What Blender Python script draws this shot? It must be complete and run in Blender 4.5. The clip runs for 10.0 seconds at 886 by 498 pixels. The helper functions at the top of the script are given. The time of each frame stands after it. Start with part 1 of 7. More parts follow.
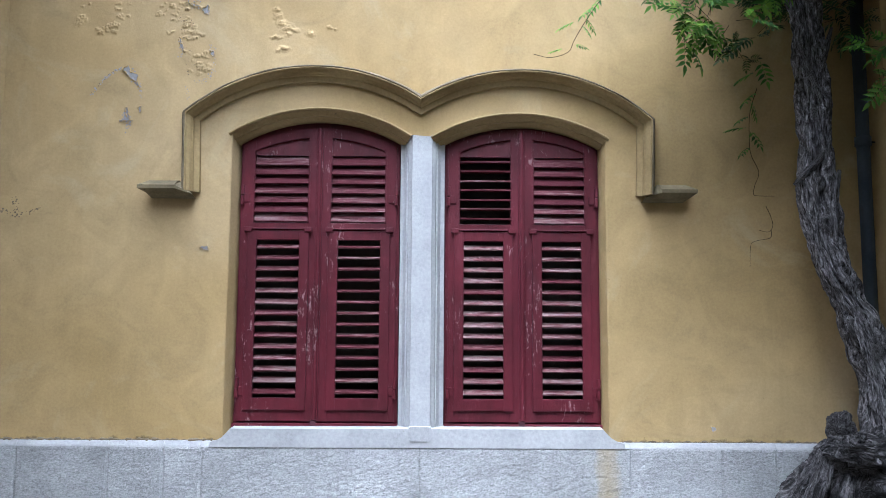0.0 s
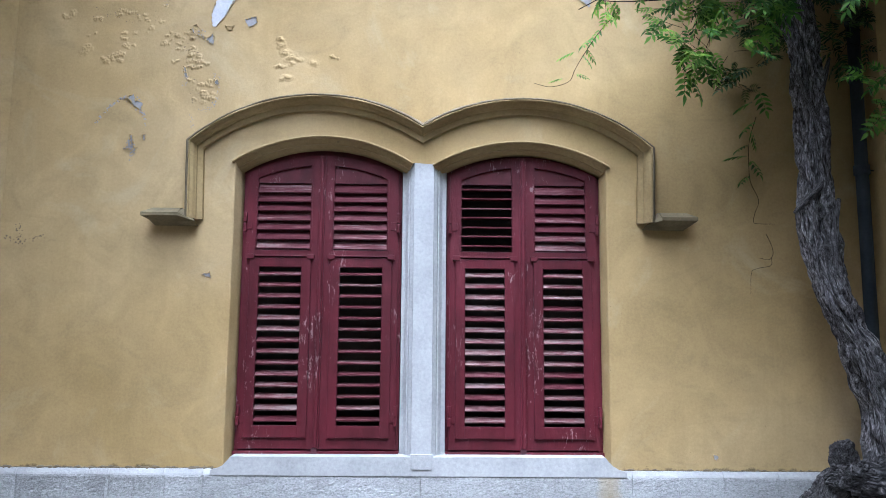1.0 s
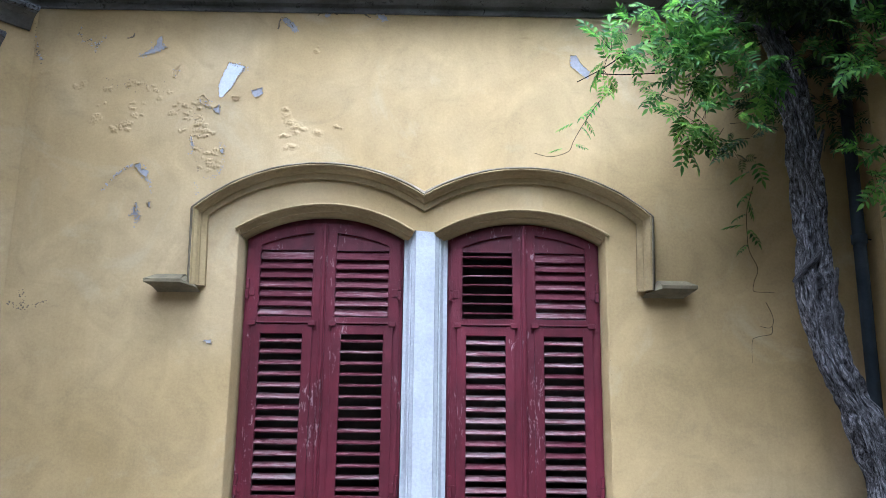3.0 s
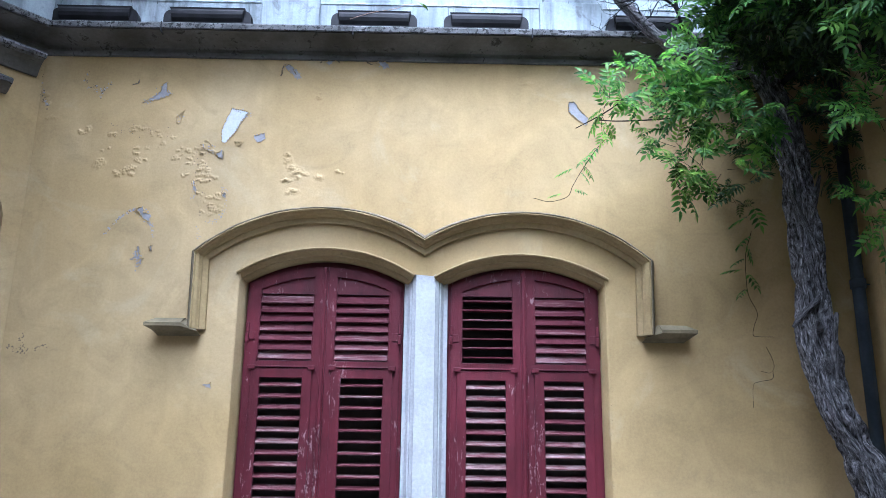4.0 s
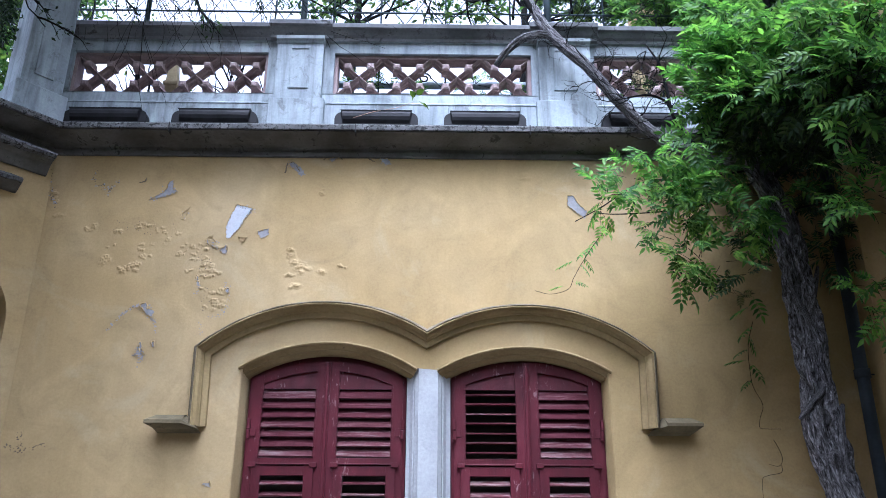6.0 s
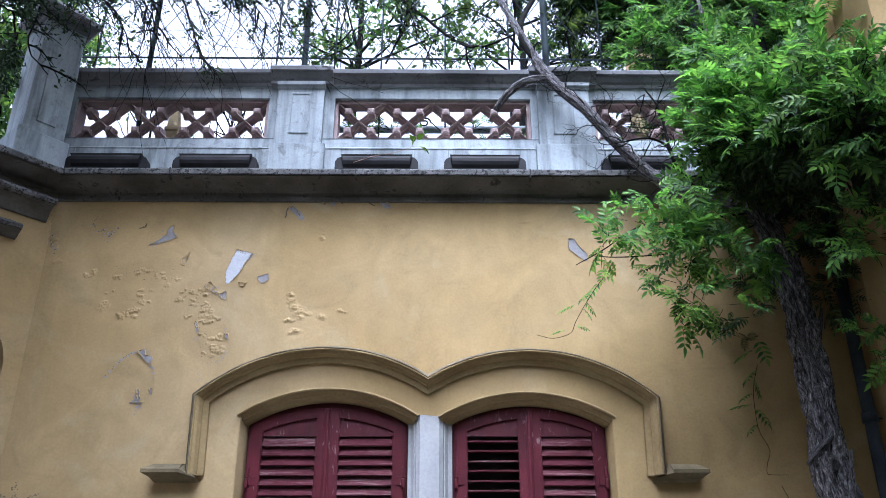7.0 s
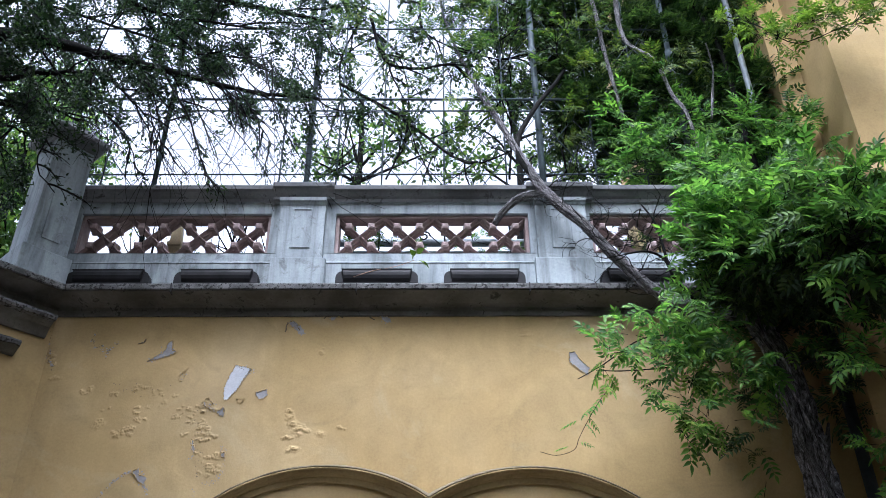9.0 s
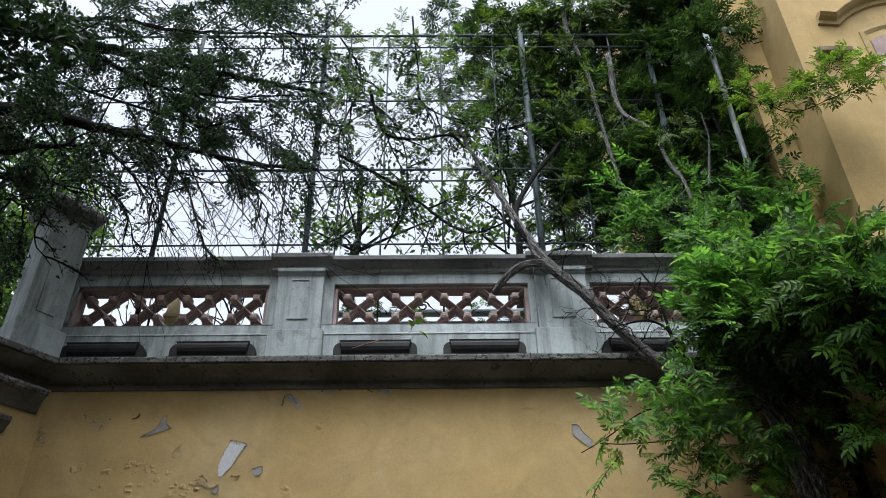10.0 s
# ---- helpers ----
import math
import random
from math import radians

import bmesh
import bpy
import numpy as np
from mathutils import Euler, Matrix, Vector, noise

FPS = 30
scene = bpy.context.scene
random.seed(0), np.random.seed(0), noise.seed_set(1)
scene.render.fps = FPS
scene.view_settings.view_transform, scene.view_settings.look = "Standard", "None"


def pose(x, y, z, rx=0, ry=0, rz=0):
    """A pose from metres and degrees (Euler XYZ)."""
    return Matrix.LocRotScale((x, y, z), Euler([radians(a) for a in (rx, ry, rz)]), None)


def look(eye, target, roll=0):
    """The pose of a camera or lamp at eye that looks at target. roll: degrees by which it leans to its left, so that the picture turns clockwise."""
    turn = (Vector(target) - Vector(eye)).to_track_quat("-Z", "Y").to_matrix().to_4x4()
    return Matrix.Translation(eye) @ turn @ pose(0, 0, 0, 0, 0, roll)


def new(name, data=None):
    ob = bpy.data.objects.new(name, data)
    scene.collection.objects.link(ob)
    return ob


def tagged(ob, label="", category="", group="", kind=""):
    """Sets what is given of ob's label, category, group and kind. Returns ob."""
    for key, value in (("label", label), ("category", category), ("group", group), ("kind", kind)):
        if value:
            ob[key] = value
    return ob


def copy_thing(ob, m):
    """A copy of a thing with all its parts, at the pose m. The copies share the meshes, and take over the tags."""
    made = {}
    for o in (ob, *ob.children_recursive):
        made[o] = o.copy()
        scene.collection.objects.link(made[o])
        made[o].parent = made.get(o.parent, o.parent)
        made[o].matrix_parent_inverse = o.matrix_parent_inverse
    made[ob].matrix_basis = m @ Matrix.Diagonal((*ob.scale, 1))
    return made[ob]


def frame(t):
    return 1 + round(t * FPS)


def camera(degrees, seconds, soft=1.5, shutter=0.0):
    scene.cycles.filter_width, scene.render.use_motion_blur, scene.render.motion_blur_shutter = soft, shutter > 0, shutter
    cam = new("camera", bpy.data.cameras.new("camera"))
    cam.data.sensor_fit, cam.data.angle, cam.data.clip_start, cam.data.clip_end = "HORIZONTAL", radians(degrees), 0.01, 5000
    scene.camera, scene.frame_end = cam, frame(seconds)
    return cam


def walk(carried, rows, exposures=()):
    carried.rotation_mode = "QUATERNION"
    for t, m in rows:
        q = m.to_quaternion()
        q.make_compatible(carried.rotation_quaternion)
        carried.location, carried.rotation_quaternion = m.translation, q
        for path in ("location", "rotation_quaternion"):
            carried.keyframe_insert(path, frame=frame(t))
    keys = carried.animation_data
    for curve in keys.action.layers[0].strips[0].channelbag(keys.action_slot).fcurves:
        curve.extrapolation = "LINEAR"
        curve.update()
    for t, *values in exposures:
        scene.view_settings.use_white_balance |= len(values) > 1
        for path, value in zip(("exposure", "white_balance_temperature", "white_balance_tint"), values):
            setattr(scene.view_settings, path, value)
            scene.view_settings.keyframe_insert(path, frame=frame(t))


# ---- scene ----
cam = camera(56.7, 10.0, soft=0.65)
PATH = [
    (0, (0.0595, -5.3636, 1.5501), (0.0865, -3.3758, 1.7690), 0.39),
    (0.5, (0.0380, -5.3709, 1.5553), (0.0701, -3.3856, 1.7950), 0.37),
    (1, (0.0444, -5.3841, 1.5660), (0.0722, -3.4037, 1.8442), 0.46),
    (1.5, (0.0272, -5.3899, 1.5714), (0.0599, -3.4148, 1.8838), 0.47),
    (2, (0.0338, -5.4024, 1.5783), (0.0625, -3.4336, 1.9291), 0.52),
    (3.5, (0.0455, -5.4312, 1.6086), (0.0680, -3.4873, 2.0787), 0.72),
    (4, (0.0408, -5.4447, 1.6106), (0.0633, -3.5146, 2.1344), 0.76),
    (4.5, (0.0359, -5.4505, 1.6066), (0.0579, -3.5345, 2.1798), 0.77),
    (5, (0.0370, -5.4715, 1.6135), (0.0560, -3.5741, 2.2456), 0.58),
    (5.5, (0.0251, -5.4943, 1.6246), (0.0463, -3.6136, 2.3047), 0.42),
    (7, (0.0305, -5.4726, 1.6726), (0.0471, -3.6469, 2.4891), -0.03),
    (7.5, (0.0208, -5.4813, 1.6879), (0.0408, -3.6773, 2.5512), -0.09),
    (8, (0.0383, -5.4914, 1.6978), (0.0538, -3.7167, 2.6198), -0.16),
    (8.5, (0.0338, -5.4998, 1.7047), (0.0515, -3.7567, 2.6852), -0.28),
    (9, (0.0162, -5.5105, 1.7181), (0.0371, -3.8048, 2.7621), -0.44),
    (9.5, (0.0255, -5.5074, 1.7283), (0.0427, -3.8458, 2.8413), -0.57),
    (10, (0.0180, -5.4841, 1.7655), (0.0416, -3.8688, 2.9446), -0.91),
]
EXPOSE = [(0, 2.45, 5230, 13), (3.5, 2.74, 4820, 14), (4.5, 2.76, 4840, 16), (5.5, 2.57, 4940, 17), (7, 2.30, 5200, 18), (8, 2.31, 5230, 18), (9.2, 1.98, 5600, 14), (10, 1.42, 6100, 8)]
walk(cam, [(t, look(eye, target, roll)) for t, eye, target, roll in PATH], EXPOSE)

# ---- light: bright overcast sky, a weak wide sun ----
world = bpy.data.worlds.new("overcast")
scene.world = world
world.use_nodes = True
wn, wl = world.node_tree.nodes, world.node_tree.links
sky = wn.new("ShaderNodeTexSky")
sky.sky_type, sky.sun_disc = "NISHITA", False
sky.sun_elevation, sky.sun_rotation = radians(65), radians(190)
sky.air_density, sky.dust_density, sky.ozone_density = 1.0, 6.0, 1.0
hsv = wn.new("ShaderNodeHueSaturation")
hsv.inputs["Saturation"].default_value = 0.24
wl.new(sky.outputs[0], hsv.inputs["Color"])
wl.new(hsv.outputs[0], wn["Background"].inputs[0])
wn["Background"].inputs[1].default_value = 0.15
sun = new("sun", bpy.data.lights.new("sun", "SUN"))
sun.data.energy, sun.data.angle, sun.data.color = 0.5, radians(50), (1.0, 0.97, 0.92)
sun.matrix_world = look((-0.9, -5.0, 13.0), (0, 0, 2))


# ---- materials ----
def nodes_of(name, rough=0.8, metal=0.0, spec=0.3):
    m = bpy.data.materials.new(name)
    m.use_nodes = True
    n, l = m.node_tree.nodes, m.node_tree.links
    b = n["Principled BSDF"]
    b.inputs["Roughness"].default_value = rough
    b.inputs["Metallic"].default_value = metal
    b.inputs["Specular IOR Level"].default_value = spec
    return m, n, l, b


def position(n, l, stretch=(1, 1, 1)):
    g = n.new("ShaderNodeNewGeometry")
    mp = n.new("ShaderNodeMapping")
    mp.inputs["Scale"].default_value = stretch
    l.new(g.outputs["Position"], mp.inputs["Vector"])
    return mp.outputs[0]


def noise_of(n, l, vec, scale, detail=4.0, rough=0.55, dist=0.0):
    t = n.new("ShaderNodeTexNoise")
    t.inputs["Scale"].default_value, t.inputs["Detail"].default_value = scale, detail
    t.inputs["Roughness"].default_value, t.inputs["Distortion"].default_value = rough, dist
    l.new(vec, t.inputs["Vector"])
    return t.outputs["Fac"]


def ramp_of(n, l, fac, stops):
    r = n.new("ShaderNodeValToRGB")
    e = r.color_ramp.elements
    while len(e) < len(stops):
        e.new(0.5)
    for el, (p, c) in zip(e, stops):
        el.position, el.color = p, (*c, 1) if len(c) == 3 else c
    l.new(fac, r.inputs[0])
    return r.outputs[0]


def blend(n, l, fac, a, b, kind="MIX"):
    m = n.new("ShaderNodeMix")
    m.data_type, m.blend_type = "RGBA", kind
    for sock, v in ((m.inputs[0], fac), (m.inputs[6], a), (m.inputs[7], b)):
        if isinstance(v, (int, float)):
            sock.default_value = v
        elif isinstance(v, tuple):
            sock.default_value = (*v, 1)
        else:
            l.new(v, sock)
    return m.outputs[2]


def bump_of(n, l, b, height, strength, dist=0.01):
    k = n.new("ShaderNodeBump")
    k.inputs["Strength"].default_value, k.inputs["Distance"].default_value = strength, dist
    l.new(height, k.inputs["Height"])
    l.new(k.outputs[0], b.inputs["Normal"])


def gray(v):
    return (v, v, v)


def surf(name, dark, light, scale, rough=0.8, metal=0.0, bump=0.3, dist=0.004, fine=None, stretch=(1, 1, 1), spots=None, amount=0.62, spec=0.3):
    """A weathered surface: two colours in clouds, a finer grain, and spots of a third colour."""
    m, n, l, b = nodes_of(name, rough, metal, spec)
    v = position(n, l, stretch)
    big = noise_of(n, l, v, scale, 5)
    col = ramp_of(n, l, big, [(0.33, dark), (0.68, light)])
    grain = noise_of(n, l, v, fine or scale * 12, 6, 0.65)
    col = blend(n, l, 0.35, col, ramp_of(n, l, grain, [(0.3, gray(0.55)), (0.7, gray(1.25))]), "MULTIPLY")
    if spots:
        sp = noise_of(n, l, v, scale * 4, 8, 0.7, 0.4)
        col = blend(n, l, ramp_of(n, l, sp, [(amount, gray(0)), (amount + 0.07, gray(1))]), col, spots)
    l.new(col, b.inputs["Base Color"])
    bump_of(n, l, b, grain, bump, dist)
    return m


def plaster_material(name="ochre_plaster", tone=1.0):
    m, n, l, b = nodes_of(name, 0.85, 0, 0.2)
    v = position(n, l)
    big = noise_of(n, l, v, 0.55, 4, 0.5, 0.6)
    col = ramp_of(n, l, big, [(0.30, (0.315, 0.222, 0.092)), (0.5, (0.375, 0.270, 0.124)), (0.72, (0.43, 0.33, 0.175))])
    cloud = noise_of(n, l, v, 2.6, 6, 0.6, 1.2)
    col = blend(n, l, 0.7, col, ramp_of(n, l, cloud, [(0.3, gray(0.80)), (0.7, gray(1.15))]), "MULTIPLY")
    fade = noise_of(n, l, v, 1.3, 5, 0.6, 2.0)
    col = blend(n, l, ramp_of(n, l, fade, [(0.55, gray(0)), (0.75, gray(0.55))]), col, (0.435, 0.360, 0.217))
    drip = noise_of(n, l, position(n, l, (3.2, 3.2, 0.25)), 1.6, 5, 0.6)
    col = blend(n, l, ramp_of(n, l, drip, [(0.52, gray(0)), (0.72, gray(0.28))]), col, (0.270, 0.195, 0.083))
    smudge = noise_of(n, l, position(n, l, (1.0, 1.0, 1.5)), 1.9, 7, 0.62, 2.6)
    col = blend(n, l, ramp_of(n, l, smudge, [(0.53, gray(0)), (0.64, gray(0.20)), (0.80, gray(0.42))]), col, (0.235, 0.180, 0.088))
    grain = noise_of(n, l, v, 55, 6, 0.7)
    col = blend(n, l, 0.28, col, ramp_of(n, l, grain, [(0.35, gray(0.7)), (0.65, gray(1.2))]), "MULTIPLY")
    speck = noise_of(n, l, v, 17, 3, 0.6, 0.3)
    col = blend(n, l, ramp_of(n, l, speck, [(0.735, gray(0)), (0.76, gray(0.7))]), col, (0.225, 0.165, 0.075))
    # moss and dirt creeping up from the plinth, with a ragged upper edge
    sep = n.new("ShaderNodeSeparateXYZ")
    l.new(v, sep.inputs[0])
    edge = n.new("ShaderNodeMath")
    edge.operation = "MULTIPLY_ADD"
    edge.inputs[1].default_value = -0.16
    l.new(noise_of(n, l, position(n, l, (1, 1, 0.6)), 7, 6, 0.7), edge.inputs[0])
    l.new(sep.outputs[2], edge.inputs[2])
    moss = ramp_of(n, l, edge.outputs[0], [(0.812, gray(0.85)), (0.832, gray(0.0))])
    col = blend(n, l, moss, col, (0.080, 0.068, 0.040))
    l.new(col, b.inputs["Base Color"])
    bump_of(n, l, b, grain, 0.25, 0.004)
    return m


def stone_material(name="weathered_cast_stone"):
    """Pale grey stone with runs of soot and blotches of old dirt."""
    m, n, l, b = nodes_of(name, 0.85, 0, 0.2)
    v = position(n, l)
    col = ramp_of(n, l, noise_of(n, l, v, 1.7, 6, 0.6, 0.8), [(0.3, (0.228, 0.262, 0.275)), (0.7, (0.395, 0.44, 0.453))])
    runs = noise_of(n, l, position(n, l, (5.0, 5.0, 0.5)), 2.2, 6, 0.65, 0.6)
    col = blend(n, l, 0.8, col, ramp_of(n, l, runs, [(0.36, gray(0.52)), (0.52, gray(0.95)), (0.66, gray(1.1))]), "MULTIPLY")
    dirt = noise_of(n, l, v, 7, 9, 0.72, 0.8)
    col = blend(n, l, ramp_of(n, l, dirt, [(0.56, gray(0)), (0.66, gray(0.6))]), col, (0.105, 0.105, 0.10))
    grain = noise_of(n, l, v, 48, 6, 0.7)
    col = blend(n, l, 0.3, col, ramp_of(n, l, grain, [(0.32, gray(0.6)), (0.66, gray(1.2))]), "MULTIPLY")
    l.new(col, b.inputs["Base Color"])
    bump_of(n, l, b, blend(n, l, 0.5, grain, dirt), 0.5, 0.006)
    return m


def paint_material():
    """Oxblood paint, chalked and worn to grey wood in flakes."""
    m, n, l, b = nodes_of("oxblood_paint", 0.5, 0, 0.28)
    v = position(n, l, (1, 1, 0.35))
    col = ramp_of(n, l, noise_of(n, l, v, 3, 5), [(0.3, (0.058, 0.0052, 0.010)), (0.7, (0.096, 0.0108, 0.019))])
    wear = noise_of(n, l, v, 38, 9, 0.76, 0.4)
    where = noise_of(n, l, v, 5, 3, 0.5)
    s = n.new("ShaderNodeMath")
    s.operation = "MULTIPLY_ADD"
    s.inputs[1].default_value = 0.55
    l.new(where, s.inputs[0])
    l.new(wear, s.inputs[2])
    col = blend(n, l, ramp_of(n, l, s.outputs[0], [(0.915, gray(0)), (0.95, gray(0.9))]), col, (0.26, 0.175, 0.175))
    chalk = noise_of(n, l, v, 11, 8, 0.7, 1.2)
    col = blend(n, l, ramp_of(n, l, chalk, [(0.54, gray(0)), (0.74, gray(0.22))]), col, (0.17, 0.055, 0.065))
    dirt = noise_of(n, l, v, 7, 6, 0.65)
    col = blend(n, l, 0.6, col, ramp_of(n, l, dirt, [(0.35, gray(0.5)), (0.6, gray(1.15))]), "MULTIPLY")
    l.new(col, b.inputs["Base Color"])
    bump_of(n, l, b, blend(n, l, 0.5, noise_of(n, l, v, 60, 6, 0.7), wear), 1.0, 0.006)
    return m


def slat_material(name="worn_slat", shift=0.0):
    m, n, l, b = nodes_of(name, 0.75, 0, 0.18)
    v = position(n, l, (0.16, 1, 2.6))
    info = n.new("ShaderNodeObjectInfo")
    wear = noise_of(n, l, v, 26, 9, 0.78, 0.5)
    add = n.new("ShaderNodeMath")
    add.operation = "MULTIPLY_ADD"
    add.inputs[1].default_value, add.inputs[2].default_value = 0.16, -0.08
    l.new(info.outputs["Random"], add.inputs[0])
    s = n.new("ShaderNodeMath")
    l.new(add.outputs[0], s.inputs[0])
    l.new(wear, s.inputs[1])
    col = ramp_of(n, l, s.outputs[0], [(0.40 + shift, (0.062, 0.010, 0.016)), (0.50 + shift, (0.10, 0.035, 0.04)), (0.57 + shift, (0.16, 0.10, 0.098)), (0.70 + shift, (0.235, 0.185, 0.175))])
    l.new(col, b.inputs["Base Color"])
    bump_of(n, l, b, wear, 0.9, 0.006)
    return m


def plinth_material():
    """Grey limestone, combed with a claw chisel."""
    m, n, l, b = nodes_of("tooled_limestone", 0.85, 0, 0.2)
    v = position(n, l)
    info = n.new("ShaderNodeObjectInfo")
    col = ramp_of(n, l, noise_of(n, l, v, 2.5, 6, 0.6, 0.6), [(0.3, (0.265, 0.273, 0.272)), (0.7, (0.395, 0.407, 0.405))])
    col = blend(n, l, 0.5, col, ramp_of(n, l, info.outputs["Random"], [(0, gray(0.75)), (1, gray(1.15))]), "MULTIPLY")
    comb = noise_of(n, l, position(n, l, (0.85, 1.0, 1.35)), 26, 5, 0.6, 2.2)
    pits = noise_of(n, l, position(n, l, (1.0, 1.0, 2.0)), 60, 5, 0.7, 0.5)
    col = blend(n, l, 0.38, col, ramp_of(n, l, comb, [(0.34, gray(0.40)), (0.46, gray(0.95)), (0.66, gray(1.2))]), "MULTIPLY")
    col = blend(n, l, 0.5, col, ramp_of(n, l, pits, [(0.36, gray(0.38)), (0.52, gray(1.0)), (0.62, gray(1.2))]), "MULTIPLY")
    # a rusty run under the sill's end
    sep = n.new("ShaderNodeSeparateXYZ")
    l.new(v, sep.inputs[0])
    off = n.new("ShaderNodeMath")
    off.operation = "ADD"
    off.inputs[1].default_value = -1.19
    l.new(sep.outputs[0], off.inputs[0])
    ab = n.new("ShaderNodeMath")
    ab.operation = "ABSOLUTE"
    l.new(off.outputs[0], ab.inputs[0])
    jit = n.new("ShaderNodeMath")
    jit.operation = "MULTIPLY_ADD"
    jit.inputs[1].default_value, jit.inputs[2].default_value = 0.09, -0.045
    l.new(noise_of(n, l, v, 9, 5, 0.7), jit.inputs[0])
    tot = n.new("ShaderNodeMath")
    l.new(ab.outputs[0], tot.inputs[0])
    l.new(jit.outputs[0], tot.inputs[1])
    col = blend(n, l, ramp_of(n, l, tot.outputs[0], [(0.0, gray(0.6)), (0.055, gray(0.45)), (0.09, gray(0))]), col, (0.34, 0.27, 0.14))
    l.new(col, b.inputs["Base Color"])
    bump_of(n, l, b, blend(n, l, 0.5, comb, pits), 0.7, 0.012)
    return m


def bark_material(name="grey_bark", k=1.0):
    """Grey stringy bark: fibres that follow the stem, with black fissures between them."""
    m, n, l, b = nodes_of(name, 0.9, 0, 0.12)
    uv = n.new("ShaderNodeUVMap")
    mp = n.new("ShaderNodeMapping")
    mp.inputs["Scale"].default_value = (1.0, 0.15, 1.0)
    l.new(uv.outputs[0], mp.inputs["Vector"])
    fib = noise_of(n, l, mp.outputs[0], 110, 8, 0.75, 0.8)
    mp2 = n.new("ShaderNodeMapping")
    mp2.inputs["Scale"].default_value = (1.0, 0.22, 1.0)
    l.new(uv.outputs[0], mp2.inputs["Vector"])
    gap = noise_of(n, l, mp2.outputs[0], 42, 7, 0.7, 1.6)
    col = ramp_of(n, l, fib, [(0.36, (0.045 * k, 0.043 * k, 0.045 * k)), (0.50, (0.17 * k, 0.163 * k, 0.163 * k)), (0.64, (0.40 * k, 0.39 * k, 0.395 * k))])
    col = blend(n, l, 0.85, col, ramp_of(n, l, gap, [(0.40, gray(0.06)), (0.50, gray(0.75)), (0.62, gray(1.65))]), "MULTIPLY")
    mp3 = n.new("ShaderNodeMapping")
    mp3.inputs["Scale"].default_value = (1.0, 0.55, 1.0)
    l.new(uv.outputs[0], mp3.inputs["Vector"])
    chip = noise_of(n, l, mp3.outputs[0], 230, 5, 0.7, 0.6)
    col = blend(n, l, 0.55, col, ramp_of(n, l, chip, [(0.40, gray(0.3)), (0.52, gray(0.95)), (0.64, gray(1.5))]), "MULTIPLY")
    l.new(col, b.inputs["Base Color"])
    both = blend(n, l, 0.5, fib, gap)
    bump_of(n, l, b, both, 1.0, 0.03)
    return m


def leaf_material(name, dark, mid, light, trans=0.34, patch=1.6):
    m, n, l, b = nodes_of(name, 0.5, 0, 0.28)
    g = n.new("ShaderNodeNewGeometry")
    col = ramp_of(n, l, g.outputs["Random Per Island"], [(0.0, dark), (0.5, mid), (1.0, light)])
    where = noise_of(n, l, g.outputs["Position"], patch, 3)
    col = blend(n, l, 0.8, col, ramp_of(n, l, where, [(0.35, gray(0.55)), (0.65, gray(1.45))]), "MULTIPLY")
    l.new(col, b.inputs["Base Color"])
    t = n.new("ShaderNodeBsdfTranslucent")
    l.new(blend(n, l, 1.0, col, (1.10, 1.22, 0.7), "MULTIPLY"), t.inputs[0])
    mix = n.new("ShaderNodeMixShader")
    mix.inputs[0].default_value = trans
    l.new(b.outputs[0], mix.inputs[1])
    l.new(t.outputs[0], mix.inputs[2])
    l.new(mix.outputs[0], n["Material Output"].inputs[0])
    return m


PLASTER = plaster_material()
PAINT, SLAT, SLAT_UP = paint_material(), slat_material(), slat_material("painted_slat", 0.075)
PLINTH, BARK, ROOTBARK = plinth_material(), bark_material(), bark_material("dark_root_bark", 0.44)
WHITESTONE = surf("white_limestone", (0.302, 0.312, 0.313), (0.402, 0.412, 0.410), 3.0, 0.85, bump=0.6, dist=0.006, fine=44, spots=(0.25, 0.245, 0.23), amount=0.66)
HOODPLASTER = surf("stained_ochre_moulding", (0.245, 0.175, 0.076), (0.355, 0.270, 0.128), 2.2, 0.85, bump=0.4, fine=45, spots=(0.156, 0.133, 0.078), amount=0.68)
STOPSTONE = surf("mossy_ochre_shelf", (0.09, 0.075, 0.042), (0.19, 0.155, 0.085), 7, 0.9, bump=0.5, fine=50, spots=(0.09, 0.08, 0.05), amount=0.60)
HOODTOP = surf("lichened_moulding_top", (0.105, 0.083, 0.048), (0.19, 0.155, 0.10), 7, 0.9, bump=0.6, fine=50, spots=(0.30, 0.28, 0.24), amount=0.64)
CORNICE = surf("dark_stone", (0.062, 0.059, 0.052), (0.142, 0.138, 0.128), 3.5, 0.9, bump=0.5, fine=40, spots=(0.039, 0.039, 0.039), amount=0.57)
BALUSTER_STONE = stone_material()
COPING = surf("sooty_coping", (0.085, 0.090, 0.090), (0.21, 0.217, 0.222), 2.6, 0.9, bump=0.5, fine=40, spots=(0.070, 0.070, 0.070), amount=0.56)
TERRACOTTA = surf("terracotta", (0.225, 0.165, 0.157), (0.38, 0.300, 0.287), 5, 0.85, bump=0.4, fine=60, spots=(0.156, 0.133, 0.125), amount=0.63)
DARKTILE = surf("black_drain_tile", (0.008, 0.008, 0.009), (0.020, 0.020, 0.022), 8, 0.6, bump=0.3, spec=0.2)
BARE = surf("bare_mortar", (0.21, 0.205, 0.208), (0.33, 0.325, 0.328), 6, 0.9, bump=0.5, fine=60)
WHITEPATCH = surf("white_undercoat", (0.42, 0.44, 0.47), (0.53, 0.55, 0.57), 5, 0.85, bump=0.3, fine=60)
CRACK = surf("crack_dust", (0.10, 0.08, 0.05), (0.20, 0.16, 0.10), 9, 0.95)
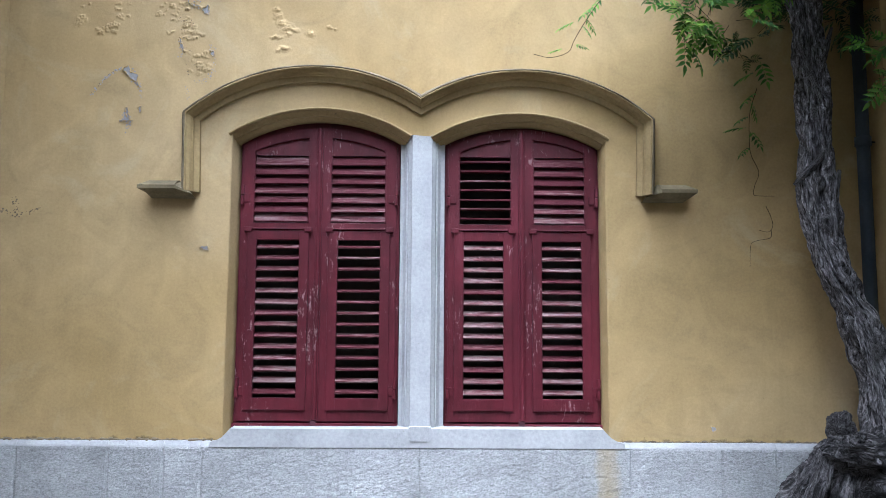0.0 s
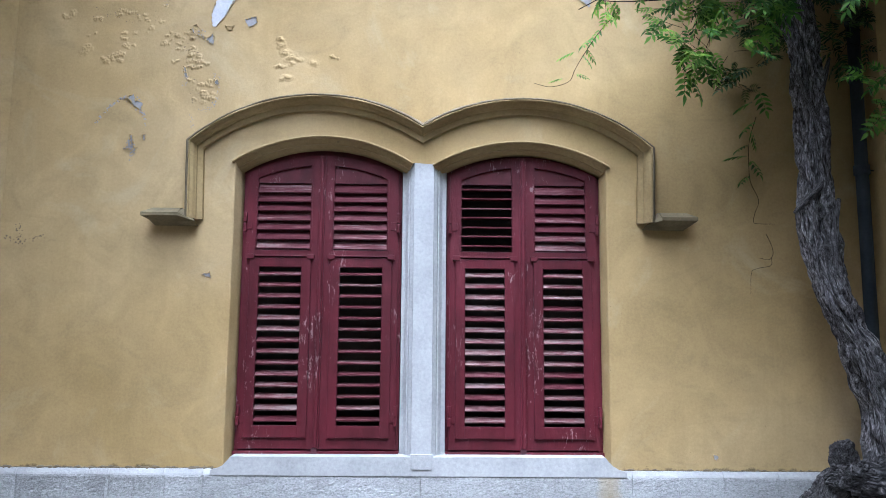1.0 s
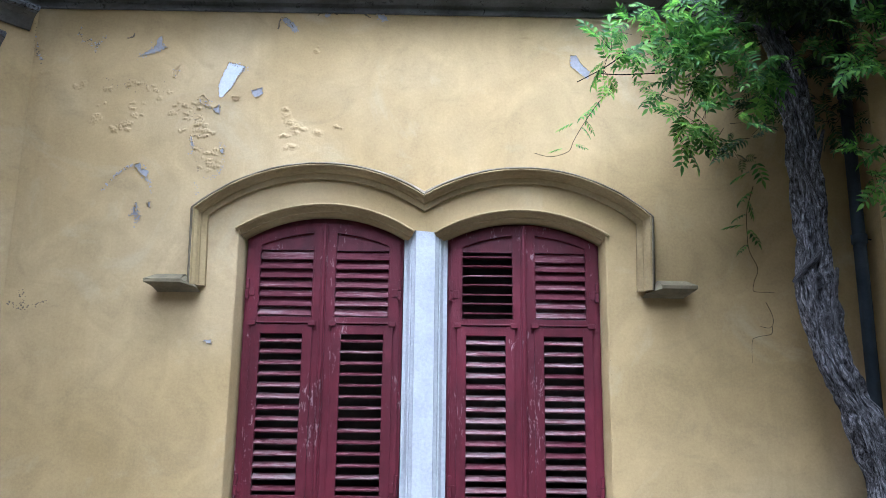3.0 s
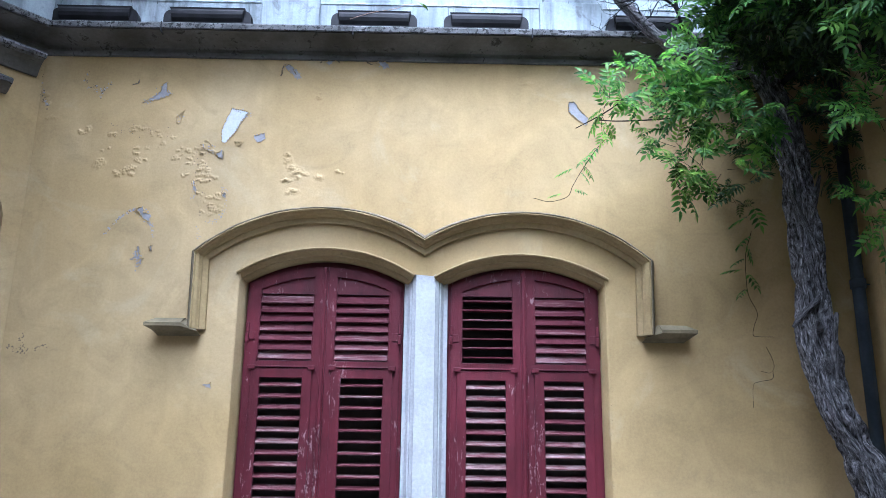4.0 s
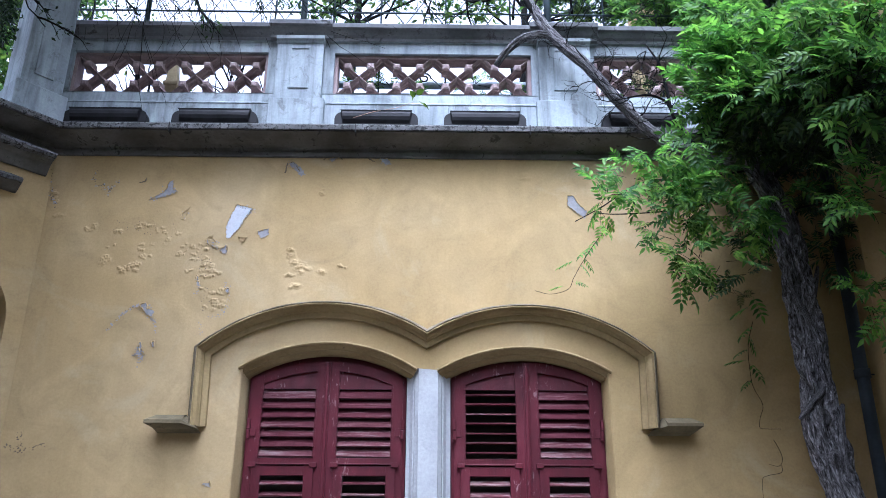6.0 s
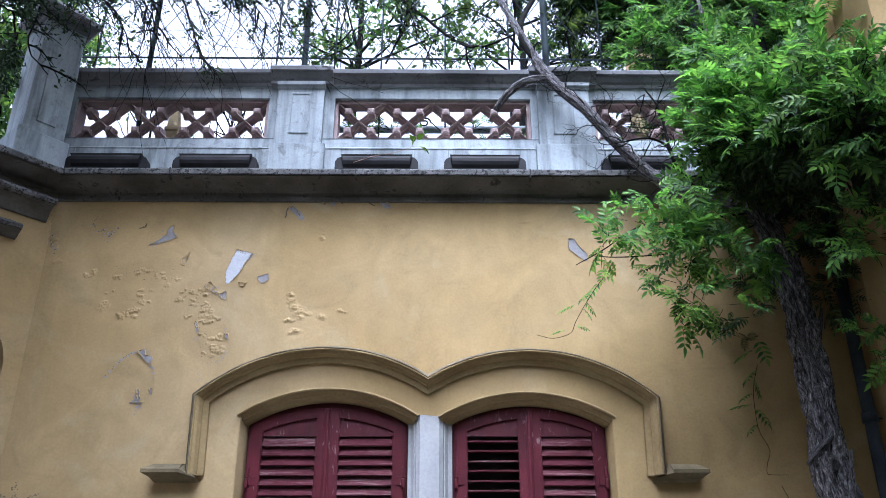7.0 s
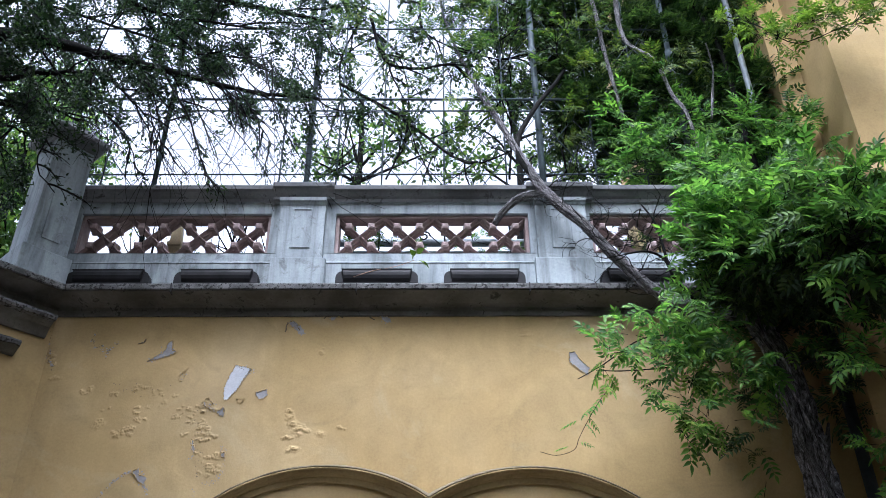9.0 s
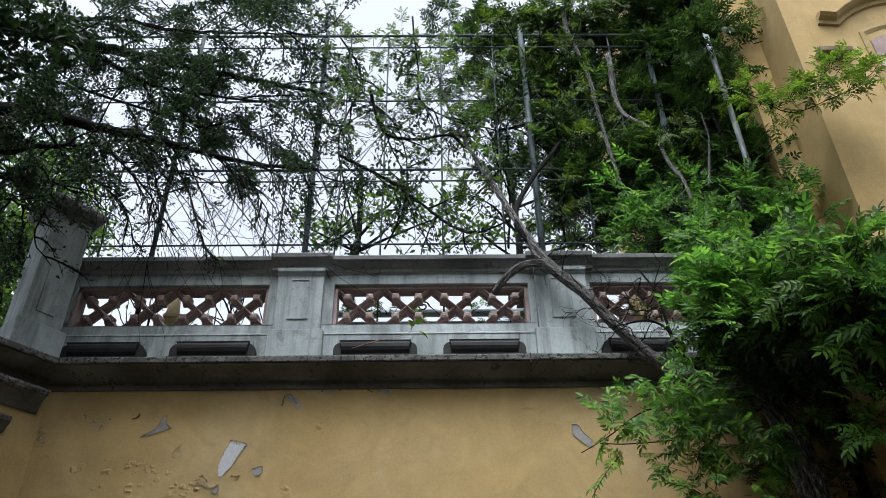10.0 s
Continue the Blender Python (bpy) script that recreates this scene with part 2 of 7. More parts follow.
COURT = surf("court_wall_plaster", (0.16, 0.135, 0.085), (0.25, 0.21, 0.13), 0.8, 0.9)
LIP = surf("lichened_stone_edge", (0.065, 0.066, 0.064), (0.165, 0.166, 0.161), 9, 0.9, bump=0.8, fine=70, spots=(0.018, 0.018, 0.017), amount=0.50)
BRACKET = surf("grimy_stone", (0.060, 0.057, 0.050), (0.150, 0.145, 0.130), 4, 0.9, bump=0.6, fine=45, spots=(0.06, 0.06, 0.055), amount=0.60)
PIPE = surf("dark_green_iron", (0.014, 0.019, 0.023), (0.030, 0.038, 0.044), 4, 0.65, bump=0.2, spec=0.15)
STEEL = surf("blue_green_steel", (0.030, 0.042, 0.047), (0.065, 0.085, 0.092), 5, 0.6, 0.0, bump=0.2, spec=0.12)
ZINC = surf("bright_zinc", (0.06, 0.072, 0.08), (0.22, 0.25, 0.265), 5, 0.45, 0.2, bump=0.2)
CREAM = surf("cream_render", (0.42, 0.34, 0.19), (0.58, 0.48, 0.29), 5, 0.85, bump=0.3, fine=50)
PALEPIPE = surf("pale_blue_grey_paint", (0.26, 0.31, 0.34), (0.40, 0.46, 0.49), 5, 0.5, bump=0.15)
IRON = surf("rusty_hinge_iron", (0.030, 0.008, 0.012), (0.07, 0.02, 0.025), 20, 0.6, bump=0.4)
UNLIT_ROOM = surf("unlit_room_dark", (0.05, 0.045, 0.04), (0.08, 0.07, 0.06), 2, 0.9)
GRAVEL = surf("pale_gravel", (0.15, 0.14, 0.12), (0.25, 0.235, 0.205), 0.8, 0.95, bump=0.8, dist=0.02, fine=30)
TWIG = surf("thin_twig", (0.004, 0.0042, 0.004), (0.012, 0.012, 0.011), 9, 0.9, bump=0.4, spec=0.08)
DRYPOD = surf("dry_pod", (0.25, 0.15, 0.10), (0.40, 0.27, 0.19), 12, 0.8, bump=0.3)
WISTERIA = leaf_material("wisteria_leaf", (0.030, 0.078, 0.020), (0.078, 0.182, 0.038), (0.185, 0.335, 0.064), 0.52)
# lit copy of the spray leaf: light shining through is put into the colour
SPRAYLEAF = leaf_material("lit_spray_leaf", (0.08, 0.17, 0.035), (0.15, 0.27, 0.052), (0.24, 0.37, 0.075), 0.6)
CRESTLEAF = leaf_material("trellis_young_leaf", (0.03, 0.06, 0.012), (0.06, 0.105, 0.018), (0.14, 0.18, 0.03), 0.4)
SHOOT = leaf_material("young_leaf", (0.07, 0.13, 0.018), (0.12, 0.20, 0.026), (0.20, 0.29, 0.038), 0.5)
# dark trellis leaf; also the shaded copy of WISTERIA for roof and corner
TRELLIS_SHADELEAF = leaf_material("trellis_and_shaded_leaf", (0.012, 0.028, 0.010), (0.026, 0.056, 0.016), (0.08, 0.125, 0.03), 0.3)
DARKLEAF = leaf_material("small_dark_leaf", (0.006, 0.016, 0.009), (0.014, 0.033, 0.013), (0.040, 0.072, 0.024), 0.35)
FARLEAF = leaf_material("far_leaf", (0.03, 0.07, 0.02), (0.06, 0.12, 0.03), (0.13, 0.19, 0.04), 0.5)


# ---- mesh helpers ----
def link(name, me, mat, parent=None, label="", smooth=False):
    ob = new(name, me)
    if mat and not me.materials:
        me.materials.append(mat)
    if parent:
        ob.parent = parent
    if label:
        ob["label"] = label
    if smooth:
        me.polygons.foreach_set("use_smooth", [True] * len(me.polygons))
    return ob


def part(name, bm, mat, parent=None, label="", smooth=False):
    bmesh.ops.recalc_face_normals(bm, faces=bm.faces)
    me = bpy.data.meshes.new(name)
    bm.to_mesh(me)
    bm.free()
    return link(name, me, mat, parent, label, smooth)


def thing(name, label, category, at=(0, 0, 0), kind="", group=""):
    ob = new(name)
    ob.location = at
    ob.empty_display_size = 0.1
    return tagged(ob, label, category, group, kind)


def box(bm, x0, x1, y0, y1, z0, z1, bevel=0.0):
    vs = [bm.verts.new(p) for p in ((x0, y0, z0), (x1, y0, z0), (x1, y1, z0), (x0, y1, z0), (x0, y0, z1), (x1, y0, z1), (x1, y1, z1), (x0, y1, z1))]
    fs = [bm.faces.new([vs[i] for i in q]) for q in ((0, 3, 2, 1), (4, 5, 6, 7), (0, 1, 5, 4), (1, 2, 6, 5), (2, 3, 7, 6), (3, 0, 4, 7))]
    if bevel:
        es = {e for f in fs for e in f.edges}
        bmesh.ops.bevel(bm, geom=list(es), offset=bevel, segments=2, profile=0.6, affect="EDGES")
    return bm


def boxed(*a, bevel=0.0):
    return box(bmesh.new(), *a, bevel=bevel)


def wobble(bm, amount, scale):
    for v in bm.verts:
        v.co += noise.noise_vector(v.co * scale) * amount


def sweep_face(bm, path, normals, profile, closed_ends=True):
    """Sweep a profile (inward offset, y) along a path of (x, z) in the wall's plane."""
    rings = []
    for (x, z), (nx, nz) in zip(path, normals):
        rings.append([bm.verts.new((x + nx * o, y, z + nz * o)) for o, y in profile])
    for a, b in zip(rings, rings[1:]):
        for i in range(len(profile) - 1):
            bm.faces.new((a[i], a[i + 1], b[i + 1], b[i]))
    if closed_ends and len(profile) > 2:
        bm.faces.new(rings[0])
        bm.faces.new(rings[-1][::-1])
    return rings


def mitred(path, side=1):
    """Normals of a path in the plane, mitred at its corners; side 1: to the right of the way."""
    out = []
    for i, p in enumerate(path):
        ds = []
        for a, b in ((i - 1, i), (i, i + 1)):
            if 0 <= a and b < len(path):
                d = Vector(path[b]) - Vector(path[a])
                ds.append(d.normalized())
        ns = [Vector((d.y, -d.x)) * side for d in ds]
        n = sum(ns, Vector((0, 0))).normalized()
        n /= max(0.4, n.dot(ns[0]))
        out.append((n.x, n.y))
    return out


def arc_through(a, b, c, steps):
    """Points on the circle from a through b to c."""
    (ax, ay), (bx, by), (cx, cy) = a, b, c
    d = 2 * (ax * (by - cy) + bx * (cy - ay) + cx * (ay - by))
    ux = ((ax * ax + ay * ay) * (by - cy) + (bx * bx + by * by) * (cy - ay) + (cx * cx + cy * cy) * (ay - by)) / d
    uy = ((ax * ax + ay * ay) * (cx - bx) + (bx * bx + by * by) * (ax - cx) + (cx * cx + cy * cy) * (bx - ax)) / d
    r = math.hypot(ax - ux, ay - uy)
    t0, t1 = math.atan2(ay - uy, ax - ux), math.atan2(cy - uy, cx - ux)
    return [(ux + r * math.cos(t0 + (t1 - t0) * i / steps), uy + r * math.sin(t0 + (t1 - t0) * i / steps)) for i in range(steps + 1)]


def sweep_plan(bm, path, profile, ends=True):
    """Sweep a profile (projection, z) along a plan of (x, y); it projects to the right of the way."""
    rings = []
    for (x, y), (nx, ny) in zip(path, mitred(path)):
        rings.append([bm.verts.new((x + nx * o, y + ny * o, z)) for o, z in profile])
    for a, b in zip(rings, rings[1:]):
        for i in range(len(profile) - 1):
            bm.faces.new((a[i], a[i + 1], b[i + 1], b[i]))
    if ends:
        bm.faces.new(rings[0])
        bm.faces.new(rings[-1][::-1])


def smooth_path(points, steps=6):
    """Catmull-Rom through the points."""
    p = [Vector(q) for q in points]
    p = [2 * p[0] - p[1]] + p + [2 * p[-1] - p[-2]]
    out = []
    for i in range(1, len(p) - 2):
        for k in range(steps):
            t = k / steps
            out.append(0.5 * (2 * p[i] + (p[i + 1] - p[i - 1]) * t + (2 * p[i - 1] - 5 * p[i] + 4 * p[i + 1] - p[i + 2]) * t * t + (3 * p[i] - p[i - 1] - 3 * p[i + 1] + p[i + 2]) * t ** 3))
    out.append(p[-2])
    return out


def tube_data(points, radii, seg=6):
    """Vertices and faces of a tube along the points."""
    vs, fs = [], []
    up = Vector((0.3, 0.9, 0.2)).normalized()
    n = len(points)
    for i, p in enumerate(points):
        d = (points[min(i + 1, n - 1)] - points[max(i - 1, 0)]).normalized()
        a = (up - d * up.dot(d)).normalized()
        b = d.cross(a)
        up = a
        for k in range(seg):
            t = 2 * math.pi * k / seg
            vs.append(p + (a * math.cos(t) + b * math.sin(t)) * radii[i])
    for i in range(n - 1):
        for k in range(seg):
            fs.append((i * seg + k, i * seg + (k + 1) % seg, (i + 1) * seg + (k + 1) % seg, (i + 1) * seg + k))
    fs.append(tuple(range(seg))[::-1])
    fs.append(tuple(range((n - 1) * seg, n * seg)))
    return vs, fs


class Heap:
    """Many small pieces gathered into one mesh."""

    def __init__(self):
        self.v, self.f, self.uv = [], [], []

    def add(self, vs, fs, uv=None):
        k = len(self.v)
        self.uv.extend(uv or [(0.0, 0.0)] * len(vs))
        self.v.extend(tuple(v) for v in vs)
        self.f.extend(tuple(i + k for i in f) for f in fs)

    def tube(self, points, r0, r1=None, seg=6):
        points = [Vector(p) for p in points]
        n = len(points)
        r1 = r0 if r1 is None else r1
        self.add(*tube_data(points, [r0 + (r1 - r0) * i / max(1, n - 1) for i in range(n)], seg))

    def put(self, name, mat, parent=None, label="", smooth=True):
        me = bpy.data.meshes.new(name)
        me.from_pydata(self.v, [], self.f)
        lay = me.uv_layers.new(name="UVMap")
        ids = np.zeros(len(me.loops), np.int32)
        me.loops.foreach_get("vertex_index", ids)
        lay.data.foreach_set("uv", np.array(self.uv, np.float32)[ids].ravel())
        return link(name, me, mat, parent, label, smooth)


def rod(name, a, b, r, mat, parent, seg=10, label=""):
    h = Heap()
    h.tube([a, b], r, seg=seg)
    return h.put(name, mat, parent, label)


# ---- ground and the main wall ----
# unseen ground, kept pale so that it throws light up under cornice and arches
bm = bmesh.new()
box(bm, -400, 400, -400, 400, -0.3, 0.0)
tagged(part("ground", bm, GRAVEL), "unseen gravel ground, pale to bounce light up under the mouldings", "ground", kind="structure")

# unseen walls round the court, added to block sky light from front and sides
for name_, b, lab in (("shade_wall_south", (-14, 14, -9.0, -8.6, 0, 8.5), "unseen plain wall added across the court to block low sky"), ("shade_wall_east", (3.3, 3.88, -8.6, -0.76, 0, 5.3), "unseen plain wall added on the right to shade the corner"), ("shade_wall_house", (3.9, 4.3, -8.6, -2.1, 0, 10), "unseen tall wall added on the right to block sky light"), ("shade_wall_west", (-5.4, -5.0, -8.6, -3.0, 0, 9.0), "unseen plain wall added on the left to block sky light")):
    tagged(part(name_, box(bmesh.new(), *b), COURT), lab, "wall", kind="structure")

LX0, LX1, LZ, LA = -1.300, -0.083, 2.905, 3.087
RX0, RX1, RZ, RA = 0.046, 1.240, 2.895, 3.064
ARCH_L = arc_through((LX0, LZ), ((LX0 + LX1) / 2, LA), (LX1, LZ), 210)
ARCH_R = arc_through((RX0, RZ), ((RX0 + RX1) / 2, RA), (RX1, RZ), 60)
WALL_TOP, WALL_LEFT, WALL_RIGHT, PLINTH_TOP = 4.60, -2.80, 2.93, 0.88


BLISTERS = []
rnd = random.Random(77)
SEATS = [(-2.43, 3.91), (-2.29, 3.91), (-2.21, 3.89), (-2.13, 3.92), (-2.08, 3.95), (-1.99, 3.90), (-1.89, 3.90), (-1.83, 3.88), (-2.31, 3.78), (-2.08, 3.77), (-2.03, 3.69), (-2.08, 3.64), (-2.31, 3.68), (-2.18, 3.61), (-1.98, 3.82), (-2.14, 3.61), (-1.65, 3.79), (-1.61, 3.82), (-1.55, 3.78), (-1.70, 3.73), (-1.75, 3.73), (-1.61, 3.67), (-1.56, 3.61), (-1.53, 3.59), (-1.59, 3.55), (-1.73, 3.59), (-1.58, 3.46), (-1.49, 3.44), (-1.55, 3.38), (-1.49, 3.34), (-1.44, 3.36), (-1.53, 3.32), (-1.79, 3.80), (-1.68, 3.69), (-0.99, 3.73), (-0.96, 3.63), (-0.94, 3.61), (-0.97, 3.56), (-0.94, 3.50), (-2.81, 4.30), (-2.76, 4.19), (-2.73, 4.12), (-2.70, 4.01), (-0.77, 3.60), (-0.61, 3.64), (-0.78, 4.24), (0.69, 4.36)]
for cx, cz in SEATS:
    for _ in range(rnd.randint(2, 5) if cx < -1.1 else 2):
        w = rnd.uniform(0.007, 0.019)
        BLISTERS.append((rnd.gauss(cx, 0.027), rnd.gauss(cz, 0.018), w * rnd.uniform(0.9, 2.0), w * rnd.uniform(0.6, 1.1), rnd.uniform(-0.7, 0.7), rnd.uniform(0.003, 0.009)))


NEAR = {}
for b_ in BLISTERS:
    for i_ in (-1, 0, 1):
        for j_ in (-1, 0, 1):
            NEAR.setdefault((int(b_[0] // 0.1) + i_, int(b_[1] // 0.1) + j_), []).append(b_)


def relief(x, z):
    """Unevenness of the old plaster: slow waves, and blisters where damp has lifted it."""
    d = 0.005 * noise.noise(Vector((x * 1.3, 0.0, z * 1.3))) + 0.0018 * noise.noise(Vector((x * 6, 3.0, z * 6)))
    if z > 3.1 and x < 1.0:
        for cx, cz, wx, wz, turn, hgt in NEAR.get((int(x // 0.1), int(z // 0.1)), ()):
            u, v = x - cx, z - cz
            u, v = u + v * turn, v - u * turn
            u += 0.012 * noise.noise(Vector((x * 55, 1, z * 55)))
            v += 0.010 * noise.noise(Vector((x * 55, 4, z * 55)))
            q = (u / wx) ** 2 + (v / wz) ** 2
            if q < 3:
                d = max(d, hgt * math.exp(-q ** 3 * 0.8) * (0.8 + 0.9 * noise.noise(Vector((x * 110, 5, z * 110)))))
    return -d


def wall_sheet(bm, xs, base, top, rows):
    cols = []
    for x in xs:
        z0 = base(x)
        cols.append([bm.verts.new((x, relief(x, z0 + (top - z0) * j / rows), z0 + (top - z0) * j / rows)) for j in range(rows + 1)])
    for a, b in zip(cols, cols[1:]):
        for j in range(rows):
            bm.faces.new((a[j], b[j], b[j + 1], a[j + 1]))


def arch_base(x):
    for arch in (ARCH_L, ARCH_R):
        if arch[0][0] <= x <= arch[-1][0]:
            for p, q in zip(arch, arch[1:]):
                if p[0] <= x <= q[0] + 1e-9:
                    return p[1] + (q[1] - p[1]) * (x - p[0]) / (q[0] - p[0])
    return LZ if x < 0 else RZ


def spread(a, b, step):
    k = max(1, round((b - a) / step))
    return [a + (b - a) * i / k for i in range(k + 1)]


bm = bmesh.new()
xs = spread(WALL_LEFT, LX0, 0.005)[:-1] + [p[0] for p in ARCH_L] + [p[0] for p in ARCH_R] + spread(RX1, WALL_RIGHT, 0.025)[1:]
wall_sheet(bm, xs, arch_base, WALL_TOP, 300)
wall_sheet(bm, spread(WALL_LEFT, LX0, 0.005), lambda x: PLINTH_TOP, LZ, 50)
wall_sheet(bm, spread(RX1, WALL_RIGHT, 0.025), lambda x: PLINTH_TOP, RZ, 50)
bmesh.ops.remove_doubles(bm, verts=bm.verts, dist=0.0005)
for b in ((WALL_LEFT - 0.3, LX0 - 0.02, 0.03, 0.4, 0.0, WALL_TOP), (RX1 + 0.02, WALL_RIGHT + 0.3, 0.03, 0.4, 0.0, WALL_TOP), (LX0 - 0.02, RX1 + 0.02, 0.13, 0.4, 3.10, WALL_TOP), (LX0 - 0.02, RX1 + 0.02, 0.13, 0.4, 0.0, 0.88)):
    box(bm, *b)
wall = tagged(part("wall_north", bm, PLASTER, smooth=True), "old ochre yellow plastered wall, blistered and flaking", "wall", kind="structure")

# box behind the shutters, the unlit room's shade put into its dark colour
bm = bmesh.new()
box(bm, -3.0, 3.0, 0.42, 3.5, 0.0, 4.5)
tagged(part("room", bm, UNLIT_ROOM), "dark box standing in for the unlit room behind the shutters", "room", kind="structure")

# arch surrounds: a stepped moulding over the arch, a plain splay down the jamb
for arch, x_out, side in ((ARCH_L, LX0, 1), (ARCH_R, RX1, -1)):
    bm = bmesh.new()
    prof = [(0.0, 0.0), (0.0, -0.014), (0.010, -0.018), (0.018, -0.012), (0.022, 0.006), (0.045, 0.03), (0.052, 0.033), (0.052, 0.05), (0.07, 0.08), (0.075, 0.11), (0.075, 0.2), (0.0, 0.2)]
    sweep_face(bm, arch, mitred(arch, 1), prof)
    tagged(part("window_surround", bm, HOODPLASTER), "ochre moulded plaster arch over a shuttered window", "surround", kind="structure", group="window surrounds")
    bm = bmesh.new()
    cols = []
    for dx, y in ((-0.002, 0.003), (0.022, 0.002), (0.030, 0.008), (0.052, 0.10), (0.062, 0.2)):
        cols.append([bm.verts.new((x_out + side * (dx + 0.003 * noise.noise(Vector((dx * 20, 2, z * 5)))), y, z)) for z in spread(0.88, 2.90, 0.05)])
    for p, q in zip(cols, cols[1:]):
        for i in range(len(p) - 1):
            bm.faces.new((p[i], q[i], q[i + 1], p[i + 1]))
    tagged(part("window_jamb", bm, PLASTER), "splayed ochre plaster jamb beside the shutters", "jamb", kind="structure", group="window jambs")

# hood mould over both arches, with its drops and shelf stops
HL, HR, HN = (-1.605, 3.035), (1.545, 3.02), (-0.021, 3.175)
hood = arc_through(HL, (-0.80, 3.372), HN, 36) + arc_through(HN, (0.66, 3.362), HR, 36)[1:]
path = [(-1.590, 2.50)] + hood + [(1.530, 2.50)]
nrm = mitred(path, 1)
hood_thing = thing("hood_mould", "ochre plaster hood mould over two arches, top gone grey", "hood mould", (0, 0, 2.5), "structure")
bm = bmesh.new()
sweep_face(bm, path, nrm, [(0.032, -0.10), (0.046, -0.104), (0.050, -0.088), (0.066, -0.075), (0.076, -0.052), (0.080, -0.05), (0.084, -0.032), (0.118, -0.024), (0.122, 0.01), (0.032, 0.01)])
o = part("moulding", bm, HOODPLASTER)
bm = bmesh.new()
sweep_face(bm, path, nrm, [(-0.004, 0.01), (-0.004, -0.008), (0.027, -0.102), (0.034, -0.107), (0.041, -0.10), (0.034, 0.01)])
wobble(bm, 0.003, 9)
o2 = part("weathered_top", bm, HOODTOP, label="grey lichened sloping top")
bm = bmesh.new()
stops = []
for x0, x1, s in ((-1.845, -1.50, 1), (1.445, 1.785, -1)):
    bm = bmesh.new()
    ya, yb, yc = 0.01, -0.125, -0.06
    xa, xb = (x0, x1) if s == 1 else (x1, x0)
    prof = [(ya, 2.580), (-0.05, 2.572), (yb, 2.530), (yb, 2.508), (-0.085, 2.478), (-0.03, 2.465), (ya, 2.46)]
    inner = [(xb - s * 0.105, y, z) if z > 2.5 else (xb, y, z) for y, z in prof]
    outer = [(xa + s * (0.0 if z > 2.49 else 0.06) + s * (0.055 if z > 2.53 else 0), y, z) for y, z in prof]
    va, vb = [bm.verts.new(p) for p in outer], [bm.verts.new(p) for p in inner]
    for i in range(len(prof)):
        j = (i + 1) % len(prof)
        bm.faces.new((va[i], va[j], vb[j], vb[i]))
    bm.faces.new(va)
    bm.faces.new(vb[::-1])
    stops.append(part("shelf_stop", bm, STOPSTONE, label="small projecting stone shelf with sloping top"))
for p in (o, o2, *stops):
    p.parent = hood_thing
    p.matrix_parent_inverse = Matrix.Translation((0, 0, -2.5))

# flaked patches: bare mortar, with the curled edge of the paint
def ragged(points, seed, step=0.007, rag=0.0055):
    """The outline with its sides broken into small uneven steps."""
    rnd = random.Random(seed)
    out = []
    for (x0, _, z0), (x1, _, z1) in zip(points, points[1:] + points[:1]):
        k = max(1, int(math.hypot(x1 - x0, z1 - z0) / step))
        for i in range(k):
            t = i / k
            out.append((x0 + (x1 - x0) * t + rnd.uniform(-rag, rag), z0 + (z1 - z0) * t + rnd.uniform(-rag, rag)))
    return out


def flake(points, seed, mat=None, lip=True):
    """A place where the paint has come away: bare mortar, with the curled rim of the paint round it."""
    pts = ragged(points, seed)
    cx, cz = sum(p[0] for p in pts) / len(pts), sum(p[1] for p in pts) / len(pts)
    bm = bmesh.new()
    vs = [bm.verts.new((x, relief(x, z) - 0.003, z)) for x, z in pts]
    f = bm.faces.new(vs)
    bmesh.ops.triangulate(bm, faces=[f])
    part("bare_patch", bm, mat or BARE, wall, "pale bare mortar where paint has flaked off")
    if lip:
        rnd = random.Random(seed + 1)
        h = Heap()
        run = [Vector((x, relief(x, z) - 0.004 - rnd.uniform(0, 0.004), z + 0.002)) for x, z in pts]
        run.append(run[0])
        rs = [rnd.choice((0.0006, 0.001, 0.0025, 0.004)) * (1.3 if p.z > cz else 0.6) for p in run]
        h.add(*tube_data(run, rs, 5))
        h.put("curled_rim", PLASTER, wall)


def chips(points, count, seed, spread_=0.02, size=0.006, mat=None, label="small chips of bare mortar"):
    """Tiny chips scattered along a line, where the paint has crumbled."""
    rnd = random.Random(seed)
    line = [Vector(p) for p in smooth_path(points, 6)] if len(points) > 1 else [Vector(points[0])]
    bm = bmesh.new()
    for _ in range(count):
        p = rnd.choice(line)
        x, z = p.x + rnd.gauss(0, spread_), p.z + rnd.gauss(0, spread_)
        r = size * rnd.uniform(0.35, 1.3)
        y = relief(x, z) - 0.0045
        n_ = rnd.randint(5, 7)
        vs = [bm.verts.new((x + r * rnd.uniform(0.5, 1.2) * math.cos(6.2832 * k / n_), y, z + r * rnd.uniform(0.4, 1.0) * math.sin(6.2832 * k / n_))) for k in range(n_)]
        bm.faces.new(vs)
    o = part("paint_chips", bm, mat or BARE, wall, label)
    o["kind"] = "stuff"


def crack(points, seed, w=0.004):
    h = Heap()
    rnd = random.Random(seed)
    pts = [Vector((x + rnd.uniform(-0.004, 0.004), relief(x, z) - 0.0005, z + rnd.uniform(-0.004, 0.004))) for x, y, z in [tuple(p) for p in smooth_path(points, 5)]]
    h.add(*tube_data(pts, [w * rnd.uniform(0.4, 1.2) for _ in pts], 4))
    h.put("crack", CRACK, wall, "fine crack in the plaster")


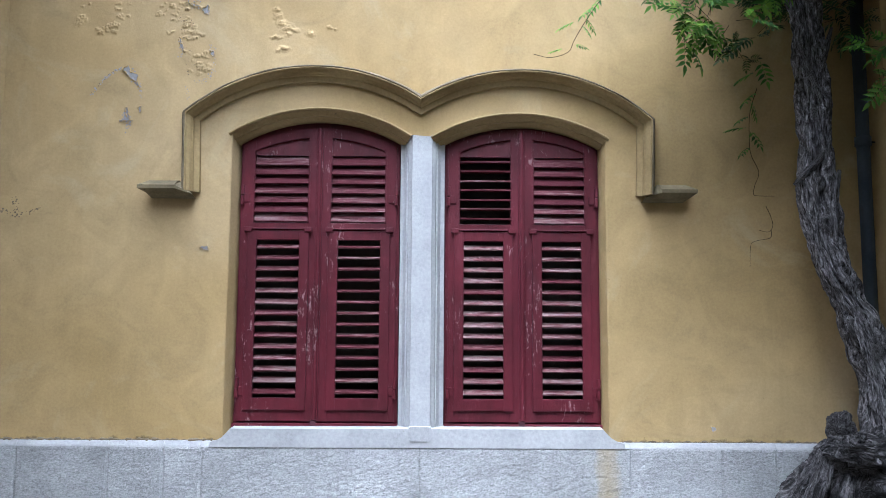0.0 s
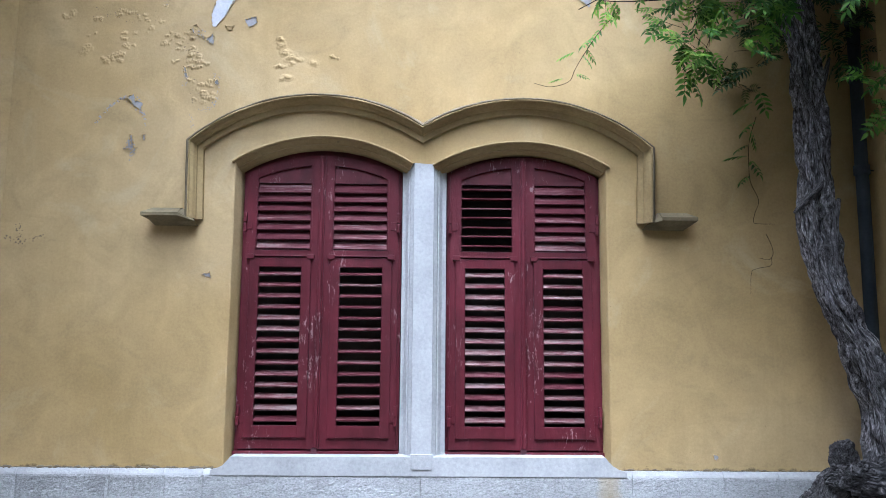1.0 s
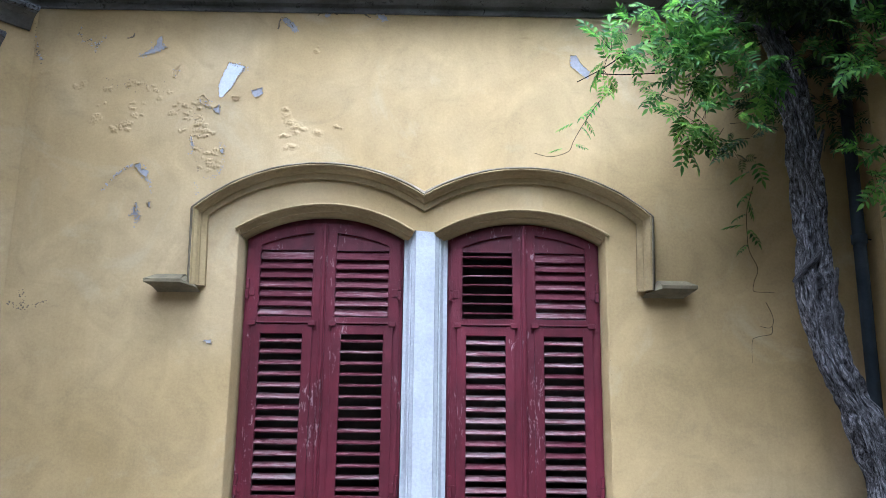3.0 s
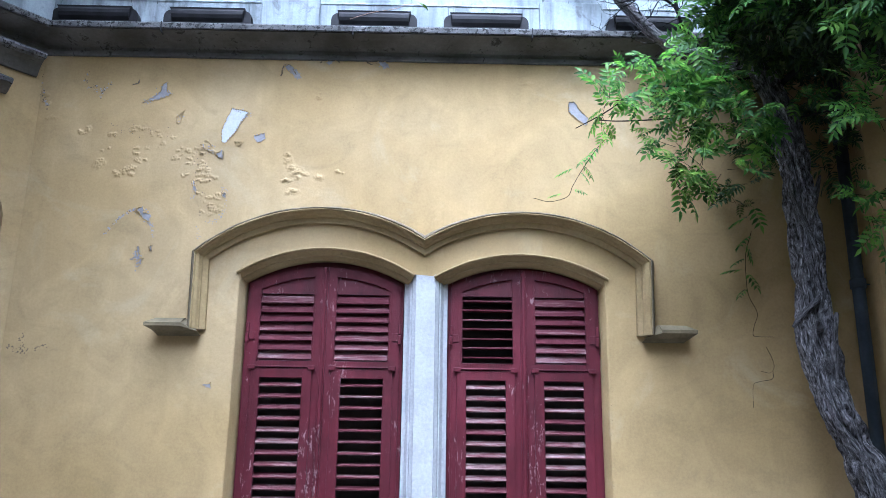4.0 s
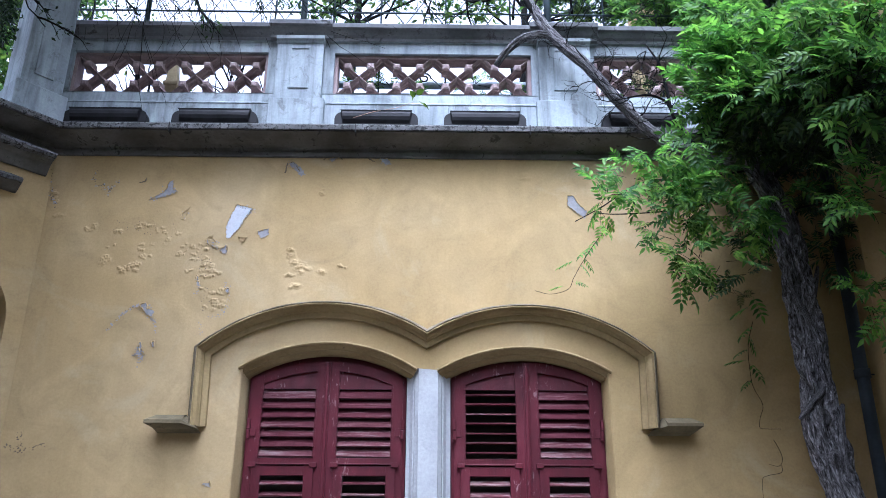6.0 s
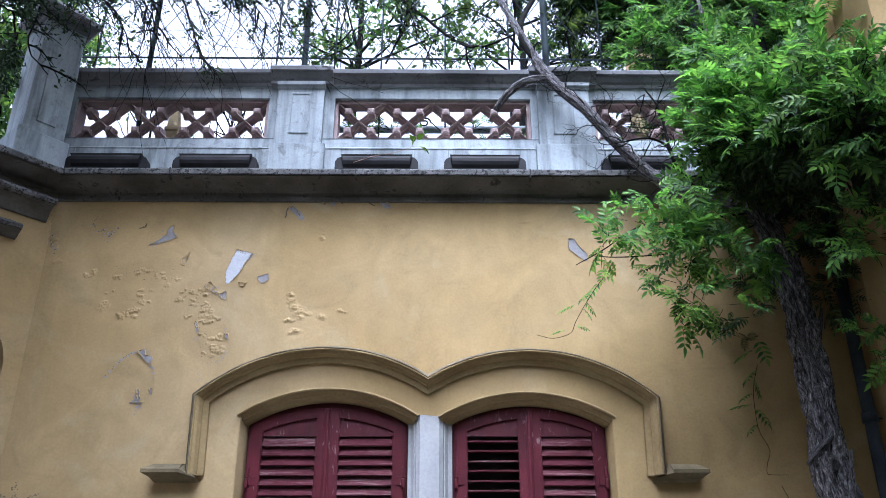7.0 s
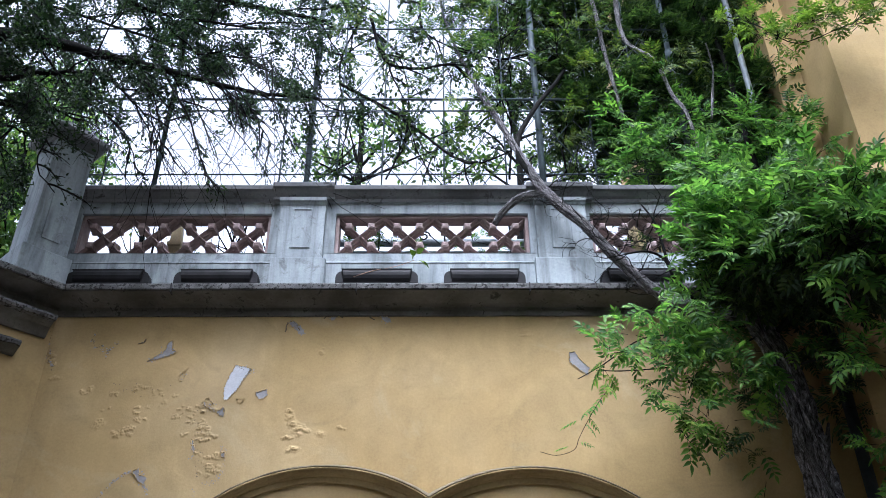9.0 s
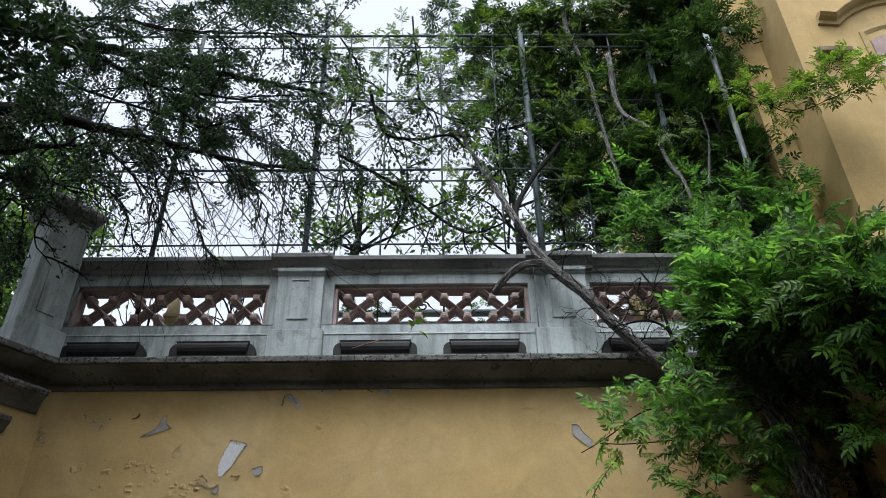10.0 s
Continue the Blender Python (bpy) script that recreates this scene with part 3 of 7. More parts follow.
flake([(-1.42, 0.00, 4.11), (-1.30, 0.00, 4.08), (-1.33, 0.00, 4.04), (-1.39, 0.00, 3.92), (-1.45, 0.00, 3.84), (-1.47, 0.00, 3.84), (-1.48, 0.00, 3.93), (-1.45, 0.00, 4.03)], 1, WHITEPATCH)
flake([(-0.39, 0.00, 4.50), (-0.32, 0.00, 4.49), (-0.30, 0.00, 4.45), (-0.34, 0.00, 4.44), (-0.38, 0.00, 4.47)], 2)
flake([(-1.07, 0.00, 4.45), (-1.03, 0.00, 4.46), (-0.98, 0.00, 4.42), (-0.94, 0.00, 4.36), (-0.97, 0.00, 4.34), (-1.01, 0.00, 4.39), (-1.05, 0.00, 4.42)], 3)
flake([(-1.93, 0.00, 4.29), (-1.90, 0.00, 4.30), (-1.90, 0.00, 4.23), (-1.86, 0.00, 4.21), (-1.92, 0.00, 4.18), (-2.00, 0.00, 4.15), (-2.06, 0.00, 4.14), (-2.01, 0.00, 4.17), (-1.96, 0.00, 4.20)], 4)
flake([(-2.02, 0.00, 3.33), (-1.98, 0.00, 3.36), (-1.96, 0.00, 3.31), (-1.91, 0.00, 3.29), (-1.92, 0.00, 3.25), (-1.95, 0.00, 3.26)], 5)
flake([(-1.99, 0.00, 3.07), (-1.97, 0.00, 3.07), (-1.96, 0.00, 2.99), (-1.93, 0.00, 2.98), (-2.03, 0.00, 2.98), (-1.98, 0.00, 3.00)], 6)
flake([(-1.90, 0.00, 3.08), (-1.88, 0.00, 3.08), (-1.88, 0.00, 3.04), (-1.90, 0.00, 3.04)], 7)
flake([(-1.25, 0.00, 3.90), (-1.17, 0.00, 3.92), (-1.17, 0.00, 3.88), (-1.21, 0.00, 3.84), (-1.24, 0.00, 3.87)], 8)
flake([(1.00, 0.00, 4.20), (1.04, 0.00, 4.21), (1.08, 0.00, 4.14), (1.14, 0.00, 4.08), (1.12, 0.00, 4.02), (1.06, 0.00, 4.07), (1.00, 0.00, 4.12)], 9)
flake([(-1.81, 0.00, 4.03), (-1.76, 0.00, 4.08), (-1.77, 0.00, 4.04), (-1.78, 0.00, 3.98), (-1.81, 0.00, 3.99)], 10, PLASTER)
flake([(-1.62, 0.00, 3.82), (-1.58, 0.00, 3.86), (-1.54, 0.00, 3.81), (-1.58, 0.00, 3.78)], 11, PLASTER)
flake([(-1.51, 0.00, 3.75), (-1.46, 0.00, 3.79), (-1.46, 0.00, 3.72), (-1.49, 0.00, 3.73)], 12)
flake([(-1.65, 0.00, 3.55), (-1.64, 0.00, 3.56), (-1.62, 0.00, 3.46), (-1.64, 0.00, 3.48)], 13)
flake([(-1.44, 0.00, 3.47), (-1.41, 0.00, 3.46), (-1.41, 0.00, 3.43), (-1.43, 0.00, 3.43)], 14)
flake([(-0.78, 0.00, 4.49), (-0.73, 0.00, 4.50), (-0.69, 0.00, 4.50), (-0.74, 0.00, 4.46)], 15)
flake([(-1.46, 0.00, 2.14), (-1.41, 0.00, 2.15), (-1.40, 0.00, 2.12), (-1.43, 0.00, 2.12)], 16)
flake([(1.87, 0.00, 1.00), (1.90, 0.00, 1.00), (1.90, 0.00, 0.97), (1.87, 0.00, 0.97)], 17)
flake([(-1.38, 0.00, 3.85), (-1.33, 0.00, 3.85), (-1.34, 0.00, 3.82), (-1.37, 0.00, 3.82)], 18, PLASTER)
chips([(-2.21, 0.00, 3.16), (-2.14, 0.00, 3.26), (-2.08, 0.00, 3.31), (-2.02, 0.00, 3.34)], 46, 1, 0.005, 0.007)
chips([(-2.21, 0.00, 3.16), (-2.14, 0.00, 3.26), (-2.08, 0.00, 3.31), (-2.02, 0.00, 3.34)], 26, 2, 0.005, 0.004, CRACK, "dark crumbs along a crack")
chips([(-1.93, 0.00, 3.25), (-1.90, 0.00, 3.21), (-1.89, 0.00, 3.15)], 30, 3, 0.006, 0.006)
chips([(-2.00, 0.00, 3.33), (-1.94, 0.00, 3.27)], 30, 4, 0.014, 0.006)
chips([(-1.97, 0.00, 3.03), (-1.96, 0.00, 2.97), (-1.98, 0.00, 2.92)], 36, 5, 0.012, 0.007)
chips([(-1.59, 0.00, 3.82), (-1.54, 0.00, 3.78), (-1.49, 0.00, 3.75)], 34, 6, 0.016, 0.006)
chips([(-1.65, 0.00, 3.55), (-1.63, 0.00, 3.46), (-1.64, 0.00, 3.42)], 22, 7, 0.008, 0.005)
chips([(-1.43, 0.00, 3.51), (-1.41, 0.00, 3.38), (-1.45, 0.00, 3.28), (-1.54, 0.00, 3.25)], 46, 8, 0.012, 0.005)
chips([(-1.60, 0.00, 3.22), (-1.57, 0.00, 3.14)], 14, 9, 0.012, 0.005)
chips([(-1.93, 0.00, 4.27), (-2.00, 0.00, 4.16), (-2.06, 0.00, 4.14)], 26, 10, 0.012, 0.006)
chips([(-1.42, 0.00, 4.10), (-1.30, 0.00, 4.07), (-1.33, 0.00, 4.03)], 20, 11, 0.010, 0.006)
chips([(-1.80, 0.00, 4.05), (-1.77, 0.00, 3.99)], 12, 12, 0.014, 0.005)
chips([(-0.65, 0.00, 4.53), (-0.49, 0.00, 4.52), (-0.34, 0.00, 4.47)], 40, 13, 0.014, 0.007)
chips([(-1.06, 0.00, 4.44), (-0.99, 0.00, 4.40), (-0.94, 0.00, 4.35)], 26, 14, 0.012, 0.006)
chips([(-1.63, 0.00, 3.82), (-1.61, 0.00, 3.67), (-1.60, 0.00, 3.46), (-1.57, 0.00, 3.30)], 40, 15, 0.022, 0.0045, CRACK, "dark crumbs among the blisters")
chips([(-2.27, 0.00, 3.92), (-2.08, 0.00, 3.92), (-1.83, 0.00, 3.90)], 34, 16, 0.03, 0.0045, CRACK, "dark crumbs among the blisters")
chips([(-2.77, 0.00, 2.37), (-2.70, 0.00, 2.35), (-2.61, 0.00, 2.35), (-2.52, 0.00, 2.38)], 40, 17, 0.014, 0.006, HOODTOP, "mossy specks on the plaster")
chips([(-2.68, 0.00, 2.46), (-2.66, 0.00, 2.35)], 24, 18, 0.012, 0.006, HOODTOP, "mossy specks on the plaster")
chips([(1.23, 0.00, 2.38), (1.22, 0.00, 1.86), (1.21, 0.00, 1.20)], 36, 20, 0.005, 0.004, HOODPLASTER)
for seed_, mat_, lab_ in ((21, BARE, "small chips of bare mortar"), (31, CRACK, "dark crumbs along a crack")):
    chips([(-2.42, 0.00, 4.27), (-2.36, 0.00, 4.22), (-2.37, 0.00, 4.17)], 18, seed_, 0.006, 0.006, mat_, lab_)
    chips([(-2.36, 0.00, 4.23), (-2.33, 0.00, 4.25), (-2.31, 0.00, 4.29)], 14, seed_ + 1, 0.006, 0.006, mat_, lab_)
    chips([(-2.48, 0.00, 4.37), (-2.48, 0.00, 4.28), (-2.41, 0.00, 4.21)], 14, seed_ + 2, 0.010, 0.006, mat_, lab_)
    chips([(-2.83, 0.00, 4.39), (-2.81, 0.00, 4.28), (-2.76, 0.00, 4.14), (-2.73, 0.00, 4.10)], 26, seed_ + 3, 0.012, 0.007, mat_, lab_)
crack([(-0.57, 0.00, 4.59), (-0.56, 0.00, 4.53), (-0.53, 0.00, 4.51), (-0.43, 0.00, 4.51)], 5)

crack([(-0.62, 0.00, 4.54), (-0.58, 0.00, 4.52), (-0.55, 0.00, 4.53), (-0.53, 0.00, 4.54)], 8, 0.008)
crack([(-0.51, 0.00, 4.52), (-0.46, 0.00, 4.49), (-0.43, 0.00, 4.47)], 9, 0.006)
crack([(-0.81, 0.00, 4.48), (-0.78, 0.00, 4.51), (-0.70, 0.00, 4.52), (-0.67, 0.00, 4.49)], 10, 0.005)
crack([(-1.09, 0.00, 4.37), (-1.07, 0.00, 4.45), (-1.02, 0.00, 4.45), (-0.98, 0.00, 4.38)], 11, 0.006)
crack([(-2.15, 0.00, 4.28), (-2.11, 0.00, 4.29), (-2.10, 0.00, 4.32)], 12, 0.006)

# ---- plinth, sill and pillar ----
plinth = thing("plinth", "grey tooled limestone plinth along the foot of the wall", "plinth", kind="structure")
JOINTS = [-4.2, -2.56, -1.98, -1.63, -1.39, -0.01, 1.336, 1.918, 2.273, 3.4]
for a, b in zip(JOINTS, JOINTS[1:]):
    bm = boxed(a + 0.0012, b - 0.0012, -0.028, 0.1, -0.05, 0.861)
    xs, zs = spread(a + 0.0012, b - 0.0012, 0.014), spread(0.44, 0.862, 0.012)
    lean = math.sin(a * 37.0) * 1.2
    grid = []
    for x in xs:
        col = []
        for z in zs:
            inset = min(x - xs[0], xs[-1] - x, zs[-1] - z)
            y = -0.036 if inset > 0.004 else -0.031
            q = Vector((x * 30 + z * lean * 14, a, z * 36))
            y -= 0.0026 * noise.noise(q) + 0.0026 * noise.noise(q * 1.9) + 0.004 * noise.noise(Vector((x * 4, a, z * 5)))
            col.append(bm.verts.new((x, y, z)))
        grid.append(col)
    for p, q in zip(grid, grid[1:]):
        for i in range(len(zs) - 1):
            bm.faces.new((p[i], q[i], q[i + 1], p[i + 1]))
    part("stone_block", bm, PLINTH, plinth, smooth=False)
    bm = bmesh.new()
    sweep_plan(bm, [(b - 0.001, 0), (a + 0.001, 0)][::-1], [(-0.05, 0.862), (0.035, 0.862), (0.03, 0.872), (0.012, 0.9), (-0.05, 0.9)])
    part("chamfer_stone", bm, WHITESTONE, plinth, "pale chamfered top course")
rnd = random.Random(31)
for x0, x1 in ((-2.9, -1.33), (1.29, 2.9)):
    h = Heap()
    pts_ = [Vector((x, -0.004, 0.902 + rnd.uniform(-0.003, 0.004))) for x in spread(x0, x1, 0.018)]
    h.add(*tube_data(pts_, [rnd.choice((0.003, 0.004, 0.006, 0.010)) * (1.3 if x0 < 0 else 0.8) for _ in pts_], 6))
    h.put("mortar_line", CRACK, plinth, "crumbling dirty mortar under the plaster")
bm = bmesh.new()
sill_path = [(-1.34, 0.895), (-1.30, 0.905), (-1.262, 0.925), (-1.235, 0.955), (-1.215, 0.978), (1.165, 0.984), (1.185, 0.96), (1.215, 0.93), (1.26, 0.905), (1.30, 0.895), (1.30, 0.863), (-1.34, 0.863)]
va = [bm.verts.new((x, -0.040, z)) for x, z in sill_path]
vb = [bm.verts.new((x, 0.2, z + (0.01 if z > 0.97 else 0))) for x, z in sill_path]
bm.faces.new(va)
bm.faces.new(vb[::-1])
for i in range(len(va)):
    j = (i + 1) % len(va)
    bm.faces.new((va[i], va[j], vb[j], vb[i]))
tagged(part("window_sill", bm, WHITESTONE), "pale limestone sill under both windows", "sill", kind="structure")

pillar = thing("pillar", "pale limestone pillar with moulded edges between two windows", "pillar", kind="structure")
bm = bmesh.new()
outline = [(-0.155, 0.25), (-0.155, 0.10), (-0.132, 0.085), (-0.118, 0.06), (-0.112, 0.05), (-0.104, 0.05), (-0.098, 0.03), (-0.078, 0.012), (-0.074, 0.0), (0.056, 0.0), (0.060, 0.012), (0.080, 0.03), (0.086, 0.05), (0.094, 0.05), (0.1, 0.06), (0.115, 0.085), (0.142, 0.10), (0.142, 0.25)]
lo, hi = [bm.verts.new((x, y, 0.97)) for x, y in outline], [bm.verts.new((x, y, 2.93 + 0.09 * y)) for x, y in outline]
for i in range(len(outline)):
    j = (i + 1) % len(outline)
    bm.faces.new((lo[i], lo[j], hi[j], hi[i]))
bm.faces.new(hi)
part("shaft", bm, WHITESTONE, pillar)
bm = bmesh.new()
foot = [(-0.082, -0.043), (-0.066, -0.047), (0.050, -0.047), (0.066, -0.043), (0.066, 0.02), (-0.082, 0.02)]
rings = [[bm.verts.new((x * k - 0.008 * (1 - k), y, z)) for x, y in foot] for k, z in ((0.90, 0.905), (0.97, 0.912), (1.0, 0.925), (1.0, 0.988), (0.96, 0.996))]
for p, q in zip(rings, rings[1:]):
    for i in range(6):
        bm.faces.new((p[i], p[(i + 1) % 6], q[(i + 1) % 6], q[i]))
bm.faces.new(rings[-1])
bm.faces.new(rings[0][::-1])
part("foot", bm, WHITESTONE, pillar, "small grey block let into the sill")


# ---- shutters ----
def louvre(parent, x0, x1, z0, z1, count, tilt, y, arch=None, jitter=0.0, seed=0, wide=0.055, mat=None):
    """Slats between two stiles: each one a thin board tilted down towards the court."""
    rnd = random.Random(seed)
    pitch = (z1 - z0) / count
    hx = (x1 - x0) / 2
    bm = bmesh.new()
    box(bm, -hx, hx, -wide / 2, wide / 2, -0.0055, 0.0055, bevel=0.0025)
    bmesh.ops.subdivide_edges(bm, edges=[e for e in bm.edges if abs(e.verts[0].co.x - e.verts[1].co.x) > hx], cuts=21)
    for v in bm.verts:
        v.co += noise.noise_vector(Vector((v.co.x * 40 + seed, v.co.y * 30, v.co.z * 60))) * 0.0018
        v.co += noise.noise_vector(Vector((v.co.x * 95 + seed, v.co.y * 45, v.co.z * 90))) * Vector((0.0, 0.0028, 0.0016))
    bmesh.ops.recalc_face_normals(bm, faces=bm.faces)
    me = bpy.data.meshes.new("slat")
    bm.to_mesh(me)
    bm.free()
    me.materials.append(mat or SLAT)
    for i in range(count):
        ob = new("slat", me)
        ob.parent = parent
        ob.matrix_local = pose((x0 + x1) / 2, y, z0 + pitch * (i + 0.5), tilt + rnd.uniform(-1, 1) * (2 + jitter), rnd.uniform(-0.25, 0.25), 0)


def beam(bm, x0, x1, z0, z1, y0, y1):
    box(bm, x0, x1, y0, y1, z0, z1, bevel=0.004)


def curve_bar(bm, lower, upper, y0, y1):
    """A solid between two curves of (x, z)."""
    rows = [[bm.verts.new((x, y, z)) for x, z in c] for c, y in ((lower, y0), (upper, y0), (upper, y1), (lower, y1))]
    for k in range(4):
        a, b = rows[k], rows[(k + 1) % 4]
        for i in range(len(a) - 1):
            bm.faces.new((a[i], a[i + 1], b[i + 1], b[i]))
    bm.faces.new([r[0] for r in rows][::-1])
    bm.faces.new([r[-1] for r in rows])


def arc_z(x, xa, xb, spring, apex):
    u = (x - (xa + xb) / 2) / ((xb - xa) / 2)
    return spring + (apex - spring) * (1 - u * u)


def shutter_pair(xa, xb, spring, apex, tilts, label, seed):
    win = thing("shutter_pair", label, "window shutters", ((xa + xb) / 2, 0.11, 0.985), group="arched shutters")
    off = Matrix.Translation((-(xa + xb) / 2, -0.11, -0.985))

    def add(name, bm, parent, lab="", mat=PAINT):
        o = part(name, bm, mat, None, lab)
        o.data.transform(off)
        o.parent = parent
        return o

    # fixed outer frame
    z0 = 0.985
    bm = bmesh.new()
    beam(bm, xa, xa + 0.028, z0, spring - 0.02, 0.13, 0.19)
    beam(bm, xb - 0.028, xb, z0, spring - 0.02, 0.13, 0.19)
    beam(bm, xa, xb, z0 - 0.012, z0 + 0.016, 0.082, 0.19)
    xs = spread(xa, xb, 0.03)
    curve_bar(bm, [(x, arc_z(x, xa, xb, spring, apex) - 0.03) for x in xs], [(x, arc_z(x, xa, xb, spring, apex) + 0.02) for x in xs], 0.13, 0.19)
    add("outer_frame", bm, win)
    mid = (xa + xb) / 2
    spans = ((xa + 0.022, mid - 0.002), (mid + 0.002, xb - 0.022))
    for k, (a, b) in enumerate(spans):
        leaf = add("leaf", bmesh.new(), win)
        bm = bmesh.new()
        top = lambda x: arc_z(x, xa, xb, spring, apex) - 0.022
        hinge, meet = (a, b) if k == 0 else (b, a)
        s = 1 if k == 0 else -1
        so, sm = 0.078, 0.077
        oa, ob_ = (a + so, b - sm) if k == 0 else (a + sm, b - so)
        zt, zb = 2.300, 1.012
        y0, y1 = 0.105, 0.145
        # stiles, following the arch at their heads
        for p, q in ((a, oa), (ob_, b)):
            curve_bar(bm, [(p, zb), (q, zb)], [(p, top(p)), (q, top(q))], y0, y1)
        beam(bm, oa - 0.004, ob_ + 0.004, zb, zb + 0.12, y0 + 0.002, y1 - 0.003)
        beam(bm, oa - 0.004, ob_ + 0.004, zt - 0.028, zt + 0.022, y0 + 0.002, y1 - 0.003)
        xs = spread(oa - 0.004, ob_ + 0.004, 0.03)
        curve_bar(bm, [(x, top(x) - 0.068) for x in xs], [(x, top(x) - 0.001) for x in xs], y0 + 0.002, y1 - 0.003)
        for gx in (oa - 0.012, ob_ + 0.004):
            box(bm, gx, gx + 0.008, y0 - 0.005, y0 + 0.01, zt + 0.02, min(top(oa), top(ob_)) - 0.07, bevel=0.002)
        frame_part = add("leaf_frame", bm, leaf)
        # board filling the head of the arch
        bm = bmesh.new()
        head = min(top(oa), top(ob_)) - 0.100
        curve_bar(bm, [(x, head) for x in xs], [(x, max(head + 0.003, top(x) - 0.055)) for x in xs], 0.122, 0.138)
        for v in bm.verts:
            v.co.y += 0.004 * (1.0 - 2.0 * (v.co.z - head) / 0.13) * -1.0
        add("arch_board", bm, leaf)
        # slats above
        hold = leaf
        n0 = len(leaf.children)
        louvre(leaf, oa - mid, ob_ - mid, zt + 0.028 - 0.985, head - 0.004 - 0.985, 7, tilts[k][0], 0.014, jitter=1.5, seed=seed + k, mat=SLAT_UP, wide=0.074)
        # raised flap below with its own frame and slats
        fa, fb = (oa - 0.038, ob_ + 0.014) if k == 0 else (oa - 0.014, ob_ + 0.038)
        f0, f1 = zb + 0.072, zt - 0.03
        flap = add("flap", bmesh.new(), leaf)
        bm = bmesh.new()
        w = 0.064
        beam(bm, fa, fa + w, f0, f1, 0.088, 0.128)
        beam(bm, fb - w, fb, f0, f1, 0.088, 0.128)
        beam(bm, fa + w - 0.003, fb - w + 0.003, f0 + 0.002, f0 + 0.080, 0.0895, 0.126)
        beam(bm, fa + w - 0.003, fb - w + 0.003, f1 - 0.066, f1 - 0.002, 0.0895, 0.126)
        me = bpy.data.meshes.new("flap")
        bmesh.ops.recalc_face_normals(bm, faces=bm.faces)
        bm.to_mesh(me)
        bm.free()
        me.transform(off)
        me.materials.append(PAINT)
        flap.data = me
        louvre(flap, fa + w - mid, fb - w - mid, f0 + 0.085 - 0.985, f1 - 0.072 - 0.985, 14, tilts[k][1], -0.002, jitter=2.0, seed=seed + 10 + k, wide=0.058)
        # drip ledge and small pivots over the flap
        bm = bmesh.new()
        beam(bm, fa - 0.012, fb + 0.012, f1 + 0.004, f1 + 0.014, 0.080, 0.11)
        add("drip_ledge", bm, leaf)
        for px in (fa - 0.02, fb - 0.03):
            add("pivot", boxed(px, px + 0.05, 0.078, 0.11, f1 - 0.012, f1 + 0.02, bevel=0.004), leaf, "small painted pivot", PAINT)
        for hz in (1.16, 2.44):
            bm = boxed(hinge - 0.012, hinge + 0.010, 0.080, 0.12, hz, hz + 0.062, bevel=0.006)
            box(bm, hinge - 0.010, hinge + 0.012, 0.078, 0.12, hz + 0.066, hz + 0.135, bevel=0.006)
            box(bm, hinge - 0.01, hinge + s * 0.05, 0.098, 0.108, hz + 0.02, hz + 0.075, bevel=0.003) if s == 1 else box(bm, hinge - 0.05, hinge + 0.01, 0.098, 0.108, hz + 0.02, hz + 0.075, bevel=0.003)
            add("hinge", bm, leaf, "painted iron hinge", PAINT)
        if k == 1:
            bm = boxed(mid - 0.026, mid + 0.018, 0.092, 0.112, zb, top(mid) - 0.005, bevel=0.003)
            box(bm, mid - 0.017, mid + 0.009, 0.074, 0.094, zb + 0.01, top(mid) - 0.01, bevel=0.009)
            add("meeting_strip", bm, leaf)
            add("bottom_bolt", boxed(mid - 0.03, mid + 0.01, 0.08, 0.11, 0.985, 1.02, bevel=0.004), leaf, "small iron bolt", IRON)
    return win


shutter_pair(-1.235, -0.160, 2.857, 2.998, ((60, 33), (58, 19)), "oxblood red louvred shutters, closed under an arch, paint flaking", 1)
shutter_pair(0.146, 1.186, 2.857, 2.997, ((6, 37), (60, 31)), "oxblood red louvred shutters with open upper slats, paint peeling", 40)

# ---- cornice, terrace and balustrade ----
WING = Vector((-0.669, -0.743))
WN = Vector((0.743, -0.669))
CORNER = Vector((-2.80, 0.0))
W1 = CORNER + WING * 6.5
plan = [(3.0, 0.0), (CORNER.x, CORNER.y), (W1.x, W1.y)][::-1]
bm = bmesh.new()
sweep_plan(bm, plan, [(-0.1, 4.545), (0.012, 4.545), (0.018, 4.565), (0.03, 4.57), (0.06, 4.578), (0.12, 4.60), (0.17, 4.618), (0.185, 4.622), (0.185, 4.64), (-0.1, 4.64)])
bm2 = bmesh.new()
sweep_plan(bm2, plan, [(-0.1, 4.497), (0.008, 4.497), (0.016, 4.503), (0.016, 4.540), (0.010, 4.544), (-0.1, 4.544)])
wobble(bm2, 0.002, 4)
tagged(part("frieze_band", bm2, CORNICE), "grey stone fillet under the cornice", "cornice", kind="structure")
cornice = tagged(part("cornice", bm, CORNICE), "dark spotted stone cornice under the terrace", "cornice", kind="structure")
bm = bmesh.new()
sweep_plan(bm, [(x, y) for x, y in plan], [(-0.1, 4.6415), (0.19, 4.6415), (0.197, 4.624), (0.202, 4.63), (0.204, 4.664), (0.196, 4.676), (0.06, 4.715), (-0.1, 4.72)])
tagged(part("cornice_lip", bm, LIP), "pale cornice edge speckled with black lichen", "cornice", kind="structure")
for x in (-1.92, -0.56, 0.72, 1.62):
    part("joint", boxed(x - 0.004, x + 0.004, -0.208, -0.15, 4.60, 4.676), DARKTILE, cornice)
bm = bmesh.new()
box(bm, -7.5, 3.2, 0.05, 6.0, 4.55, 4.72)
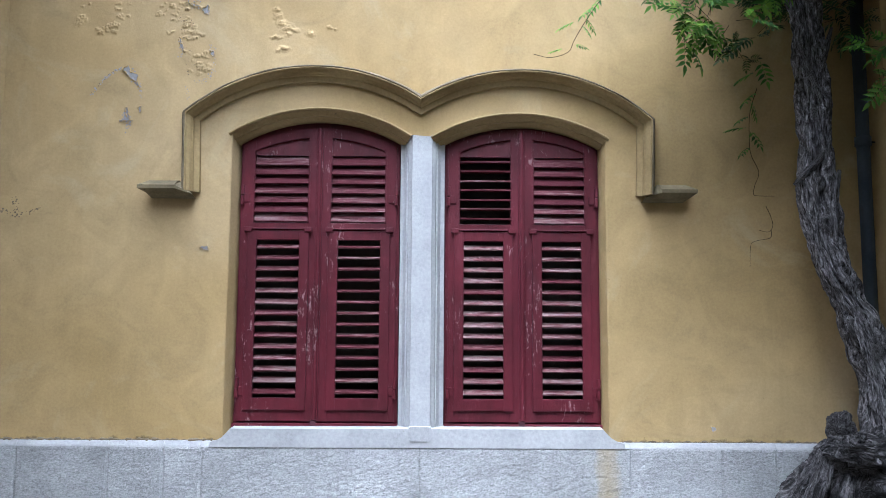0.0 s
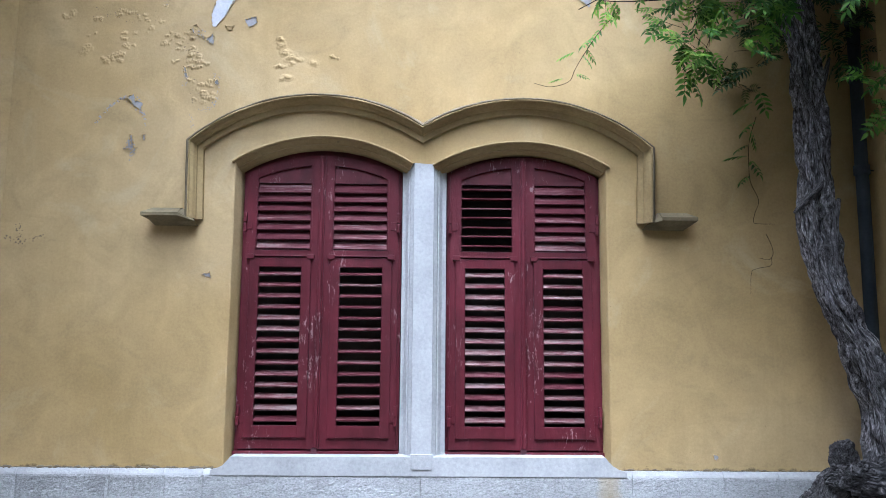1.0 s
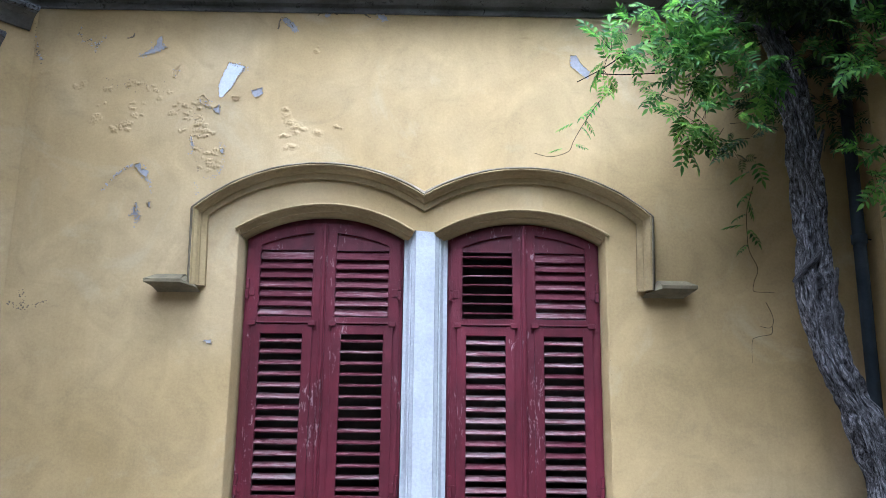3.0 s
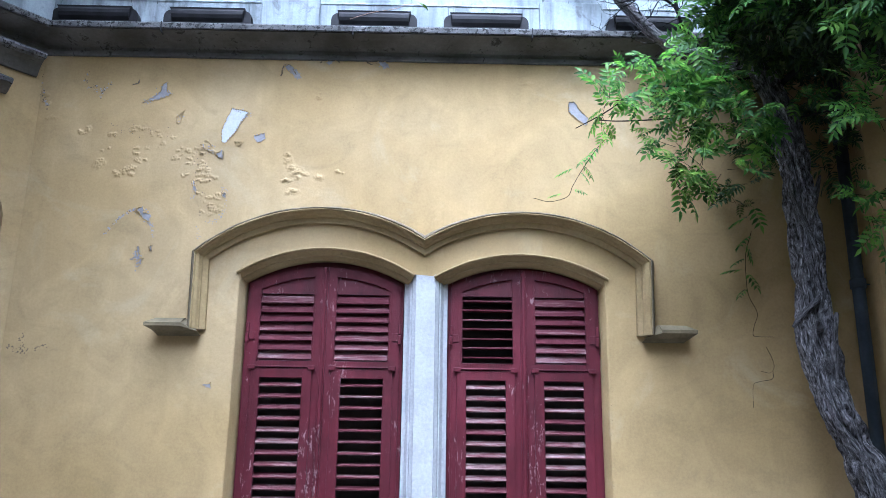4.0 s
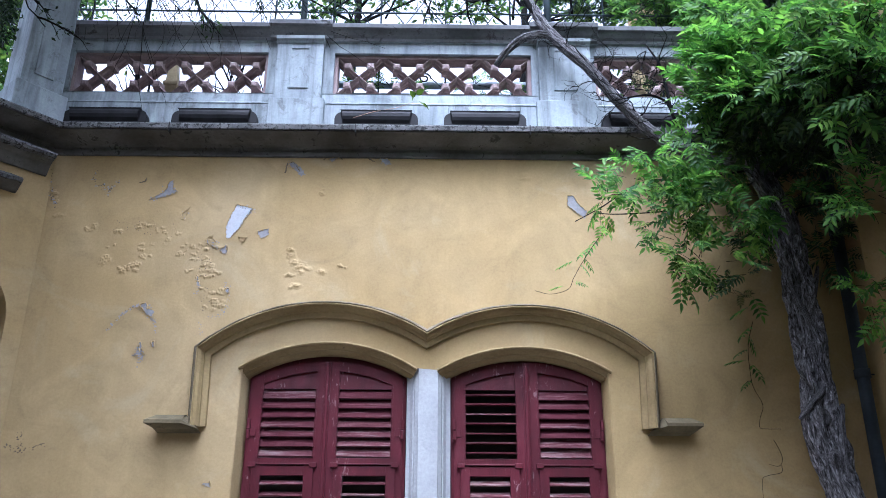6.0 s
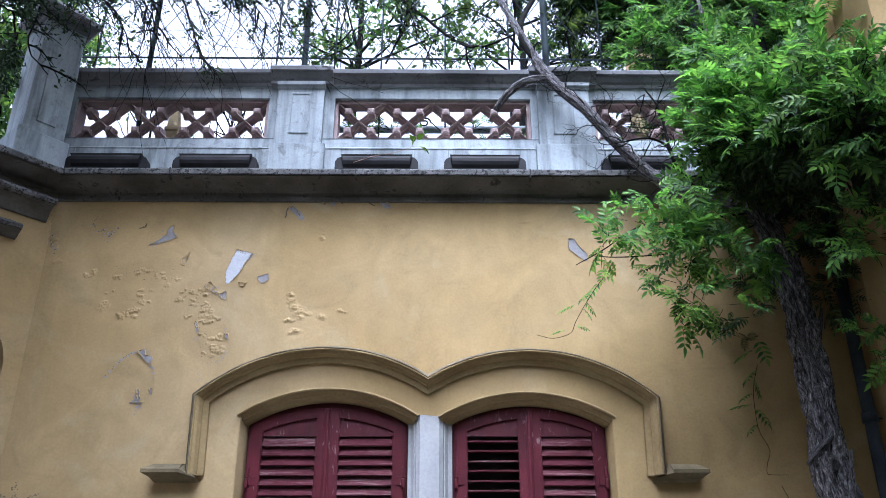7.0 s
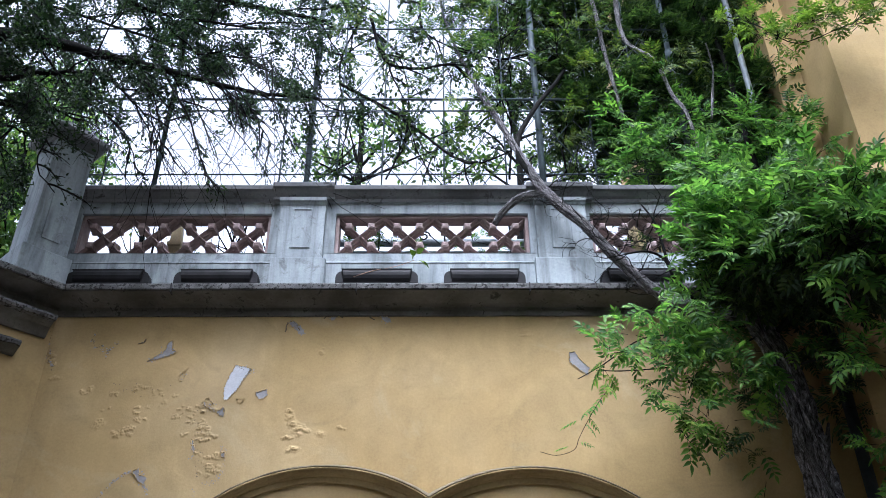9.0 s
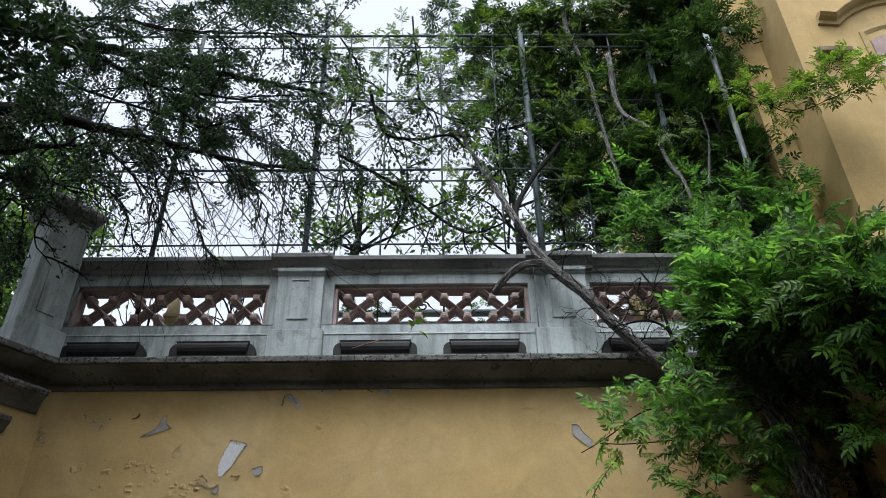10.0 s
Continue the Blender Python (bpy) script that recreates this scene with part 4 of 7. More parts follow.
tagged(part("terrace_floor", bm, CORNICE), "stone terrace floor over the ground storey", "terrace", kind="structure")

bal = thing("balustrade", "weathered grey stone balustrade with terracotta lattice panels", "balustrade", (0, 0, 4.7), "structure")
LIFT = Matrix.Translation((0, 0, -4.7))


def bpart(name, bm, mat, label="", parent=None, smooth=False):
    o = part(name, bm, mat, None, label, smooth)
    o.data.transform(LIFT)
    o.parent = parent or bal
    return o


SLOTS = [(-2.75, -2.125), (-1.94, -1.307), (-0.73, -0.107), (0.087, 0.703), (1.276, 1.90), (2.1, 2.7)]
edges = [-3.02] + [v for s in SLOTS for v in s] + [2.95]
for a, b in zip(edges[::2], edges[1::2]):
    bpart("base_block", boxed(a - 0.034, b + 0.034, -0.06, 0.12, 4.70, 4.925, bevel=0.003), BALUSTER_STONE)
for a, b in SLOTS:
    bpart("base_lintel", boxed(a + 0.036, b - 0.036, -0.06, 0.12, 4.830, 4.925, bevel=0.002), BALUSTER_STONE)
    # a round-ended tile channel through the parapet's foot, with a flared tile laid over it
    bm = bmesh.new()
    pts = [(a, 4.702)] + [(a + 0.055 - 0.055 * math.cos(q), 4.765 + 0.055 * math.sin(q)) for q in (0, 0.4, 0.8, 1.2, 1.57)] + [(b - 0.055 + 0.055 * math.sin(q), 4.765 + 0.055 * math.cos(q)) for q in (0, 0.4, 0.8, 1.2, 1.57)] + [(b, 4.702)]
    va, vb = [bm.verts.new((x, -0.125, z)) for x, z in pts], [bm.verts.new((x, 0.10, z)) for x, z in pts]
    bm.faces.new(va)
    for i in range(len(pts) - 1):
        bm.faces.new((va[i], va[i + 1], vb[i + 1], vb[i]))
    rows_ = []
    for y, z, inset in ((0.0, 4.832, 0.056), (-0.135, 4.834, 0.046), (-0.150, 4.828, 0.044), (-0.146, 4.816, 0.052), (-0.150, 4.800, 0.058), (-0.150, 4.775, 0.060), (-0.142, 4.750, 0.061), (-0.128, 4.730, 0.061), (-0.110, 4.703, 0.061)):
        rows_.append([bm.verts.new((a + inset, y, z)), bm.verts.new((b - inset, y, z))])
    for p, q in zip(rows_, rows_[1:]):
        bm.faces.new((p[0], p[1], q[1], q[0]))
    for k in (0, 1):
        bm.faces.new([r_[k] for r_ in rows_])
    bpart("drain_channel", bm, DARKTILE, "dark clay drain tile at terrace level")
bm = bmesh.new()
sweep_plan(bm, [(-3.02, 0), (2.95, 0)], [(-0.12, 4.924), (0.062, 4.924), (0.065, 4.928), (0.064, 4.936), (0.035, 4.956), (0.03, 5.03), (0.034, 5.036), (-0.12, 5.036)])
bpart("bottom_rail", bm, BALUSTER_STONE)
bm = bmesh.new()
sweep_plan(bm, [(-3.02, 0), (2.95, 0)], [(-0.12, 5.408), (0.03, 5.408), (0.03, 5.50), (0.05, 5.507), (-0.12, 5.51)])
bpart("top_rail", bm, BALUSTER_STONE)
bm = bmesh.new()
sweep_plan(bm, [(-3.02, 0), (2.95, 0)], [(-0.17, 5.508), (0.05, 5.506), (0.055, 5.53), (0.075, 5.545), (0.10, 5.575), (0.125, 5.583), (0.13, 5.615), (0.115, 5.628), (0.0, 5.645), (-0.17, 5.64)])
wobble(bm, 0.004, 3)
bpart("coping", bm, COPING, "moulded coping black with soot")
for a, b in ((-1.245, -0.815), (0.785, 1.26)):
    bm = bmesh.new()
    sweep_plan(bm, [(a - 0.03, 0), (b + 0.03, 0)], [(-0.18, 5.51), (0.085, 5.508), (0.09, 5.53), (0.11, 5.548), (0.135, 5.58), (0.16, 5.588), (0.165, 5.62), (0.15, 5.634), (0.0, 5.652), (-0.18, 5.648)])
    bpart("coping_block", bm, COPING)
OPEN = [(-2.80, -1.286), (-0.770, 0.769), (1.264, 2.80)]
for a, b in ((-3.02, -2.80), (-1.286, -0.770), (0.769, 1.264), (2.80, 2.95)):
    bpart("post", boxed(a, b, -0.032, 0.12, 5.03, 5.41), BALUSTER_STONE)
for a, b in ((-1.212, -0.85), (0.82, 1.224)):
    pil = bpart("pilaster", boxed(a, b, -0.085, 0.0, 4.955, 5.455, bevel=0.004), BALUSTER_STONE, "panelled pilaster of grey stone")
    bpart("pilaster_base", boxed(a - 0.03, b + 0.03, -0.108, 0.0, 4.70, 4.952, bevel=0.006), BALUSTER_STONE)
    bm = bmesh.new()
    sweep_plan(bm, [(a - 0.004, 0), (b + 0.004, 0)], [(0.0, 5.452), (0.09, 5.452), (0.10, 5.468), (0.118, 5.48), (0.12, 5.507), (0.0, 5.507)])
    bpart("pilaster_cap", bm, BALUSTER_STONE)
    c = (a + b) / 2
    w = (b - a) * 0.18
    bm = bmesh.new()
    for r, y in (((c - w - 0.014, c - w, 5.05, 5.42), 0), ((c + w, c + w + 0.014, 5.05, 5.42), 0), ((c - w, c + w, 5.406, 5.42), 0), ((c - w, c + w, 5.05, 5.064), 0)):
        box(bm, r[0], r[1], -0.093, -0.08, r[2], r[3], bevel=0.002)
    bpart("panel_bead", bm, BALUSTER_STONE)


def lattice(a, b, z0, z1, units):
    """Pierced terracotta: a row of crossed bars with a boss on every arm."""
    bm = bmesh.new()
    t = 0.028
    for r in ((a, a + t, z0, z1), (b - t, b, z0, z1), (a, b, z1 - t, z1), (a, b, z0, z0 + 0.012)):
        box(bm, r[0], r[1], 0.0, 0.118, r[2], r[3], bevel=0.003)
    frame_ob = bpart("lattice_panel", bm, TERRACOTTA, "pierced terracotta lattice panel")
    w = (b - a) / units
    cz, hz = (z0 + z1) / 2, (z1 - z0) / 2
    for u in range(units):
        bm = bmesh.new()
        cx = a + w * (u + 0.5)
        for sx in (-1, 1):
            # each bar: a moulded rib that rises to a ridge
            dx, dz = sx * w / 2, hz
            ln = math.hypot(dx, dz)
            nx, nz = -dz / ln, dx / ln
            ends = []
            for e in (-1, 1):
                ends.append([bm.verts.new((cx + e * dx + nx * o, y, cz + e * dz + nz * o)) for o, y in ((-0.023, 0.105), (-0.023, 0.074), (-0.016, 0.070), (-0.016, 0.040), (-0.009, 0.036), (-0.006, 0.012), (0.0, 0.004), (0.006, 0.012), (0.009, 0.036), (0.016, 0.040), (0.016, 0.070), (0.023, 0.074), (0.023, 0.105))])
            for i in range(12):
                bm.faces.new((ends[0][i], ends[0][i + 1], ends[1][i + 1], ends[1][i]))
            for sz in (-1, 1):
                px, pz = cx + sx * w * 0.235, cz + sz * hz * 0.47
                ring = []
                for r, y in ((0.035, 0.100), (0.035, 0.062), (0.031, 0.058), (0.031, 0.030), (0.026, 0.026), (0.026, -0.002), (0.012, -0.009)):
                    ring.append([bm.verts.new((px + r * kx, y, pz + r * 0.92 * kz)) for kx, kz in ((-1, -1), (1, -1), (1, 1), (-1, 1))])
                for p, q in zip(ring, ring[1:]):
                    for i in range(4):
                        bm.faces.new((p[i], p[(i + 1) % 4], q[(i + 1) % 4], q[i]))
                bm.faces.new(ring[-1])
        bpart("lattice_cross", bm, TERRACOTTA, parent=frame_ob)


for a, b in OPEN:
    lattice(a, b, 5.036, 5.408, 4)


# ---- the wing set at an angle, its cornice, moulding and corner pier ----
def wing_point(u, out, z):
    p = CORNER + WING * u + WN * out
    return Vector((p.x, p.y, z))


bm = bmesh.new()
AU, AZ, AR = 0.62, 3.20, 0.50
cols = []
us = sorted(set([0.0, 0.03, 0.06, 0.09] + [AU - AR * math.cos(math.pi * k / 24) for k in range(25)] + [1.3, 2.0, 3.0, 6.5]))


def wing_base(u):
    if AU - AR <= u <= AU + AR:
        return AZ + 0.85 * math.sqrt(max(0.0, AR * AR - (u - AU) ** 2))
    return AZ


cols = [[bm.verts.new(wing_point(u, 0, wing_base(u) + (4.6 - wing_base(u)) * j / 12)) for j in range(13)] for u in us]
for p, q in zip(cols, cols[1:]):
    for j in range(12):
        bm.faces.new((p[j], q[j], q[j + 1], p[j + 1]))
for u0, u1 in ((0.0, AU - AR), (AU + AR, 6.5)):
    vs = [bm.verts.new(wing_point(u, 0, z)) for u, z in ((u0, 0), (u1, 0), (u1, AZ), (u0, AZ))]
    bm.faces.new(vs)
inner = [(AU - AR, 0.0), (AU - AR, AZ)] + [(u, wing_base(u)) for u in us if AU - AR < u < AU + AR] + [(AU + AR, AZ), (AU + AR, 0.0)]
fa, ba = [bm.verts.new(wing_point(u, 0, z)) for u, z in inner], [bm.verts.new(wing_point(u, -0.3, z)) for u, z in inner]
for i in range(len(inner) - 1):
    bm.faces.new((fa[i], fa[i + 1], ba[i + 1], ba[i]))
tagged(part("wall_west", bm, PLASTER), "ochre plastered wing wall with an arched opening", "wall", kind="structure")
bm = bmesh.new()
vs = [bm.verts.new(wing_point(u, -0.3, z)) for u, z in ((-0.1, 0), (6.5, 0), (6.5, 4.6), (-0.1, 4.6))]
bm.faces.new(vs)
tagged(part("alcove_back", bm, HOODPLASTER), "shaded plaster at the back of the arch", "wall", kind="structure")

wing_plan = [(CORNER + WING * 6.5)[:], (CORNER + WING * 0.05)[:]]
bm = bmesh.new()
sweep_plan(bm, wing_plan, [(-0.02, 4.30), (0.02, 4.305), (0.03, 4.325), (0.06, 4.375), (0.10, 4.405), (0.135, 4.415), (0.14, 4.43), (0.125, 4.445), (0.05, 4.475), (0.03, 4.494), (-0.02, 4.496)])
tagged(part("string_course", bm, BRACKET), "grey stone string course on the wing", "string course", kind="structure")
def worn_lip(profile, u0):
    """A pale lichened edge along the wing, crumbling in small steps."""
    bm = bmesh.new()
    n = 90
    plan = [(CORNER + WING * (2.6 + (u0 - 2.6) * k / n))[:] for k in range(n + 1)]
    sweep_plan(bm, plan, profile)
    wobble(bm, 0.007, 17)
    return bm


tagged(part("string_course_lip", worn_lip([(0.10, 4.400), (0.142, 4.408), (0.150, 4.428), (0.138, 4.450), (0.08, 4.468)], 0.05), LIP), "pale lichened edge of the string course", "string course", kind="structure")
tagged(part("bracket_course_lip", worn_lip([(0.07, 4.150), (0.106, 4.156), (0.112, 4.180), (0.100, 4.198), (0.05, 4.215)], 0.23), LIP), "pale crumbling edge of the bracket", "bracket", kind="structure")
bm = bmesh.new()
a, b = CORNER + WING * 6.5, CORNER + WING * 0.23
sweep_plan(bm, [a[:], b[:]], [(-0.02, 4.10), (0.03, 4.11), (0.06, 4.135), (0.10, 4.16), (0.10, 4.19), (0.04, 4.22), (-0.02, 4.23)])
tagged(part("bracket_course", bm, BRACKET), "worn stone bracket under the wing's string course", "bracket", kind="structure")

pier = thing("corner_pier", "tall panelled grey stone pier at the terrace corner", "pier", wing_point(0.235, 0, 4.7)[:], "structure")
pier.rotation_euler = (0, 0, math.atan2(-WING.y, -WING.x))
for name, b, mat, lab in (
    ("pier_base", (-0.19, 0.19, -0.13, 0.25, 0.0, 0.22), BALUSTER_STONE, ""),
    ("pier_shaft", (-0.155, 0.155, -0.10, 0.22, 0.22, 1.22), BALUSTER_STONE, ""),
    ("pier_neck", (-0.175, 0.175, -0.12, 0.24, 1.22, 1.27), COPING, ""),
    ("pier_panel", (-0.07, 0.07, -0.112, -0.095, 0.32, 1.12), BALUSTER_STONE, "raised panel"),
):
    part(name, boxed(*b, bevel=0.006), mat, pier, lab)
bm = bmesh.new()
rings = []
for r, z in ((0.215, 1.27), (0.235, 1.29), (0.235, 1.33), (0.21, 1.35), (0.06, 1.50), (0.01, 1.51)):
    rings.append([bm.verts.new((sx * r, 0.06 + sy * r, z)) for sx, sy in ((-1, -1), (1, -1), (1, 1), (-1, 1))])
for p, q in zip(rings, rings[1:]):
    for i in range(4):
        bm.faces.new((p[i], p[(i + 1) % 4], q[(i + 1) % 4], q[i]))
bm.faces.new(rings[-1])
bm.faces.new(rings[0][::-1])
part("pier_cap", bm, COPING, pier, "dark pyramidal cap")
# ---- the taller house that steps forward ----
bm = bmesh.new()
for b in ((2.97, 9.0, -0.25, 5.0, 0.0, 13.0), (3.2, 9.0, -0.73, -0.2, 0.0, 13.0)):
    box(bm, *b)
tagged(part("wall_east", bm, PLASTER), "tall ochre plastered house wall stepping forward", "wall", kind="structure")
bm = bmesh.new()
hw = arc_through((3.62, 7.80), (4.35, 8.12), (5.08, 7.80), 24)
hpath = [(3.50, 7.815)] + hw + [(5.20, 7.815)]
sweep_face(bm, hpath, mitred(hpath, 1), [(0.0, -0.72), (0.0, -0.76), (0.034, -0.83), (0.046, -0.83), (0.07, -0.80), (0.08, -0.76), (0.12, -0.755), (0.125, -0.72)])
up = thing("upper_hood_mould", "ochre plaster hood mould over an upper window", "hood mould", kind="structure")
part("moulding", bm, HOODPLASTER, up)
part("shelf_stop", boxed(3.34, 3.63, -0.84, -0.72, 7.23, 7.29, bevel=0.012), HOODTOP, up)
bm = bmesh.new()
ww = arc_through((3.82, 7.59), (4.36, 7.75), (4.90, 7.59), 24)
wpath = [(3.82, 5.9)] + ww + [(4.90, 5.9)]
sweep_face(bm, wpath, mitred(wpath, 1), [(0.0, -0.72), (0.0, -0.745), (0.03, -0.75), (0.06, -0.735), (0.07, -0.72)])
part("arch_bead", bm, HOODPLASTER, up)
bm = bmesh.new()
pts = [(3.89, 5.9)] + [(x * 0.87 + 4.36 * 0.13, z - 0.12) for x, z in ww] + [(4.83, 5.9)]
va = [bm.verts.new((x, -0.742, z)) for x, z in pts]
bm.faces.new(va)
g = bmesh.ops.extrude_face_region(bm, geom=list(bm.faces))
for v in g["geom"]:
    if isinstance(v, bmesh.types.BMVert):
        v.co.y += 0.03
tagged(part("upper_shutter", bm, TERRACOTTA), "faded pink wooden shutter of the upper window", "shutter")

# rain pipe in the corner
dp = thing("rain_pipe", "dark green iron rain pipe in the wall's corner", "rain pipe", (2.885, -0.12, 0.0))
h = Heap()
h.tube([(0, 0, 0.0), (0, 0, 4.5)], 0.042, seg=16)
h.put("pipe", PIPE, dp)
for z in (0.9, 2.86, 3.9):
    h = Heap()
    h.tube([(0, 0, z - 0.03), (0, 0, z + 0.03)], 0.052, seg=16)
    h.tube([(0.0, 0.0, z), (0.16, 0.02, z)], 0.006)
    h.put("clamp", PIPE, dp, "iron pipe clamp")

# ---- trellis on the terrace ----
trellis = thing("trellis", "blue-green steel trellis frame with wires above the terrace", "trellis", (0, 0.3, 4.72))
T0 = Vector((0, 0.3, 4.72))


def tpart(name, pts, r, mat=STEEL, seg=8):
    h = Heap()
    h.tube([Vector(p) - T0 for p in pts], r, seg=seg)
    return h.put(name, mat, trellis)


for x, r, top in ((-2.42, 0.022, 8.9), (-1.10, 0.026, 8.9), (0.97, 0.030, 8.95), (2.3, 0.026, 8.9)):
    tpart("upright", [(x, 0.3, 4.72), (x, 0.3, top)], r)
    tpart("coupling", [(x, 0.3, 7.42), (x, 0.3, 7.54)], r * 1.35)
for x in (-3.3, -2.9, -1.35, -0.85, -0.45, 0.1, 0.65, 1.45, 1.9):
    tpart("thin_upright", [(x, 0.33, 4.72), (x + 0.01, 0.33, 8.85)], 0.008)
for z, r in ((6.05, 0.009), (6.92, 0.012), (6.78, 0.008), (7.84, 0.009), (8.84, 0.014), (8.65, 0.008)):
    tpart("crossbar", [(-3.6, 0.31, z), (3.0, 0.31, z)], r)
rnd = random.Random(5)
h = Heap()
for k in range(22):
    x = -3.8 + 0.34 * k
    for s in (-1, 1):
        a = Vector((x, 0.34, 5.7))
        b = a + Vector((s * 1.5, 0.0, 2.4 + rnd.uniform(-0.4, 0.4)))
        h.tube([a - T0, (a + b) / 2 - T0 + Vector((rnd.uniform(-0.02, 0.02), 0, 0)), b - T0], 0.0048, seg=4)
h.put("wire_netting", STEEL, trellis, "slack diagonal wire netting")
rod("gutter_pole", Vector((2.70, -0.33, 4.72)) - T0, Vector((2.655, -0.33, 8.10)) - T0, 0.025, ZINC, trellis, 12, "bright zinc pole")


# ---- the old wisteria ----
def bark_tube(points, radii, seg=56, steps=14, deep=0.02, twist=0.7, seed=0.0, lump=0.16, fine=1.0):
    """An old stem: long plates of bark parted by fissures that join and part again, deep furrows, hollows and swellings."""
    pts = smooth_path(points, steps)
    rs = [v[0] for v in smooth_path([(r, 0, 0) for r in radii], steps)]
    vs, fs = tube_data(pts, [1.0] * len(pts), seg)
    out, uv = [], []
    run = 0.0
    groove = lambda v, k: max(0.0, 1 - abs(noise.noise(v)) * k)
    for i, p in enumerate(pts):
        run += (pts[i] - pts[i - 1]).length if i else 0
        sway = 0.9 * noise.noise(Vector((run * 1.7, seed, 3.0)))
        for k in range(seg):
            d = vs[i * seg + k] - p
            a = 2 * math.pi * k / seg + twist * run + sway
            a += 0.22 * noise.noise(Vector((math.cos(a) * 2, math.sin(a) * 2, run * 7 + seed)))
            c, n = math.cos(a), math.sin(a)
            r = rs[i]
            g1 = groove(Vector((c * 1.2, n * 1.2, run * 1.1 + seed)), 7.0)
            g2 = groove(Vector((c * 4.2 + 7, n * 4.2, run * 3.0 + seed)), 4.0)
            g3 = groove(Vector((c * 10.5, n * 10.5 + 3, run * 10 + seed)), 2.6)
            low = noise.noise(Vector((c * 1.0, n * 1.0, run * 3.4 + seed))) + 0.7 * noise.noise(Vector((c * 1.8, n * 1.8, run * 8 + seed)))
            rough = noise.noise(Vector((c * 9, n * 9, run * 38 + seed)))
            uv.append((2 * math.pi * k / seg * 0.1 + 0.02 * run + 0.02 * sway + seed, run))
            rope = math.sin(4 * a + 1.3 * math.sin(run * 2.3 + seed) + 2.2 * noise.noise(Vector((c, n, run * 1.6 + seed))))
            out.append(p + d * (r * (1.03 + lump * low + 0.11 * rope) - deep * g1 - deep * 0.42 * g2 * fine - deep * 0.32 * g3 * fine + 0.0025 * fine * rough))
    return out, fs, uv


def burl(centre, radii, seed, lean=0.0, rows=90, seg=130):
    """A swollen burl: a lump wrapped in thin wavy folds of wood."""
    vs, fs, uv = [], [], []
    centre = Vector(centre)
    for i in range(rows + 1):
        th = math.pi * i / rows
        for k in range(seg):
            ph = 2 * math.pi * k / seg
            d = Vector((math.sin(th) * math.cos(ph), math.sin(th) * math.sin(ph), math.cos(th)))
            lump = noise.noise(d * 1.6 + Vector((seed, 0, 0))) * 0.26 + noise.noise(d * 3.6 + Vector((0, seed, 0))) * 0.14
            wave = d.z * 1.1 + d.x * lean + 0.55 * noise.noise(d * 2.1 + Vector((0, 0, seed))) + 0.16 * noise.noise(d * 6 + Vector((seed, 3, 0)))
            fold = abs(math.sin(wave * 15.0))
            pit = noise.noise(d * 13 + Vector((seed, seed, 0)))
            r = 1 + lump - 0.12 * (1 - fold) ** 1.5 + 0.06 * pit
            vs.append(centre + Vector((d.x * radii[0] * r, d.y * radii[1] * r, d.z * radii[2] * r)))
            uv.append((wave * 0.12 + 0.4, ph * 0.1))
    for i in range(rows):
        for k in range(seg):
            fs.append((i * seg + k, i * seg + (k + 1) % seg, (i + 1) * seg + (k + 1) % seg, (i + 1) * seg + k))
    return vs, fs, uv


vine = thing("wisteria", "old wisteria with twisted grey trunk and green pinnate leaves", "wisteria", (2.5, -0.45, 0.0))
V0 = Vector((2.5, -0.45, 0.0))


def vine_part(name, heap, mat, label=""):
    heap.v = [tuple(Vector(v) - V0) for v in heap.v]
    return heap.put(name, mat, vine, label)


AXIS = [(2.76, -0.45, 0.9), (2.745, -0.45, 1.15), (2.70, -0.45, 1.42), (2.61, -0.45, 1.70), (2.50, -0.45, 1.97), (2.43, -0.45, 2.25), (2.405, -0.45, 2.60), (2.41, -0.45, 2.95), (2.40, -0.45, 3.32), (2.37, -0.45, 3.66), (2.30, -0.44, 4.05), (2.2, -0.4, 4.5)]
GIRTH = [0.112, 0.104, 0.098, 0.092, 0.09, 0.09, 0.092, 0.095, 0.092, 0.086, 0.078, 0.07]
h = Heap()
h.add(*bark_tube(AXIS, [g * 1.12 for g in GIRTH], seg=190, steps=46, deep=0.030, lump=0.24))
vine_part("trunk", h, BARK, "twisted grey trunk with ropy fissured bark")
h = Heap()
h.add(*bark_tube([(2.44, -0.52, 0.25), (2.44, -0.52, 0.50), (2.48, -0.52, 0.72), (2.68, -0.48, 0.93), (2.80, -0.45, 1.02), (2.90, -0.42, 1.0)], [0.30, 0.24, 0.17, 0.13, 0.12, 0.09], seg=150, steps=30, deep=0.045, twist=2.0, seed=9, lump=0.28))
h.add(*bark_tube([(2.10, -0.55, 0.26), (2.16, -0.55, 0.44), (2.24, -0.55, 0.65), (2.33, -0.54, 0.82), (2.42, -0.52, 0.96)], [0.20, 0.17, 0.145, 0.11, 0.06], seg=130, steps=30, deep=0.04, twist=1.2, seed=17, lump=0.30))
vine_part("root", h, ROOTBARK, "thick rough root spreading at the foot")
for c_, r_, s_, l_ in (((2.45, -0.53, 1.05), (0.075, 0.09, 0.105), 2.3, 0.6), ((2.50, -0.58, 0.92), (0.175, 0.16, 0.115), 5.1, 0.5), ((2.66, -0.55, 0.74), (0.20, 0.18, 0.16), 8.7, -0.4)):
    h = Heap()
    h.add(*burl(c_, r_, s_, l_))
    vine_part("burl", h, ROOTBARK, "gnarled swollen burl wrapped in wavy folds")
